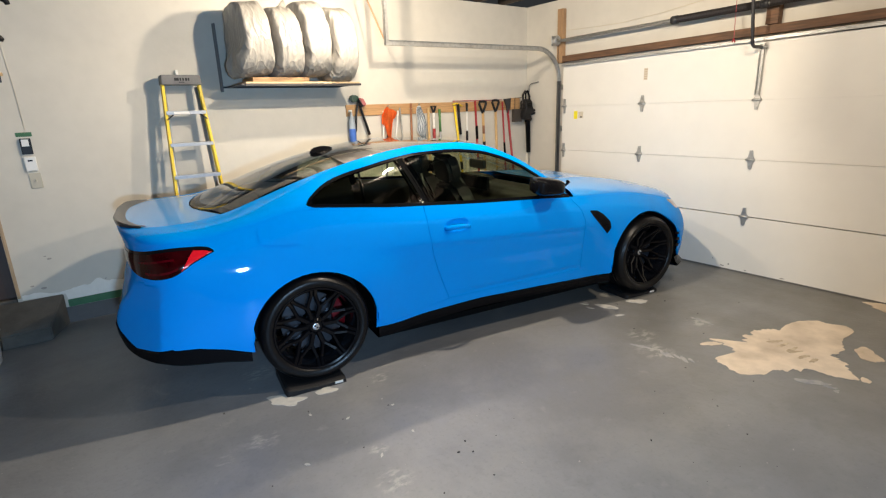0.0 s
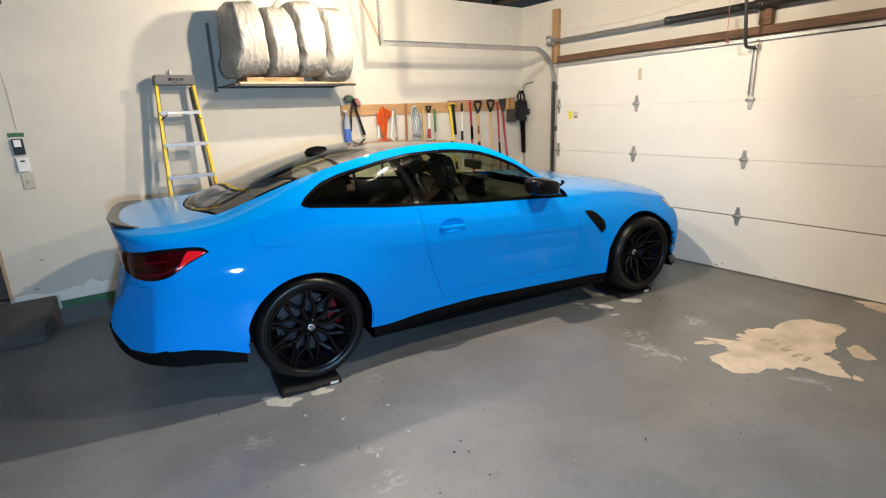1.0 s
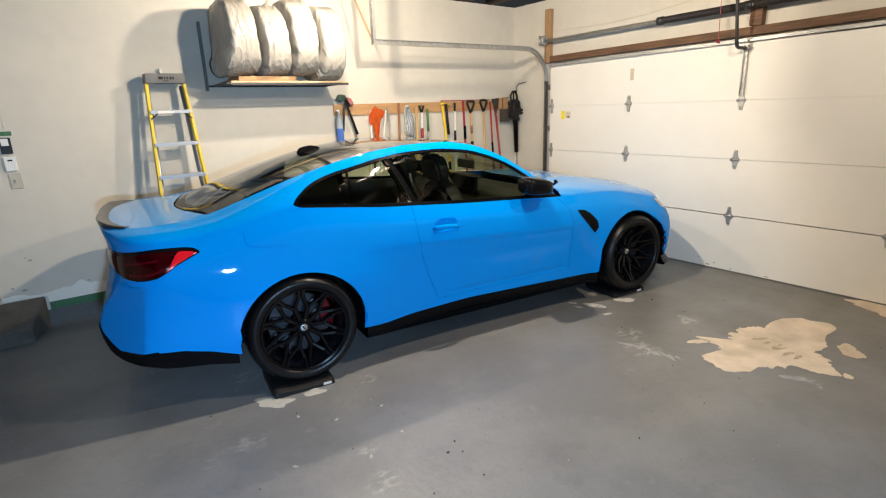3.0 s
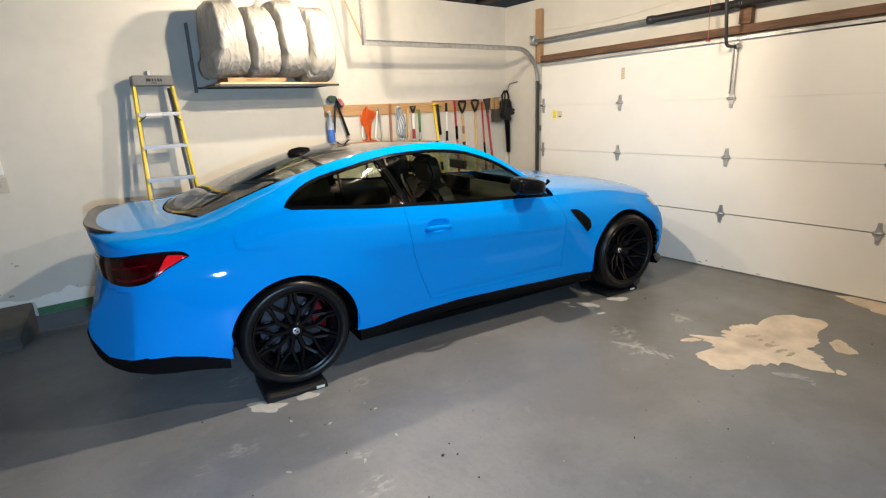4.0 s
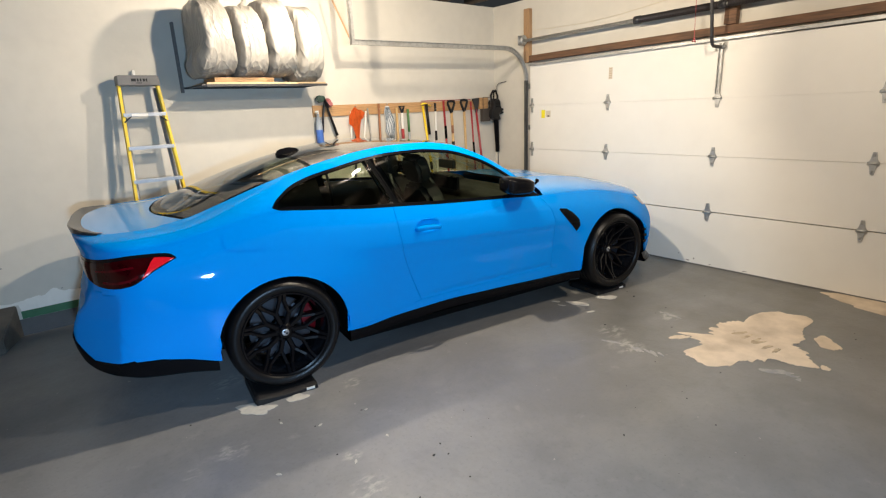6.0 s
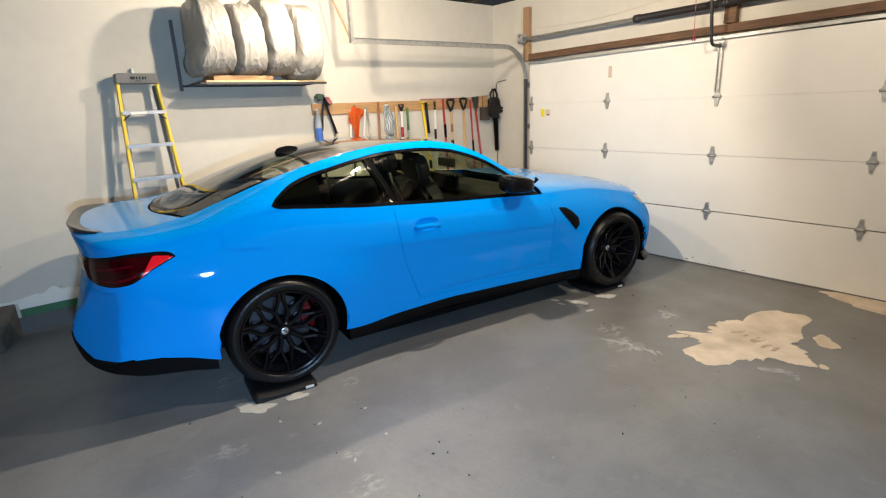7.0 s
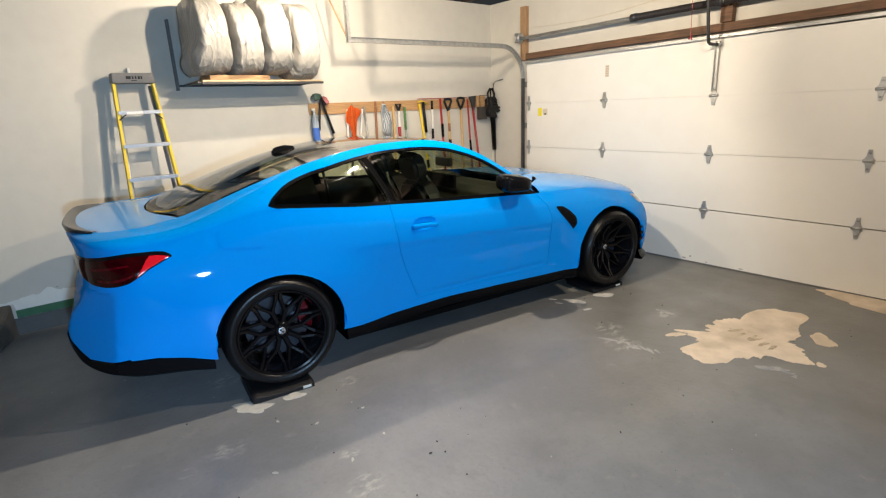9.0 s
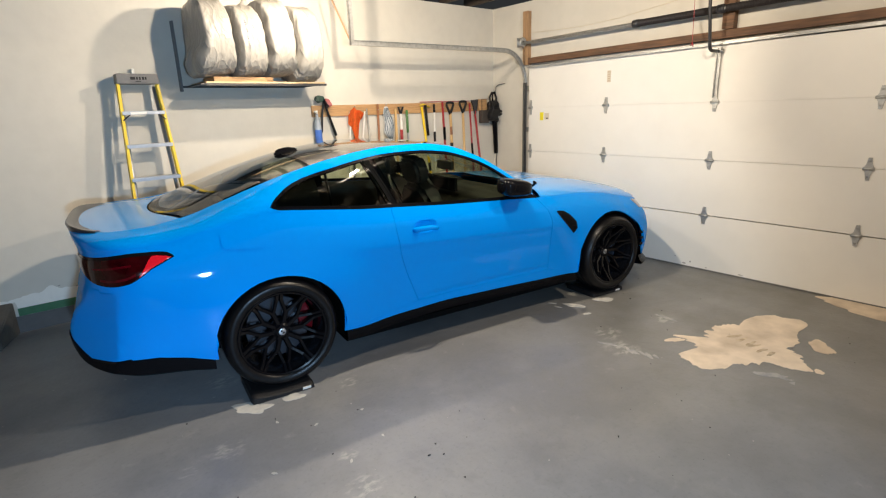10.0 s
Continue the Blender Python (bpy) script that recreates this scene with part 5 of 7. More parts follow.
    box(bm, 0.42, 2.40, -0.83, 0.83, 0.17, 0.21)
    box(bm, -0.72, 0.42, -0.55, 0.55, 0.22, 0.27)
    box(bm, 2.40, 3.45, -0.60, 0.60, 0.19, 0.24)
    part("underbody", bm, LINER, car, "dark underbody")
    for cx, r in ((0.010, 0.375), (2.835, 0.385)):
        for side in (-1, 1):
            bm = bmesh.new()
            g = []
            for k in range(25):
                a = math.pi * 1.12 * k / 24 - math.pi * 0.06
                g.append([(cx + r * math.cos(a), side * 0.915, 0.372 + r * 0.965 * math.sin(a)), (cx + r * math.cos(a), side * 0.58, 0.372 + r * 0.965 * math.sin(a))])
            grid_into(bm, g)
            back = [bm.verts.new((cx + r * math.cos(a), side * 0.585, 0.372 + r * math.sin(a))) for a in np.linspace(-0.2, math.pi + 0.2, 24)]
            bm.faces.new(back)
            part("wheel_house", bm, LINER, car, "", 40)


def mirror_glass():
    for side in (-1, 1):
        bm = bmesh.new()
        bmesh.ops.create_uvsphere(bm, u_segments=28, v_segments=16, radius=1)
        for v in bm.verts:
            x, y, z = v.co
            q = 4.2
            k = (abs(x) ** q + abs(y) ** q + abs(z) ** q) ** (-1 / q)
            x, y, z = x * k, y * k, z * k
            taper = 1 - 0.22 * (x + 1) / 2
            v.co = Vector((1.735 + 0.125 * x - 0.02 * y * side, side * (0.955 + 0.105 * y * side), 1.076 + 0.066 * z * taper - 0.014 * x))
        m = part("mirror", bm, GLOSSB, car, "gloss black door mirror", 45)
        bm = bmesh.new()
        tube(bm, [(1.74, side * 0.87, 1.035), (1.79, side * 0.81, 1.0), (1.83, side * 0.80, 0.985)], [0.03, 0.026, 0.026], 10)
        part("stalk", bm, GLOSSB, m, "", 45)
        bm = bmesh.new()
        tube(bm, [(1.84, side * 1.045, 1.112), (1.875, side * 1.02, 1.10), (1.89, side * 0.97, 1.07)], [0.010, 0.012, 0.008], 8)
        part("blade", bm, SATINB, m, "", 45)


def car_wheel(x, side, radius, width, dish):
    """Alloy wheel with ten forked spokes, tyre, brake disc and red caliper; the outside faces -y."""
    w = empty("wheel")
    w.parent = car
    w.matrix_basis = pose(x, side * 0.802, 0.036 + radius, 0, 0, 0 if side < 0 else 180)
    h, rim = width / 2, 0.262
    bm = bmesh.new()
    prof = [(rim - 0.012, -h + 0.022), (rim + 0.004, -h + 0.004), (rim + 0.012, -h - 0.003), (rim + 0.026, -h - 0.007), (rim + 0.042, -h - 0.007), (radius - 0.028, -h - 0.002), (radius - 0.024, -h + 0.003), (radius - 0.014, -h + 0.012), (radius - 0.003, -h + 0.034)]
    for g in (-0.055, -0.018, 0.018, 0.055):
        prof += [(radius, g - 0.006), (radius - 0.007, g - 0.005), (radius - 0.007, g + 0.005), (radius, g + 0.006)]
    prof += [(radius - 0.003, h - 0.034), (radius - 0.035, h - 0.004), (rim, h - 0.01), (rim - 0.012, h - 0.022)]
    lathe(bm, prof, 72, "y")
    bmesh.ops.recalc_face_normals(bm, faces=bm.faces)
    part("tyre", bm, RUBBER, w, "black rubber tyre", 40)
    bm = bmesh.new()
    lathe(bm, [(rim - 0.010, -h + 0.020), (rim + 0.003, -h + 0.010), (rim - 0.002, -h + 0.004), (rim - 0.012, -h + 0.008), (rim - 0.018, -h + 0.022), (rim - 0.026, -h + 0.06), (rim - 0.03, h - 0.05), (rim - 0.012, h - 0.02)], 72, "y")
    bmesh.ops.recalc_face_normals(bm, faces=bm.faces)
    part("rim", bm, WHEELB, w, "gloss black rim", 40)
    bm = bmesh.new()
    lathe(bm, [(rim - 0.0195, -h + 0.024), (rim - 0.029, -h + 0.06), (rim - 0.034, h - 0.05)], 72, "y")
    part("barrel", bm, BARREL, w, "dark metal inside of the rim", 40)
    # spokes: each starts at the hub as one bar and forks twice on its way out to the rim
    def bar(bm, p0, p1, w0, w1, d):
        (r0, a0, y0), (r1, a1, y1) = p0, p1
        y0, y1 = y0 + dish * max(0.0, 1 - r0 / ro), y1 + dish * max(0.0, 1 - r1 / ro)
        A = Vector((r0 * math.cos(a0), y0, r0 * math.sin(a0)))
        B = Vector((r1 * math.cos(a1), y1, r1 * math.sin(a1)))
        dirn = (B - A).normalized()
        sd = dirn.cross(Vector((0, 1, 0))).normalized()
        ring = []
        for P, ww in ((A, w0), (B, w1)):
            ring.append([bm.verts.new(P + sd * ww * 0.6 + Vector((0, -0.004, 0))), bm.verts.new(P + sd * ww + Vector((0, 0.008, 0))), bm.verts.new(P + sd * ww * 0.8 + Vector((0, d, 0))),
                         bm.verts.new(P - sd * ww * 0.8 + Vector((0, d, 0))), bm.verts.new(P - sd * ww + Vector((0, 0.008, 0))), bm.verts.new(P - sd * ww * 0.6 + Vector((0, -0.004, 0)))])
        for k in range(6):
            bm.faces.new((ring[0][k], ring[1][k], ring[1][(k + 1) % 6], ring[0][(k + 1) % 6]))
        bm.faces.new(ring[0])
        bm.faces.new(ring[1][::-1])
    bm = bmesh.new()
    step = 2 * math.pi / 10
    ro = rim - 0.014
    bar(bm, (0.045, 0.0, -h + 0.040), (0.138, 0.0, -h + 0.046), 0.016, 0.017, 0.046)
    for sg in (1, -1):
        bar(bm, (0.128, sg * 0.030, -h + 0.046), (0.208, sg * step * 0.405, -h + 0.034), 0.0120, 0.0125, 0.042)
        bar(bm, (0.198, sg * step * 0.390, -h + 0.036), (ro, sg * step * 0.420, -h + 0.012), 0.0115, 0.0150, 0.036)
    bmesh.ops.recalc_face_normals(bm, faces=bm.faces)
    first = part("spoke", bm, WHEELB, w)
    for k in range(1, 10):
        o = first.copy()
        scene.collection.objects.link(o)
        o.parent = w
        o.matrix_basis = Matrix.Rotation(step * k, 4, "Y")
    bm = bmesh.new()
    hy = -h + dish * 0.82
    lathe(bm, [(0.0, hy + 0.026), (0.036, hy + 0.026), (0.040, hy + 0.032), (0.058, hy + 0.040), (0.066, hy + 0.05), (0.066, hy + 0.09), (0.0, hy + 0.09)], 40, "y")
    for k in range(5):
        a = 2 * math.pi * k / 5 + 0.3
        tube(bm, [(0.046 * math.cos(a), hy + 0.028, 0.046 * math.sin(a)), (0.046 * math.cos(a), hy + 0.05, 0.046 * math.sin(a))], 0.009, 6)
    bmesh.ops.recalc_face_normals(bm, faces=bm.faces)
    part("hub", bm, WHEELB, w, "", 40)
    bm = bmesh.new()
    lathe(bm, [(0.0, hy + 0.0215), (0.019, hy + 0.0215), (0.023, hy + 0.0235), (0.023, hy + 0.027)], 28, "y")
    part("hub_cap", bm, CAP, w, "small silver and black hub cap", 40)
    bm = bmesh.new()
    box(bm, -0.012, -0.001, hy + 0.0195, hy + 0.0215, 0.001, 0.012)
    box(bm, 0.001, 0.012, hy + 0.0195, hy + 0.0215, -0.012, -0.001)
    part("hub_mark", bm, INK, w)
    bm = bmesh.new()
    lathe(bm, [(0.07, 0.012), (0.19, 0.012), (0.192, 0.024), (0.19, 0.038), (0.07, 0.038)], 48, "y")
    bmesh.ops.recalc_face_normals(bm, faces=bm.faces)
    part("brake_disc", bm, DISC, w, "grey steel brake disc", 40)
    # caliper over the disc's front for the rear axle, rear for the front axle
    sgn = (1 if x < 1 else -1) * (1 if side < 0 else -1)
    bm = bmesh.new()
    g = []
    for k in range(13):
        a = radians(-26 + 52 * k / 12) + radians(8)
        e = math.sin(math.pi * k / 12) ** 0.4 if 0 < k < 12 else 0.3
        c, s = math.cos(a) * sgn, math.sin(a)
        g.append([(c * rr, yy, s * rr) for rr, yy in ((0.125, 0.005), (0.128, -0.036 * e + 0.015), (0.165, -0.050 * e + 0.02), (0.205, -0.045 * e + 0.02), (0.216, 0.005), (0.216, 0.055))])
    grid_into(bm, g)
    bmesh.ops.recalc_face_normals(bm, faces=bm.faces)
    part("caliper", bm, CALIPER, w, "red brake caliper", 50)
    return w


def car_inside():
    """Seats, dashboard and steering wheel, seen through the tinted glass."""
    for y, base in ((-0.37, 1.42), (0.37, 1.52)):
        bm = bx(base - 0.05, base + 0.46, y - 0.26, y + 0.26, 0.34, 0.54, 0.06)
        part("seat_cushion", bm, LEATHER, car, "black leather front seat", 50)
        lean = pose(base, y, 0.46, 0, -15, 0)
        back = bmesh.new()
        prism(back, [(-0.20, 0.0), (0.20, 0.0), (0.27, 0.18), (0.26, 0.44), (0.20, 0.60), (0.13, 0.665), (-0.13, 0.665), (-0.20, 0.60), (-0.26, 0.44), (-0.27, 0.18)], -0.07, 0.07, "x")
        bmesh.ops.bevel(back, geom=back.edges[:], offset=0.035, segments=2, affect="EDGES")
        bmesh.ops.transform(back, matrix=lean, verts=back.verts)
        part("seat_back", back, LEATHER, car, "", 50)
        bm = bmesh.new()
        prism(bm, [(-0.11, 0.66), (0.11, 0.66), (0.145, 0.74), (0.135, 0.83), (0.09, 0.87), (-0.09, 0.87), (-0.135, 0.83), (-0.145, 0.74)], -0.045, 0.06, "x")
        bmesh.ops.bevel(bm, geom=bm.edges[:], offset=0.025, segments=2, affect="EDGES")
        bmesh.ops.transform(bm, matrix=lean, verts=bm.verts)
        part("head_rest", bm, LEATHER, car, "", 50)
        belt = -0.80 if y < 0 else 0.80
        part("seat_belt", tb([(0.86, belt * 0.86, 1.22), (0.90, belt * 0.88, 0.98), (0.94, belt * 0.9, 0.62)], 0.012, 6), LEATHER, car, "black seat belt", 50)
    part("rear_bench", bx(0.10, 0.54, -0.58, 0.58, 0.36, 0.62, 0.06), LEATHER, car, "black leather rear bench", 50)
    part("rear_bench_back", bx(-0.09, 0.09, -0.58, 0.58, 0.0, 0.55, 0.06, pose(0.08, 0, 0.52, 0, -24, 0)), LEATHER, car, "", 50)
    part("parcel_shelf", bx(-0.50, -0.08, -0.55, 0.55, 1.00, 1.03, 0.01), LEATHER, car, "black parcel shelf")
    bm = bmesh.new()
    prism(bm, [(1.86, 0.62), (1.83, 0.88), (1.88, 0.955), (1.97, 0.985), (2.10, 0.985), (2.16, 0.93), (2.16, 0.62)], -0.66, 0.66, "y")
    bmesh.ops.bevel(bm, geom=bm.edges[:], offset=0.03, segments=3, affect="EDGES")
    part("dashboard", bm, DASH, car, "dusty black dashboard", 50)
    bm = bmesh.new()
    prism(bm, [(1.84, 0.96), (1.90, 1.035), (2.02, 1.03), (2.08, 0.97)], 0.20, 0.56, "y")
    bmesh.ops.bevel(bm, geom=bm.edges[:], offset=0.02, segments=2, affect="EDGES")
    part("instrument_hood", bm, DASH, car, "", 50)
    part("screen", bx(1.80, 1.83, -0.05, 0.60, 0.93, 1.05, 0.01, None), GLOSSB, car, "curved black display")
    part("centre_console", bx(1.05, 1.85, -0.10, 0.10, 0.3, 0.62, 0.03), LEATHER, car, "black centre console")
    bm = bmesh.new()
    ring = [Vector((0, 0.185 * math.cos(2 * math.pi * k / 28), 0.185 * math.sin(2 * math.pi * k / 28))) for k in range(29)]
    tube(bm, ring, 0.016, 8, False)
    tube(bm, [(0, -0.17, 0), (0, 0.17, 0)], 0.016, 6)
    tube(bm, [(0, 0, -0.17), (0, 0, 0)], 0.016, 6)
    bmesh.ops.transform(bm, matrix=pose(1.74, 0.37, 0.90, 0, -22, 0), verts=bm.verts)
    part("steering_wheel", bm, LEATHER, car, "black steering wheel", 50)
    part("inner_mirror", bx(1.72, 1.755, -0.12, 0.12, 1.13, 1.205, 0.012), BLACKP, car, "black inner mirror")
    for side in (-1, 1):
        ss = list(np.linspace(-0.3, 2.0, 26))
        bm = bmesh.new()
        g = [[skin(s, max(z, 0.80 if s < 0.43 else 0.0), -0.07) for s in ss] for z in (0.24, 0.45, 0.7, 0.9)] + [[skin(s, belt_z(s) - 0.006, -0.05) for s in ss]] + [[skin(s, belt_z(s) - 0.004, -0.012) for s in ss]]
        if side > 0:
            g = [[Vector((p.x, -p.y, p.z)) for p in r] for r in g]
        grid_into(bm, g)
        part("door_card", bm, LEATHER, car, "black inner door trim", 40)
        # lining of pillars and roof rail
        s2 = list(np.linspace(0.05, 1.98, 30))
        bm = bmesh.new()
        g = [[skin(s, DLO_TOP(s) - 0.022 * (s > 0.1), -0.022) for s in s2], [skin(s, DLO_TOP(s) - 0.012, -0.05) for s in s2], [skin(s, rail_z(s) - 0.005, -0.06) for s in s2], [skin(s, rail_z(s), -0.02) + Vector((0, 0, -0.045)) for s in s2]]
        if side > 0:
            g = [[Vector((p.x, -p.y, p.z)) for p in r] for r in g]
        grid_into(bm, g)
        part("rail_lining", bm, LEATHER, car, "", 40)
        bm = bmesh.new()
        s3 = list(np.linspace(0.02, 0.345, 10))
        g = [[skin(s, belt_z(s) + 0.004 + (max(DLO_TOP(s), belt_z(s) + 0.01) - belt_z(s) - 0.004) * k / 5, -0.028) for s in s3] for k in range(6)]
        if side > 0:
            g = [[Vector((p.x, -p.y, p.z)) for p in r] for r in g]
        grid_into(bm, g)
        part("pillar_lining", bm, LINER, car, "black rear pillar lining", 40)
        bm = bmesh.new()
        zz = list(np.linspace(0.98, 1.345, 10))
        g = [[skin(0.727 + (1.323 - z) * 0.35 + du, z, -o) for z in zz] for du, o in ((-0.045, 0.03), (-0.04, 0.075), (0.05, 0.08), (0.055, 0.03))]
        if side > 0:
            g = [[Vector((p.x, -p.y, p.z)) for p in r] for r in g]
        grid_into(bm, g)
        part("pillar_lining", bm, LINER, car, "black centre pillar lining", 40)
    bm = across(bmesh.new(), [(x, x, rail_y(x) - 0.02, rail_z(x) - 0.02) for x in np.linspace(0.36, 1.34, 10)], 12, lambda x: roof_z(x) - 0.025)
    part("headliner", bm, LEATHER, car, "dark roof lining", 40)
    part("front_bulkhead", bx(2.02, 2.06, -0.80, 0.80, 0.22, 0.93), LINER, car, "")
    part("rear_bulkhead", bx(-0.56, -0.53, -0.58, 0.58, 0.25, 1.05), LINER, car, "")


car_body()
car_door(-1)
car_door(1)
car_glass()
car_lids()
car_lights()
car_black_parts()
mirror_glass()
for sd in (-1, 1):
    car_wheel(0.0, sd, 0.339, 0.285, 0.030)
    car_wheel(2.857, sd, 0.337, 0.275, 0.085)
car_inside()


def tyre_cradle(x, y, x0, x1, y0, y1, ):
    """Low black pad with a dished top and rounded corners, under one tyre."""
    bm = bmesh.new()
    nx, ny = 24, 10
    g = []
    for i in range(nx + 1):
        u = 2 * i / nx - 1
        row = []
        for j in range(ny + 1):
            v = 2 * j / ny - 1
            px = x0 + (x1 - x0) * (u + 1) / 2
            py = y0 + (y1 - y0) * (v + 1) / 2
            edge = max(abs(u), abs(v))
            z = 0.0345 + 0.55 * max(0.0, abs(px) - 0.04) ** 2 - (0.014 if edge > 0.999 else 0.0)
            if abs(u) > 0.999 and abs(v) > 0.999:
                px, py = px * 0.97, py * 0.985
            row.append((px, py, z))
        g.append(row)
    grid_into(bm, g)
    bmesh.ops.recalc_face_normals(bm, faces=bm.faces)
    if sum(f.normal.z for f in bm.faces) < 0:
        bmesh.ops.reverse_faces(bm, faces=bm.faces)
    r = bmesh.ops.extrude_edge_only(bm, edges=[e for e in bm.edges if e.is_boundary])
    for v in r["geom"]:
        if isinstance(v, bmesh.types.BMVert):
            v.co.z = 0.0
            v.co.x *= 1.02
    ob = empty("tyre_cradle", CAR @ pose(x, y, 0))
    part("pad", bm, BLACKP, ob, "", 40)
    part("tag", bx(x1 * 0.45, x1 * 0.45 + 0.05, y0 - 0.0035, y0 + 0.004, 0.008, 0.022), WHITEP, ob, "small white tag")
    return tagged(ob, "low black plastic cradle under a tyre", "tyre cradle", group="tyre cradles")


for sd in (-1, 1):
    tyre_cradle(0.0, sd * 0.80, -0.235, 0.135, -0.185, 0.17)
    tyre_cradle(2.857, sd * 0.78, -0.20, 0.17, -0.14, 0.19)


# ---- ceiling fittings ----
def ceiling_fitting(x, y, z):
    f = empty("ceiling_lamp", pose(x, y, z))
    bm = bmesh.new()
    lathe(bm, [(0.0, 0.062), (0.055, 0.062), (0.058, 0.05), (0.05, 0.03), (0.03, 0.012), (0.022, 0.0), (0.0, 0.0)], 28, "z")
    bmesh.ops.recalc_face_normals(bm, faces=bm.faces)
    part("lampholder", bm, WHITEP, f, "", 40)
    part("stem", tb([(0, 0, 0.06), (0, 0, CEIL + 0.24 - z)], 0.02, 10), WHITEP, f, "", 40)
    return tagged(f, "plain white bulb holder under the joists", "lamp", group="ceiling lamps")


for (lx, ly), lz in zip(LAMPS, (2.65, 2.70, 2.68)):
    ceiling_fitting(lx, ly, lz + 0.06)


t = tagged(empty("work_light", pose(*WORK, -15, 0, -9)), "square white work light fixed to the wall behind the parking space", "lamp")
part("housing", bx(-0.23, 0.23, -0.075, -0.006, -0.19, 0.19, 0.012), WHITEP, t, "white sheet metal housing", 40)
for ax in (-0.2, 0.2):
    part("arm", tb([(ax, -0.07, 0.0), (ax, -0.30, 0.04)], 0.014, 10), GALV, t, "", 40)


# ---- wall shelf with four bagged tyres ----
def wall_shelf():
    s = tagged(empty("wall_shelf", pose(0, 0, 0)), "pine board shelf on a black steel frame, holding bagged tyres", "shelf")
    part("board", bx(-3.755, -2.675, -0.4705, -0.004, 1.9085, 1.9225, 0.002), WOODL, s, "pale pine board")
    part("board", bx(-3.69, -3.18, -0.465, -0.16, 1.923, 1.962, 0.004), WOODB, s, "short orange pine plank")
    bm = bmesh.new()
    box(bm, -3.76, -2.665, -0.478, -0.471, 1.889, 1.9082, 0.001)
    box(bm, -3.76, -2.665, -0.471, -0.435, 1.889, 1.893, 0.001)
    box(bm, -3.75, -2.68, -0.434, -0.032, 1.9035, 1.9078)
    part("front_rail", bm, STEELD, s, "black steel front rail")
    part("back_rail", bx(-3.84, -2.68, -0.03, -0.003, 1.892, 1.908, 0.002), STEELD, s, "black steel back rail")
    for x in (-3.78, -3.25, -2.70):
        bm = bmesh.new()
        box(bm, x - 0.018, x + 0.018, -0.47, -0.004, 1.896, 1.908, 0.002)
        part("arm", bm, STEELD, s, "black steel arm")
    bm = bmesh.new()
    box(bm, -3.856, -3.830, -0.028, -0.003, 1.86, 2.44, 0.003)
    box(bm, -3.850, -3.836, -0.05, -0.028, 1.86, 2.44, 0.003)
    part("upright", bm, GREYP, s, "dark grey steel upright")
    return s


wall_shelf()


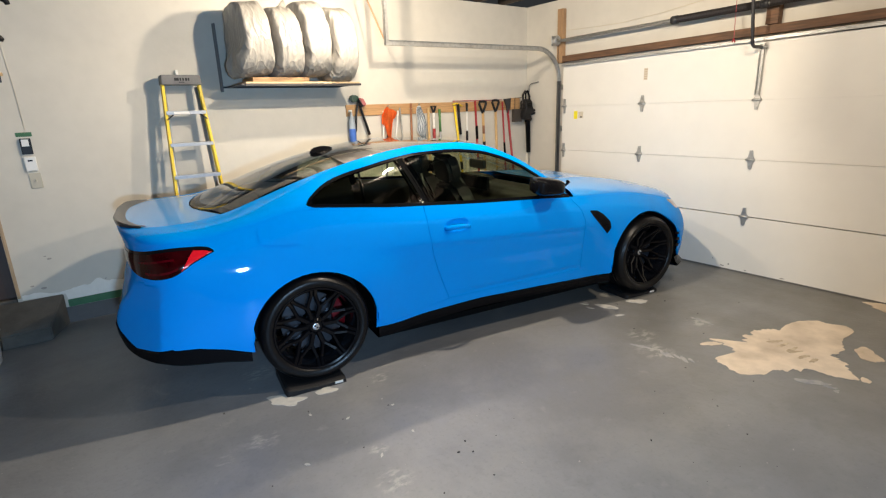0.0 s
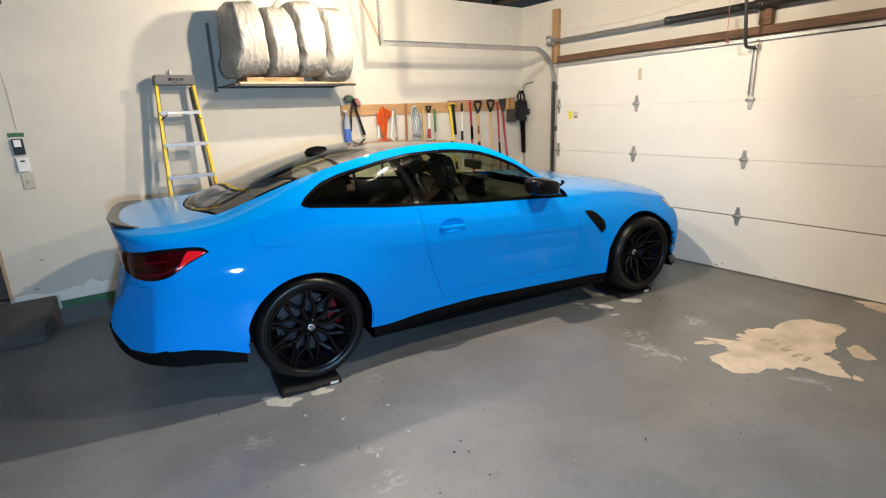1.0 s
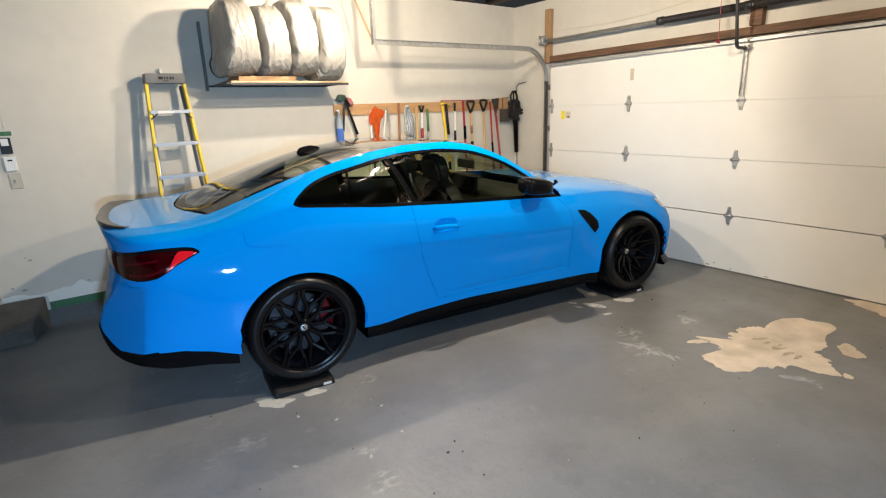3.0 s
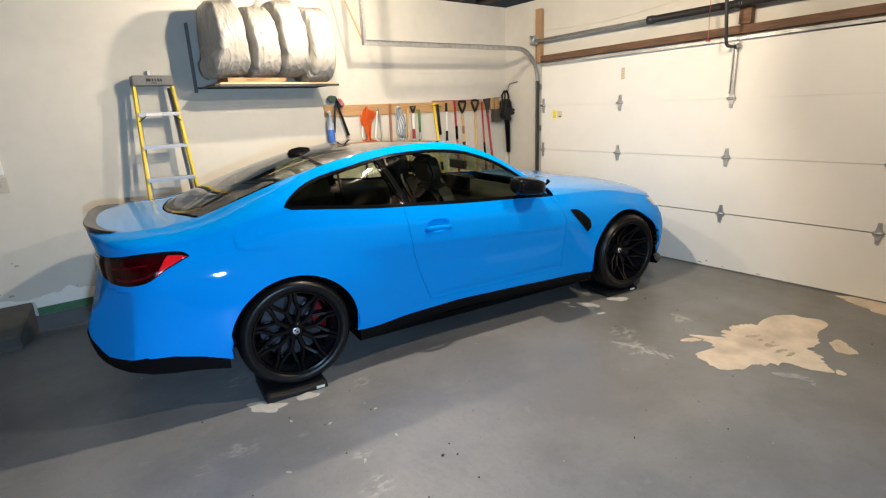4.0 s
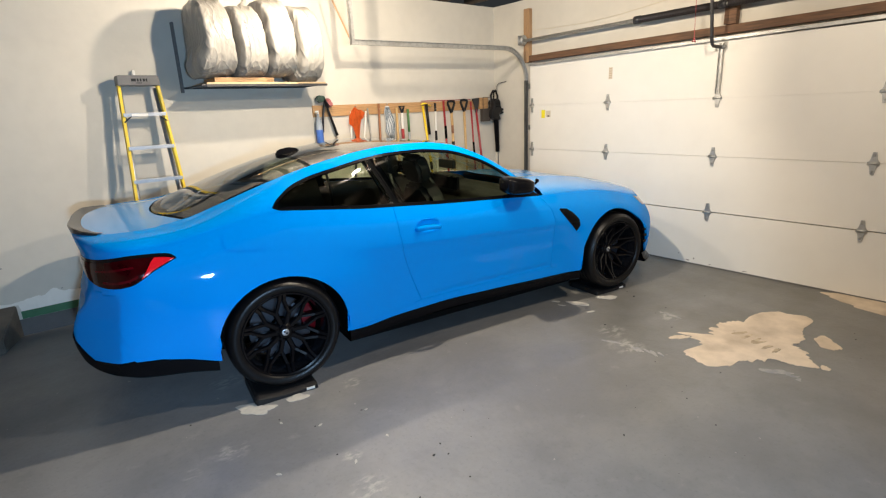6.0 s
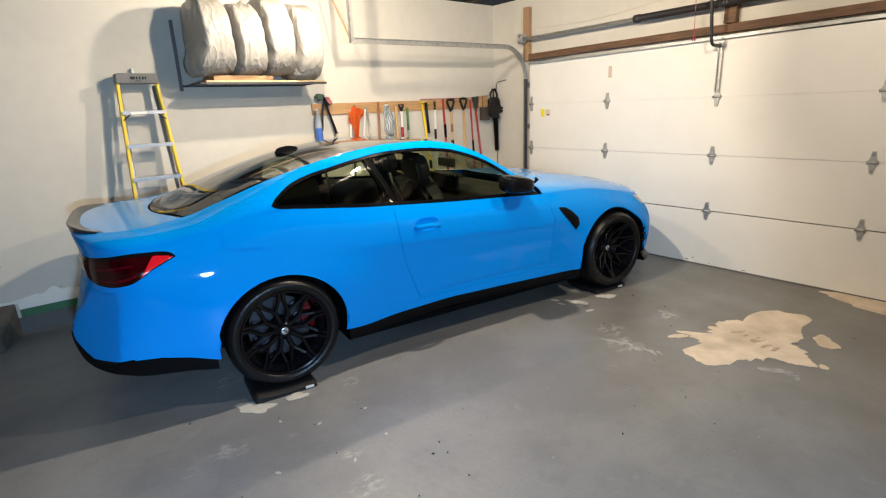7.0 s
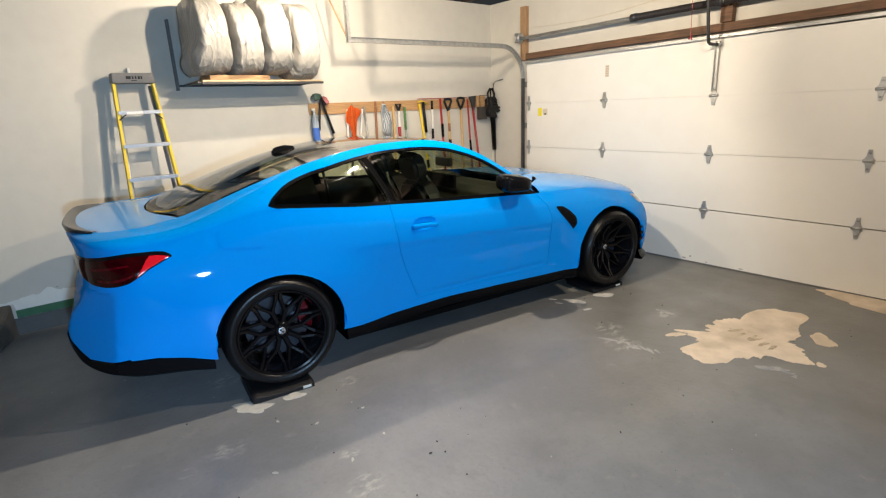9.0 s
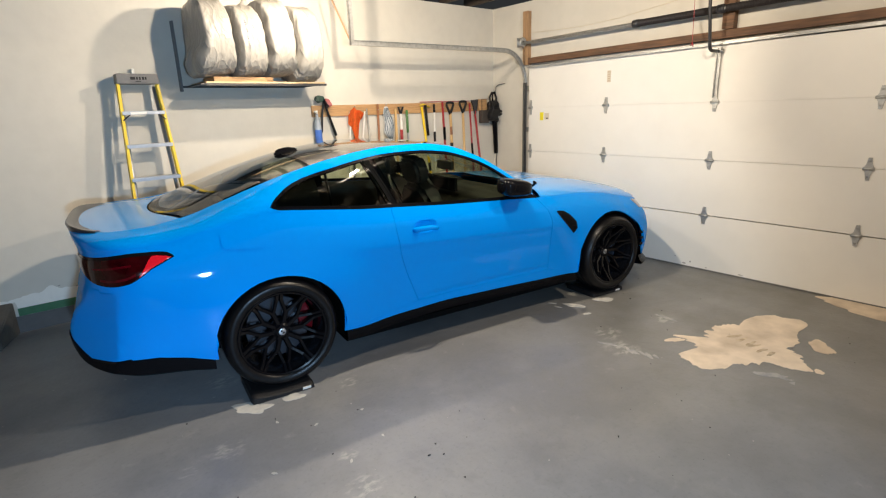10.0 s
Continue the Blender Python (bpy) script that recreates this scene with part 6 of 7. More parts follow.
def bagged_tyre(x, lean, seed, rad=0.325, half=0.128, zbase=1.964, tied=False, flare=0.0):
    """A tyre on edge in a crumpled white bag: a rounded drum with folds, drawn in at the sides and bottom corners."""
    rng = random.Random(seed)
    bm = bmesh.new()
    nseg, prof = 128, []
    for k in range(37):
        u = -1 + 2 * k / 36
        prof.append(math.copysign(1 - (1 - abs(u)) ** 1.4, u))      # closer rings at the shoulders
    rings = []
    for u in prof:
        e = (1 - abs(u) ** 11.0) ** (1 / 2.0) if abs(u) < 1 else 0.0
        ring = []
        for j in range(nseg):
            a = 2 * math.pi * j / nseg
            c, s = math.cos(a), math.sin(a)
            r = rad * (0.60 + 0.40 * e) if abs(u) < 0.999 else rad * 0.60
            slack = min(1.0, max(0.0, -s - 0.30) / 0.4)            # gathers at the bottom
            rim = min(1.0, max(0.0, abs(u) - 0.55) / 0.3)            # and along the shoulders
            fold = noise.noise((c * 1.2 + seed, s * 1.2, u * 0.7)) * 0.012
            wv = u * 3.0 + 0.8 * noise.noise((c * 1.3 + seed, s * 1.3, u))
            fold += (1 - abs(noise.noise((c * 1.5 - seed, s * 1.5, wv)))) ** 14 * (0.007 + 0.008 * slack + 0.006 * rim)
            fold += (1 - abs(noise.noise((c * 2.2 + seed * 2, s * 2.2, u * 3.4 + 4 + s)))) ** 9 * (0.003 + 0.007 * slack)
            fold += (1 - abs(noise.noise((c * 4.5 - seed, s * 4.5, u * 1.2 - 2)))) ** 8 * 0.006 * rim
            fold += slack * 0.02
            x0 = u * half * (1 + 0.12 * noise.noise((c * 3, s * 3, seed + 9)))
            r = r * (abs(c) ** 2.35 + abs(s) ** 2.35) ** (-1 / 2.35) + fold * 0.6
            if s < -0.55:      # slack of the bag at the bottom spreads out on the shelf
                x0 *= 1 + 0.22 * (-s - 0.55) / 0.45
            if u < 0:      # loose side of the bag hanging out at the foot
                x0 += flare * u * max(0.0, 0.35 - s) ** 1.5 * (0.75 + 0.5 * noise.noise((c * 2.5, s * 2, seed)))
            ring.append(bm.verts.new((x0, r * c, r * s)))
        rings.append(ring)
    for a, b in zip(rings, rings[1:]):
        for j in range(nseg):
            bm.faces.new((a[j], b[j], b[(j + 1) % nseg], a[(j + 1) % nseg]))
    for ring in (rings[0], rings[-1]):
        c = bm.verts.new(sum((v.co for v in ring), Vector()) / nseg + Vector((0.03 if ring is rings[0] else -0.03, 0, 0)))
        for j in range(nseg):
            bm.faces.new((ring[j], ring[(j + 1) % nseg], c))
    bmesh.ops.recalc_face_normals(bm, faces=bm.faces)
    low = min(v.co.z for v in bm.verts)
    t = empty("bagged_tyre", pose(x, -0.355, zbase - low - 0.004, 0, lean, rng.uniform(-3, 3)))
    part("bag", bm, BAG, t, "", 60)
    if tied:      # gathered peak of the bag on top
        bm = bmesh.new()
        tube(bm, [(0.05, -0.03, rad - 0.03), (0.07, -0.035, rad + 0.005), (0.085, -0.03, rad + 0.04), (0.10, -0.02, rad + 0.06)], [0.055, 0.034, 0.020, 0.004], 14)
        for v in bm.verts:
            v.co += Vector((noise.noise(v.co * 40), noise.noise(v.co * 41), 0)) * 0.008
        part("neck", bm, BAG, t, "", 60)
    return tagged(t, "tyre on edge wrapped in a crumpled white plastic bag", "bagged tyre", group="tyres on the shelf")


TYRES = [bagged_tyre(-3.655, -4.5, 1.7, 0.294, 0.118, 1.964, False, 0.055), bagged_tyre(-3.385, -5.0, 4.2, 0.280, 0.116, 1.964, True), bagged_tyre(-3.125, -6.0, 8.1, 0.312, 0.120), bagged_tyre(-2.875, -3.0, 11.3, 0.315, 0.115, 1.9235)]
for n, u, mid, cnt in ((1, -0.40, 176, 13), (3, -0.80, 168, 5)):
    bm = bmesh.new()
    for k in range(cnt):
        a = radians(mid + (k - cnt / 2) * 3.6)
        rr = (0.290 if n == 1 else 0.311) + 0.004 * math.sin(k * 1.3)
        box(bm, -0.006, 0.006, -0.0012, 0.0012, -0.007, 0.007, 0, Matrix.Translation((u * 0.115, rr * math.cos(a), rr * math.sin(a))) @ Matrix.Rotation(a - math.pi / 2, 4, "X"))
    part("print", bm, BAGDARK, TYRES[n], "row of dark print, too crumpled to read")


# ---- step ladder leaning folded against the wall ----
def step_ladder():
    lad = tagged(empty("step_ladder", pose(0, 0, 0)), "yellow fibreglass step ladder with aluminium treads, leaning folded on the wall", "ladder")
    top_z, cx = 1.93, -4.205
    def fy(z):
        return -0.36 + 0.215 * z / top_z
    def half(z):
        return 0.150 + (top_z - z) * 0.053
    for sg in (-1, 1):
        bm = bmesh.new()
        g = []
        for z in (0.02, 0.5, 1.0, 1.5, 1.93):
            x, y = cx + sg * half(z), fy(z)
            o = [(x - sg * 0.019, y - 0.030), (x + sg * 0.002, y - 0.030), (x + sg * 0.002, y + 0.036), (x - sg * 0.019, y + 0.036), (x - sg * 0.019, y + 0.030), (x - sg * 0.004, y + 0.030), (x - sg * 0.004, y - 0.024), (x - sg * 0.019, y - 0.024)]
            g.append([bm.verts.new((p, q, z)) for p, q in o])
        for a, b in zip(g, g[1:]):
            for k in range(8):
                bm.faces.new((a[k], a[(k + 1) % 8], b[(k + 1) % 8], b[k]))
        bm.faces.new(g[0]); bm.faces.new(g[-1])
        bmesh.ops.recalc_face_normals(bm, faces=bm.faces)
        part("front_rail", bm, YELLOW, lad, "yellow fibreglass rail")
        bm = bx(-0.028, 0.006, -0.034, 0.040, 0.0, 0.06, 0.004, pose(cx + sg * half(0.0), fy(0), 0))
        part("foot", bm, BLACKP, lad, "black rubber foot")
        bm = bmesh.new()
        tube(bm, [(cx + sg * (half(0) - 0.05), fy(0) + 0.10, 0.02), (cx + sg * (half(1.9) - 0.022), fy(1.9) + 0.065, 1.9)], 0.016, 8)
        part("rear_rail", bm, ALU, lad, "grey aluminium rear rail", 40)
    for z in (0.36, 0.63, 0.90, 1.165, 1.435, 1.70):
        bm = bmesh.new()
        w = half(z) - 0.006
        y = fy(z)
        box(bm, cx - w, cx + w, y - 0.042, y + 0.062, z - 0.003, z, 0.001)
        box(bm, cx - w, cx + w, y - 0.044, y - 0.041, z - 0.026, z, 0.001)
        box(bm, cx - w, cx + w, y + 0.061, y + 0.064, z - 0.022, z, 0.001)
        for k in range(5):
            box(bm, cx - w, cx + w, y - 0.034 + 0.016 * k, y - 0.030 + 0.016 * k, z, z + 0.002)
        part("tread", bm, ALU, lad, "ribbed aluminium tread")
    for z in (0.55,):
        bm = bmesh.new()
        tube(bm, [(cx - half(z) + 0.05, fy(z) + 0.09, z), (cx + half(z) - 0.05, fy(z) + 0.09, z)], 0.010, 8)
        part("rear_brace", bm, ALU, lad, "", 40)
    for sg in (-1, 1):
        bm = bmesh.new()
        tube(bm, [(cx + sg * (half(1.7) - 0.004), fy(1.66) - 0.032, 1.63), (cx + sg * (half(1.7) - 0.06), fy(1.68) - 0.032, 1.675)], 0.006, 6)
        part("strut", bm, STEELD, lad, "short dark strut")
    bm = bx(cx - 0.150, cx + 0.150, fy(1.97) - 0.065, fy(1.97) + 0.085, 1.915, 1.995, 0.010)
    for v in bm.verts:
        if v.co.z < 1.95:
            v.co.x = cx + (v.co.x - cx) * 1.03
    cap = part("top_cap", bm, GREYP, lad, "grey plastic top cap", 40)
    bm = bmesh.new()
    yq = fy(1.97) - 0.0665
    for k, wd in enumerate((0.022, 0.014, 0.012, 0.012, 0.016, 0.012)):
        x0 = cx - 0.055 + 0.021 * k
        box(bm, x0, x0 + wd, yq, yq + 0.001, 1.947, 1.969)
    part("lettering", bm, INK, cap, "bold dark maker's lettering as plain bars")
    part("lettering", bx(cx - 0.02, cx + 0.02, yq, yq + 0.001, 1.932, 1.938), INK, cap)
    part("label", bx(cx - 0.10, cx + 0.02, fy(1.69) - 0.0462, fy(1.69) - 0.0446, 1.676, 1.696), WHITEP, lad, "white label on the top tread")
    return lad


step_ladder()
nail = tagged(part("wall_hook", bx(-4.215, -4.195, -0.05, -0.001, 2.0, 2.045, 0.004), WHITEP), "small white hook above the ladder", "hook")

# ---- tool board and tools ----
structure("trim_board", bx(-2.625, -0.15, -0.02, -0.001, 1.598, 1.715, 0.003), WOODB, "orange pine board along the wall for hanging tools", "board")
bm = bx(-1.22, -0.42, -0.03, -0.0205, 1.722, 1.731, 0.002)
tagged(part("slat", bm, RED), "thin red slat on top of the tool board", "slat")


def hung(name, label, category, group=""):
    return tagged(empty(name, pose(0, 0, 0)), label, category, group)


def handle_tool(name, label, x0, z0, x1, material, r=0.014, ztop=None, grip=None, y=-0.05, z1=0.25, head=True):
    """A long-handled tool hanging from the board: shaft, grip and, out of sight behind the car, its head."""
    t = hung(name, label, "garden tool", "tools on the board")
    top = ztop or z0
    def at(z):
        k = (z0 - z) / (z0 - 1.2)
        return (x0 + (x1 - x0) * k, y, z)
    bm = tb([at(top), at((top + z1) / 2), at(z1)], r, 10)
    part("shaft", bm, material, t, "", 40)
    if grip:
        ga, gb, gm = grip
        part("grip", tb([at(ga), at(gb)], r * 1.22, 10), gm, t, "", 40)
    if head:
        x, _, z = at(z1)
        bm = bx(x - 0.09, x + 0.09, y - 0.012, y + 0.012, z - 0.16, z + 0.02, 0.008)
        part("blade", bm, STEELD, t, "dark steel head")
    part("hook", tb([(at(top - 0.05)[0], -0.018, top - 0.06), (at(top - 0.05)[0], y - r - 0.004, top - 0.06)], 0.004, 6), GALV, t)
    return t


def d_grip(t, x, z, y=-0.05, w=0.055, material=BLACKP):
    """A D-shaped grip on top of a shovel."""
    bm = bmesh.new()
    pts = [(x, y, z - 0.145), (x - w * 0.55, y, z - 0.085), (x - w, y, z - 0.03), (x - w * 0.92, y, z - 0.006), (x, y, z), (x + w * 0.92, y, z - 0.006), (x + w, y, z - 0.03), (x + w * 0.55, y, z - 0.085), (x, y, z - 0.145)]
    tube(bm, pts, 0.015, 10)
    part("d_grip", bm, material, t, "black D-shaped grip", 50)


handle_tool("pole", "slim white metal pole hanging on the board", -2.008, 1.64, -2.078, WHITEP, 0.010)
handle_tool("pole", "slim grey metal pole hanging on the board", -1.985, 1.67, -1.958, GALV, 0.009)
handle_tool("rake", "old rake with a brown wooden handle", -1.834, 1.715, -1.845, BROWNH, 0.013)
handle_tool("hoe", "hoe with a pale wooden handle", -1.597, 1.66, -1.598, ASH, 0.015)
t = handle_tool("spade", "white and red spade with a black grip", -1.523, 1.60, -1.525, WHITEP, 0.015, grip=(1.42, 1.25, RED))
bm = bmesh.new()
tube(bm, [(-1.523, -0.05, 1.53), (-1.523, -0.05, 1.60), (-1.555, -0.05, 1.675), (-1.49, -0.05, 1.675), (-1.523, -0.05, 1.60)], 0.014, 8)
part("grip", bm, BLACKP, t, "black triangular grip", 50)
handle_tool("edger", "edging tool with a green grip", -1.437, 1.635, -1.432, ALU, 0.012, grip=(1.64, 1.38, GREENH))
t = handle_tool("broom", "broom with a yellow handle and dark sleeve", -1.215, 1.67, -1.155, YELLOW, 0.014, grip=(1.0, 0.9, BLACKP))
part("sleeve", tb([(-1.165, -0.058, 1.69), (-1.135, -0.058, 1.33)], 0.017, 10), BLACKP, t, "dark sleeve", 40)
part("clip", tb([(-1.24, -0.055, 1.685), (-1.19, -0.055, 1.70), (-1.10, -0.055, 1.665)], 0.010, 8), YELLOW, t, "yellow clip", 40)
t = handle_tool("squeegee", "white-handled squeegee with black ends", -1.023, 1.69, -1.027, WHITEP, 0.012, grip=(1.70, 1.60, BLACKP))
part("sleeve", tb([(-1.027, -0.05, 1.37), (-1.027, -0.05, 1.25)], 0.0155, 10), BLACKP, t, "black sleeve", 40)
t = handle_tool("rake", "rake with a red handle and dark sleeve", -0.890, 1.72, -0.865, RED, 0.014)
part("sleeve", tb([(-0.872, -0.05, 1.42), (-0.866, -0.05, 1.26)], 0.0175, 10), SATINB, t, "dark sleeve", 40)
t = handle_tool("shovel", "ash-handled shovel with a black D-grip", -0.766, 1.58, -0.751, ASH, 0.017)
d_grip(t, -0.768, 1.715)
part("print", tb([(-0.760, -0.0512, 1.42), (-0.757, -0.0512, 1.32)], 0.0168, 10), BROWNH, t, "faded print on the shaft", 40)
part("collar", tb([(-0.753, -0.05, 1.22), (-0.751, -0.05, 1.10)], 0.020, 10), BLACKP, t, "black collar", 40)
t = handle_tool("shovel", "ash-handled shovel with a black D-grip", -0.552, 1.59, -0.541, ASH, 0.016)
d_grip(t, -0.553, 1.725)
t = handle_tool("fork", "garden fork with a red handle", -0.437, 1.70, -0.405, RED, 0.012)
part("sleeve", tb([(-0.405, -0.05, 1.19), (-0.39, -0.05, 1.0)], 0.0145, 10), SATINB, t, "dark sleeve", 40)
t = handle_tool("ice_scraper", "red-handled scraper hung with its black blade up", -0.345, 1.60, -0.292, RED, 0.015, head=False)
bm = bmesh.new()
prism(bm, [(-0.415, 1.735), (-0.295, 1.745), (-0.31, 1.64), (-0.33, 1.56), (-0.355, 1.56), (-0.375, 1.65)], -0.062, -0.045, "y")
part("blade", bm, STEELD, t, "black steel blade")

# orange rag over a grabber, striped gloves, saw and bottle at the board's near end
t = hung("orange_rag", "bright orange rag hanging from the board", "rag", "")
bm = bmesh.new()
g = []
for i in range(19):
    k = i / 18
    row = []
    for j in range(25):
        u = j / 24
        hem = float(np.interp(u, [0, 0.12, 0.25, 0.34, 0.45, 0.62, 0.70, 0.78, 1.0], [1.51, 1.49, 1.48, 1.38, 1.325, 1.335, 1.44, 1.55, 1.57]))
        top = 1.655 + 0.028 * math.exp(-((u - 0.35) / 0.25) ** 2)
        wide = 0.55 + 0.45 * min(1.0, k * 2.5)
        x = -2.135 + 0.190 * (u - 0.5) * wide + 0.006 * math.sin(k * 5)
        fold = math.sin(u * 15 + 1.5 * k) * (0.25 + 0.75 * k) + 0.35 * math.sin(u * 34 - 2 * k)
        row.append((x, -0.060 - 0.012 * fold, top + (hem - top) * k))
    g.append(row)
grid_into(bm, g)
bmesh.ops.solidify(bm, geom=bm.faces[:], thickness=0.004)
part("cloth", bm, ORANGE, t, "", 60)
part("nail", tb([(-2.13, -0.018, 1.69), (-2.13, -0.07, 1.70)], 0.004, 6), GALV, t)
handle_tool("grabber", "pale pick-up grabber behind the orange rag", -2.185, 1.64, -2.220, WHITEP, 0.011, y=-0.035)
handle_tool("grabber", "pale pick-up grabber behind the orange rag", -2.115, 1.66, -2.165, STEELD, 0.013, y=-0.035)
t = hung("work_gloves", "pair of grey striped work gloves hung up", "gloves")
bm = bmesh.new()
prof = [(0.0, 1.688), (0.020, 1.682), (0.034, 1.655), (0.046, 1.615), (0.054, 1.55), (0.062, 1.47), (0.064, 1.41), (0.052, 1.365), (0.030, 1.335), (0.025, 1.30), (0.028, 1.25), (0.0, 1.248)]
lathe(bm, prof, 28, "z")


def drape(p):
    """Slack cloth: the lathed form hung a little askew, flattened and creased."""
    x = -1.722 + p.x + 0.007 * noise.noise(p * 22) + (1.68 - p.z) * 0.10 + 0.008 * math.sin(p.z * 26)
    return Vector((x, -0.05 + p.y * 0.42 + 0.008 * noise.noise(p * 14 + Vector((3, 1, 2))), p.z))


for v in bm.verts:
    v.co = drape(v.co)
bmesh.ops.recalc_face_normals(bm, faces=bm.faces)
part("glove", bm, CLOTHG, t, "", 60)
for k in range(6):
    a = radians(-150 + 24 * k)
    pts = []
    for q in range(19):
        z = 1.67 - 0.40 * q / 18
        w0 = float(np.interp(-z, [-p[1] for p in prof], [p[0] for p in prof]))
        aa = a + 0.35 * math.sin(q * 0.55 + k) * 0.4 + 0.25 * (q / 18 - 0.5)
        pts.append(drape(Vector((w0 * math.cos(aa), w0 * math.sin(aa), z))) + Vector((0, -0.001, 0)))
    part("stripe", tb(pts, 0.0045, 5), CLOTHD, t, "dark stripe", 60)
part("nail", tb([(-1.715, -0.018, 1.70), (-1.715, -0.06, 1.71)], 0.004, 6), GALV, t)

t = hung("hedge_shears", "hedge shears with black grips and a red pivot", "shears")


def crumpled(outline, seed, deep):
    """A crumpled sheath: a bevelled plate of the given outline, dented by noise."""
    bm = bmesh.new()
    prism(bm, outline, -0.07 - deep, -0.07 + deep, "y")
    bmesh.ops.bevel(bm, geom=bm.edges[:], offset=0.010, segments=2, affect="EDGES")
    bmesh.ops.triangulate(bm, faces=bm.faces)
    bmesh.ops.subdivide_edges(bm, edges=[e for e in bm.edges if e.calc_length() > 0.02], cuts=1)
    for v in bm.verts:
        v.co += Vector((noise.noise(v.co * 24 + Vector((seed, 0, 0))), 1.6 * noise.noise(v.co * 30 + Vector((0, seed, 0))), noise.noise(v.co * 24 + Vector((0, 0, seed))))) * 0.009
    return bm


part("guard", crumpled([(-2.605, 1.795), (-2.578, 1.812), (-2.530, 1.808), (-2.497, 1.790), (-2.505, 1.762), (-2.540, 1.752), (-2.552, 1.735), (-2.590, 1.752)], 3.1, 0.026), DGREEN, t, "dark green guard", 35)
part("guard", crumpled([(-2.500, 1.778), (-2.462, 1.785), (-2.432, 1.752), (-2.418, 1.722), (-2.440, 1.690), (-2.468, 1.700), (-2.490, 1.722), (-2.505, 1.745)], 7.4, 0.024), PINK, t, "faded red guard", 35)
part("strap", tb([(-2.52, -0.10, 1.775), (-2.495, -0.105, 1.735), (-2.47, -0.10, 1.705), (-2.50, -0.10, 1.685)], 0.008, 8), BLACKP, t, "black strap", 40)
part("handle", tb([(-2.50, -0.06, 1.76), (-2.47, -0.06, 1.66), (-2.39, -0.06, 1.40)], [0.014, 0.012, 0.016], 8), BLACKP, t, "black grip", 50)
part("handle", tb([(-2.50, -0.06, 1.76), (-2.53, -0.06, 1.62), (-2.555, -0.06, 1.44)], [0.012, 0.011, 0.014], 8), STEELD, t, "", 50)
t = hung("spray_bottle", "clear bottle with a blue label hanging by its neck", "bottle")
bm = bmesh.new()
lathe(bm, [(0.0, 1.63), (0.014, 1.63), (0.015, 1.60), (0.024, 1.585), (0.033, 1.555), (0.036, 1.52), (0.036, 1.34), (0.033, 1.325), (0.0, 1.325)], 24, "z")
bmesh.ops.translate(bm, vec=(-2.60, -0.075, 0), verts=bm.verts)
bmesh.ops.recalc_face_normals(bm, faces=bm.faces)
part("bottle", bm, CLEARP, t, "", 40)
bm = bmesh.new()
lathe(bm, [(0.0362, 1.47), (0.0370, 1.47), (0.0370, 1.34), (0.0362, 1.34)], 24, "z")
bmesh.ops.translate(bm, vec=(-2.60, -0.075, 0), verts=bm.verts)
part("label", bm, BLUEP, t, "blue label", 40)
part("trigger", tb([(-2.60, -0.075, 1.63), (-2.60, -0.08, 1.655), (-2.63, -0.085, 1.65)], 0.012, 8), WHITEP, t, "pale trigger", 40)

# string trimmer and bracket by the corner
t = hung("string_trimmer", "black electric string trimmer hung by its handle", "trimmer")
bm = bmesh.new()
prism(bm, [(-0.147, 1.685), (-0.123, 1.721), (-0.063, 1.728), (-0.015, 1.697), (-0.010, 1.613), (0.021, 1.589), (0.016, 1.546), (-0.051, 1.529), (-0.015, 1.481), (-0.015, 1.445), (-0.087, 1.457), (-0.123, 1.469), (-0.171, 1.481), (-0.171, 1.565), (-0.135, 1.613)], -0.185, -0.06, "y")
bmesh.ops.bevel(bm, geom=bm.edges[:], offset=0.016, segments=3, affect="EDGES")
part("motor", bm, BLACKP, t, "", 40)
for zz in (1.665, 1.645, 1.625):
    part("vent", bx(-0.115, -0.035, -0.190, -0.184, zz - 0.004, zz + 0.004, 0.001), SATINB, t, "")
part("loop_handle", tb([(-0.125, -0.11, 1.69), (-0.13, -0.11, 1.77), (-0.09, -0.11, 1.825), (-0.04, -0.11, 1.82), (-0.01, -0.11, 1.76), (-0.015, -0.11, 1.68)], 0.014, 10), BLACKP, t, "", 50)
part("loop_handle", tb([(-0.09, -0.12, 1.70), (-0.085, -0.12, 1.80), (-0.055, -0.12, 1.835), (-0.035, -0.12, 1.79)], 0.009, 8), SATINB, t, "", 50)
part("side_handle", tb([(-0.02, -0.13, 1.60), (0.05, -0.15, 1.585), (0.065, -0.15, 1.55), (0.0, -0.15, 1.535)], 0.015, 10), BLACKP, t, "", 50)
part("tube", tb([(-0.055, -0.115, 1.52), (-0.035, -0.11, 1.40), (0.012, -0.08, 1.03)], [0.040, 0.034, 0.028], 12), SATINB, t, "black tube", 50)
part("cord", tb([(0.01, -0.10, 1.58), (0.06, -0.12, 1.52), (0.055, -0.12, 1.45), (0.0, -0.12, 1.46)], 0.005, 8), GALV, t, "grey cord loop", 50)
t = hung("tool_box_holder", "dark box holder under a pine block on the wall", "holder")
part("block", bx(-0.275, -0.125, -0.05, -0.0205, 1.60, 1.745, 0.004), WOODB, t, "pine block")
part("box", bx(-0.275, -0.14, -0.11, -0.0505, 1.44, 1.605, 0.008), DARKBOX, t, "dark brown box")
part("rim", tb([(-0.275, -0.112, 1.605), (-0.275, -0.112, 1.745), (-0.14, -0.112, 1.745), (-0.14, -0.112, 1.605)], 0.005, 6), DARKBOX, t, "dark wire frame")
t = hung("hook_rod", "thin bent grey steel rod in the corner", "rod")
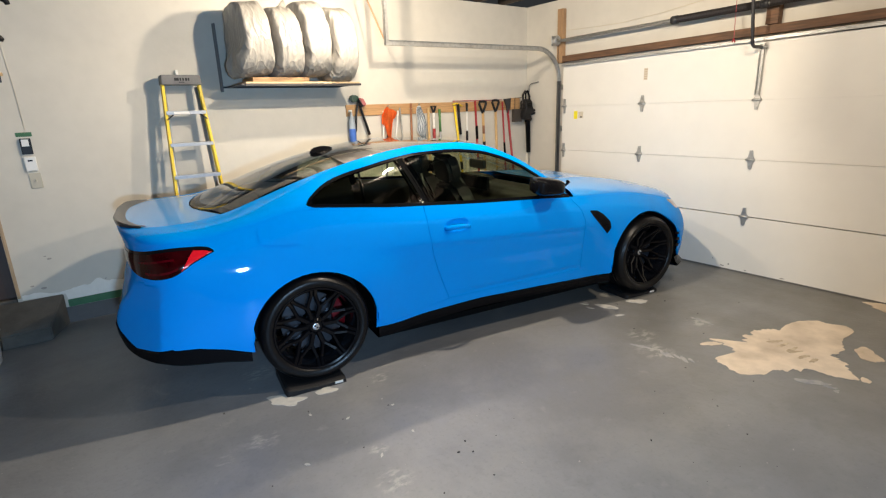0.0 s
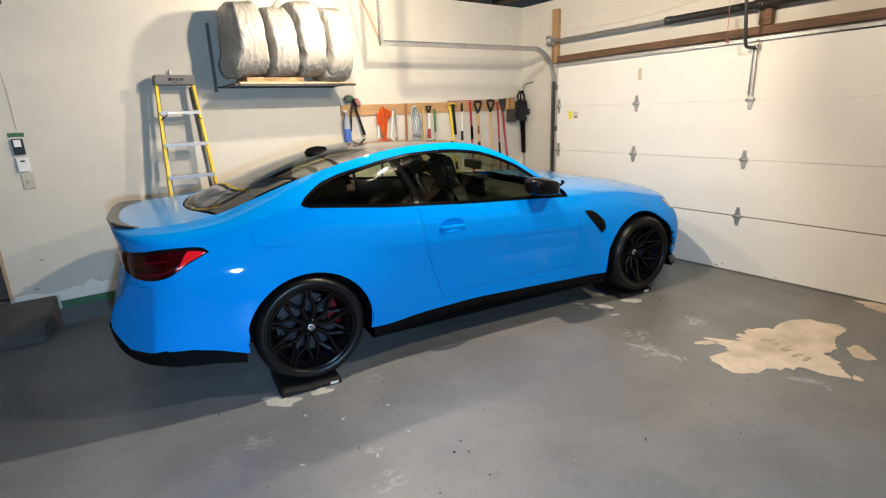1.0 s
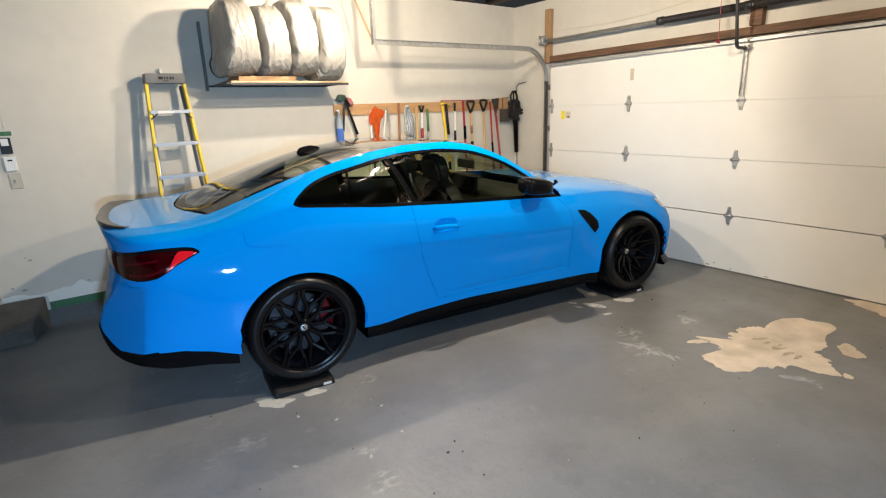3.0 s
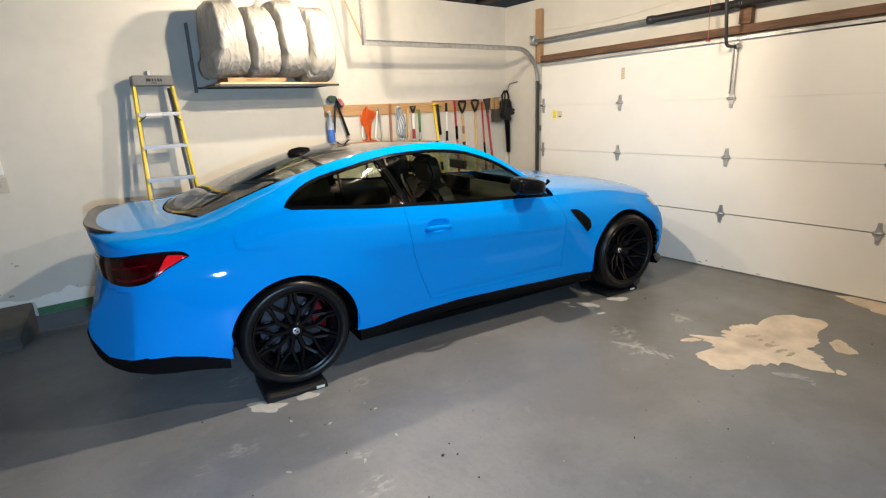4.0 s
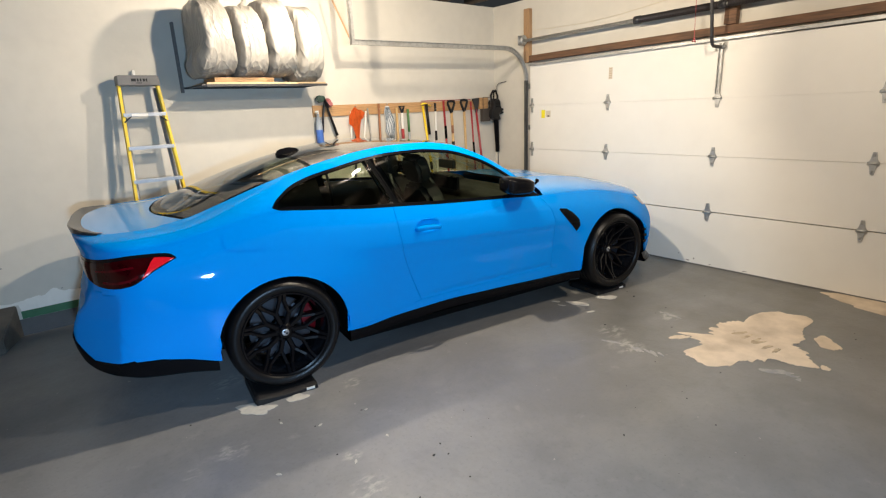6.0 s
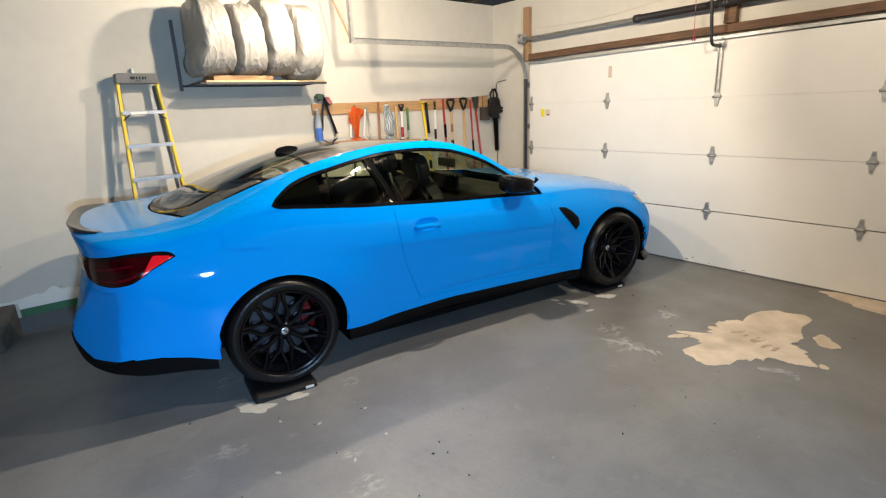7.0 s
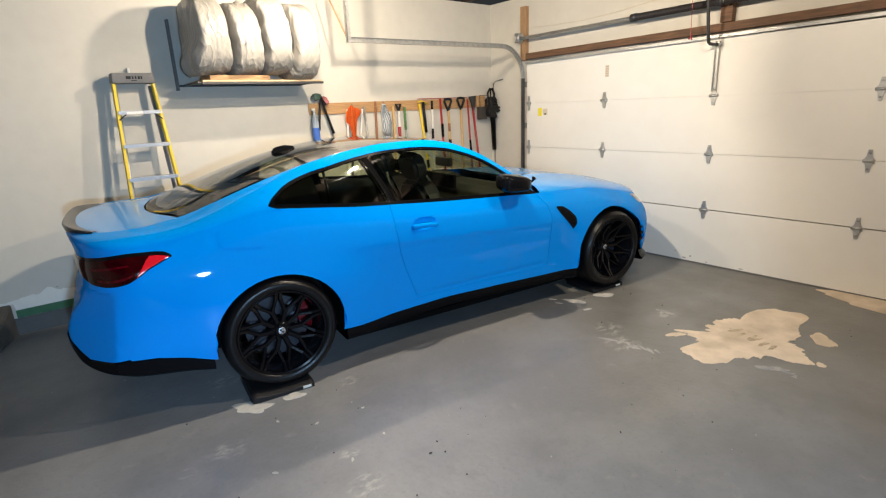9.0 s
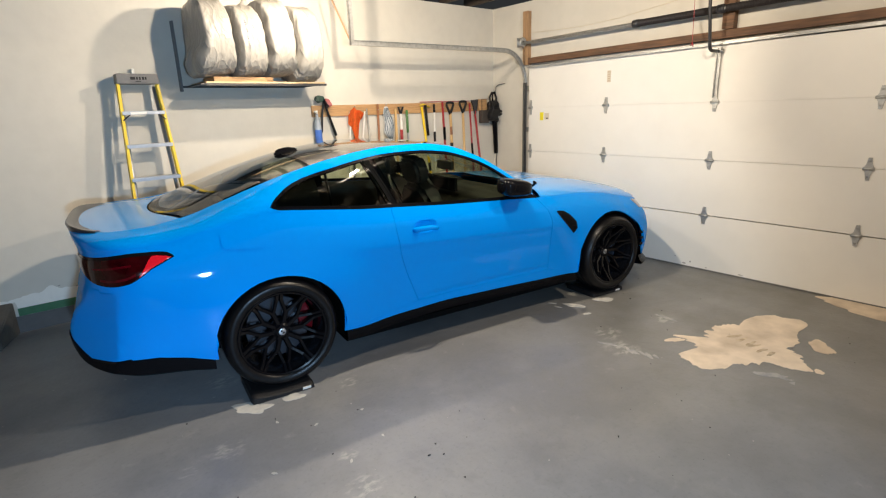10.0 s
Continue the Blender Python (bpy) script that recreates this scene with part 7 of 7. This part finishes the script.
part("rod", tb([(0.035, -0.07, 0.72), (0.032, -0.06, 1.80), (0.03, -0.065, 1.89), (0.03, -0.10, 1.92), (0.03, -0.235, 1.935)], 0.0042, 8), STEELD, t, "", 50)

# ---- wall controls by the house door ----
t = hung("door_opener_button", "black wall button panel with a white pad for the door opener", "wall control")
part("case", bx(-5.375, -5.305, -0.024, -0.001, 1.415, 1.535, 0.004), BLACKP, t, "black case")
part("pad", bx(-5.365, -5.320, -0.028, -0.0245, 1.475, 1.528, 0.002), WHITEP, t, "white push pad")
t = hung("keypad", "white wall switch with a small dark window", "wall control")
part("case", bx(-5.375, -5.30, -0.022, -0.001, 1.285, 1.395, 0.006), WHITEP, t)
part("window", bx(-5.352, -5.322, -0.0235, -0.0225, 1.36, 1.372), BLACKP, t, "dark window")
t = hung("light_switch", "beige wall switch plate", "switch")
part("plate", bx(-5.368, -5.292, -0.007, -0.001, 1.15, 1.268, 0.003), BEIGEP, t)
part("toggle", bx(-5.336, -5.324, -0.02, -0.0075, 1.20, 1.222, 0.002), BEIGEP, t)
tagged(part("green_tape", bx(-5.39, -5.29, -0.003, -0.0008, 1.548, 1.580), GREEN), "strip of green tape above the wall button", "tape")
tagged(part("wire", tb([(-5.325, -0.003, 1.60), (-5.33, -0.003, 1.9), (-5.345, -0.003, 2.15), (-5.35, -0.003, 2.5), (-5.35, -0.003, 2.84)], 0.0022, 6), PALES), "thin bell wire down the wall", "wire")

# things hung higher up beside the wire, and a white bucket by the step
t = hung("coat_hook", "black rubber-ended storage hook on the wall", "hook")
part("arm", tb([(-5.42, -0.002, 2.38), (-5.41, -0.10, 2.36), (-5.37, -0.13, 2.28), (-5.33, -0.13, 2.235), (-5.315, -0.13, 2.225)], [0.016, 0.018, 0.020, 0.020, 0.012], 10), BLACKP, t, "", 50)
t = hung("coat_hook", "black rubber-ended storage hook on the wall", "hook")
part("arm", tb([(-5.33, -0.002, 2.56), (-5.30, -0.10, 2.53), (-5.25, -0.12, 2.495), (-5.245, -0.12, 2.47)], [0.02, 0.024, 0.022, 0.016], 10), BLACKP, t, "", 50)
t = hung("hand_saw", "small saw with a wooden handle hung on a nail", "saw")
part("handle", bx(-5.50, -5.37, -0.10, -0.07, 1.985, 2.01, 0.006), ASH, t)
part("blade", bx(-5.46, -5.385, -0.088, -0.084, 1.94, 1.985, 0.001), STEELD, t)
part("nail", tb([(-5.45, -0.002, 2.0), (-5.45, -0.11, 2.0)], 0.004, 6), GALV, t)
t = tagged(empty("bucket", pose(-5.87, -0.60, 0)), "white plastic bucket on the floor by the step", "bucket")
bm = bmesh.new()
lathe(bm, [(0.0, 0.004), (0.12, 0.0), (0.135, 0.02), (0.155, 0.24), (0.165, 0.245), (0.165, 0.262), (0.150, 0.265), (0.130, 0.02), (0.0, 0.015)], 40, "z")
bmesh.ops.recalc_face_normals(bm, faces=bm.faces)
part("pail", bm, WHITEP, t, "", 40)

# scuffs low on the wall
for x, z, w in ((-5.37, 0.575, 0.016), (-5.395, 0.60, 0.009), (-5.02, 0.33, 0.009), (-4.90, 0.30, 0.010), (-5.19, 0.25, 0.014), (-5.45, 0.34, 0.02), (-5.52, 0.37, 0.014)):
    bm = bmesh.new()
    bmesh.ops.create_icosphere(bm, subdivisions=2, radius=1, matrix=Matrix.Translation((x, -0.0005, z)) @ Matrix.Diagonal((w, 0.0015, w * 0.5, 1)))
    tagged(part("wall_scuff", bm, SCUFF), "dark scuff on the painted wall", "scuff", kind="structure")
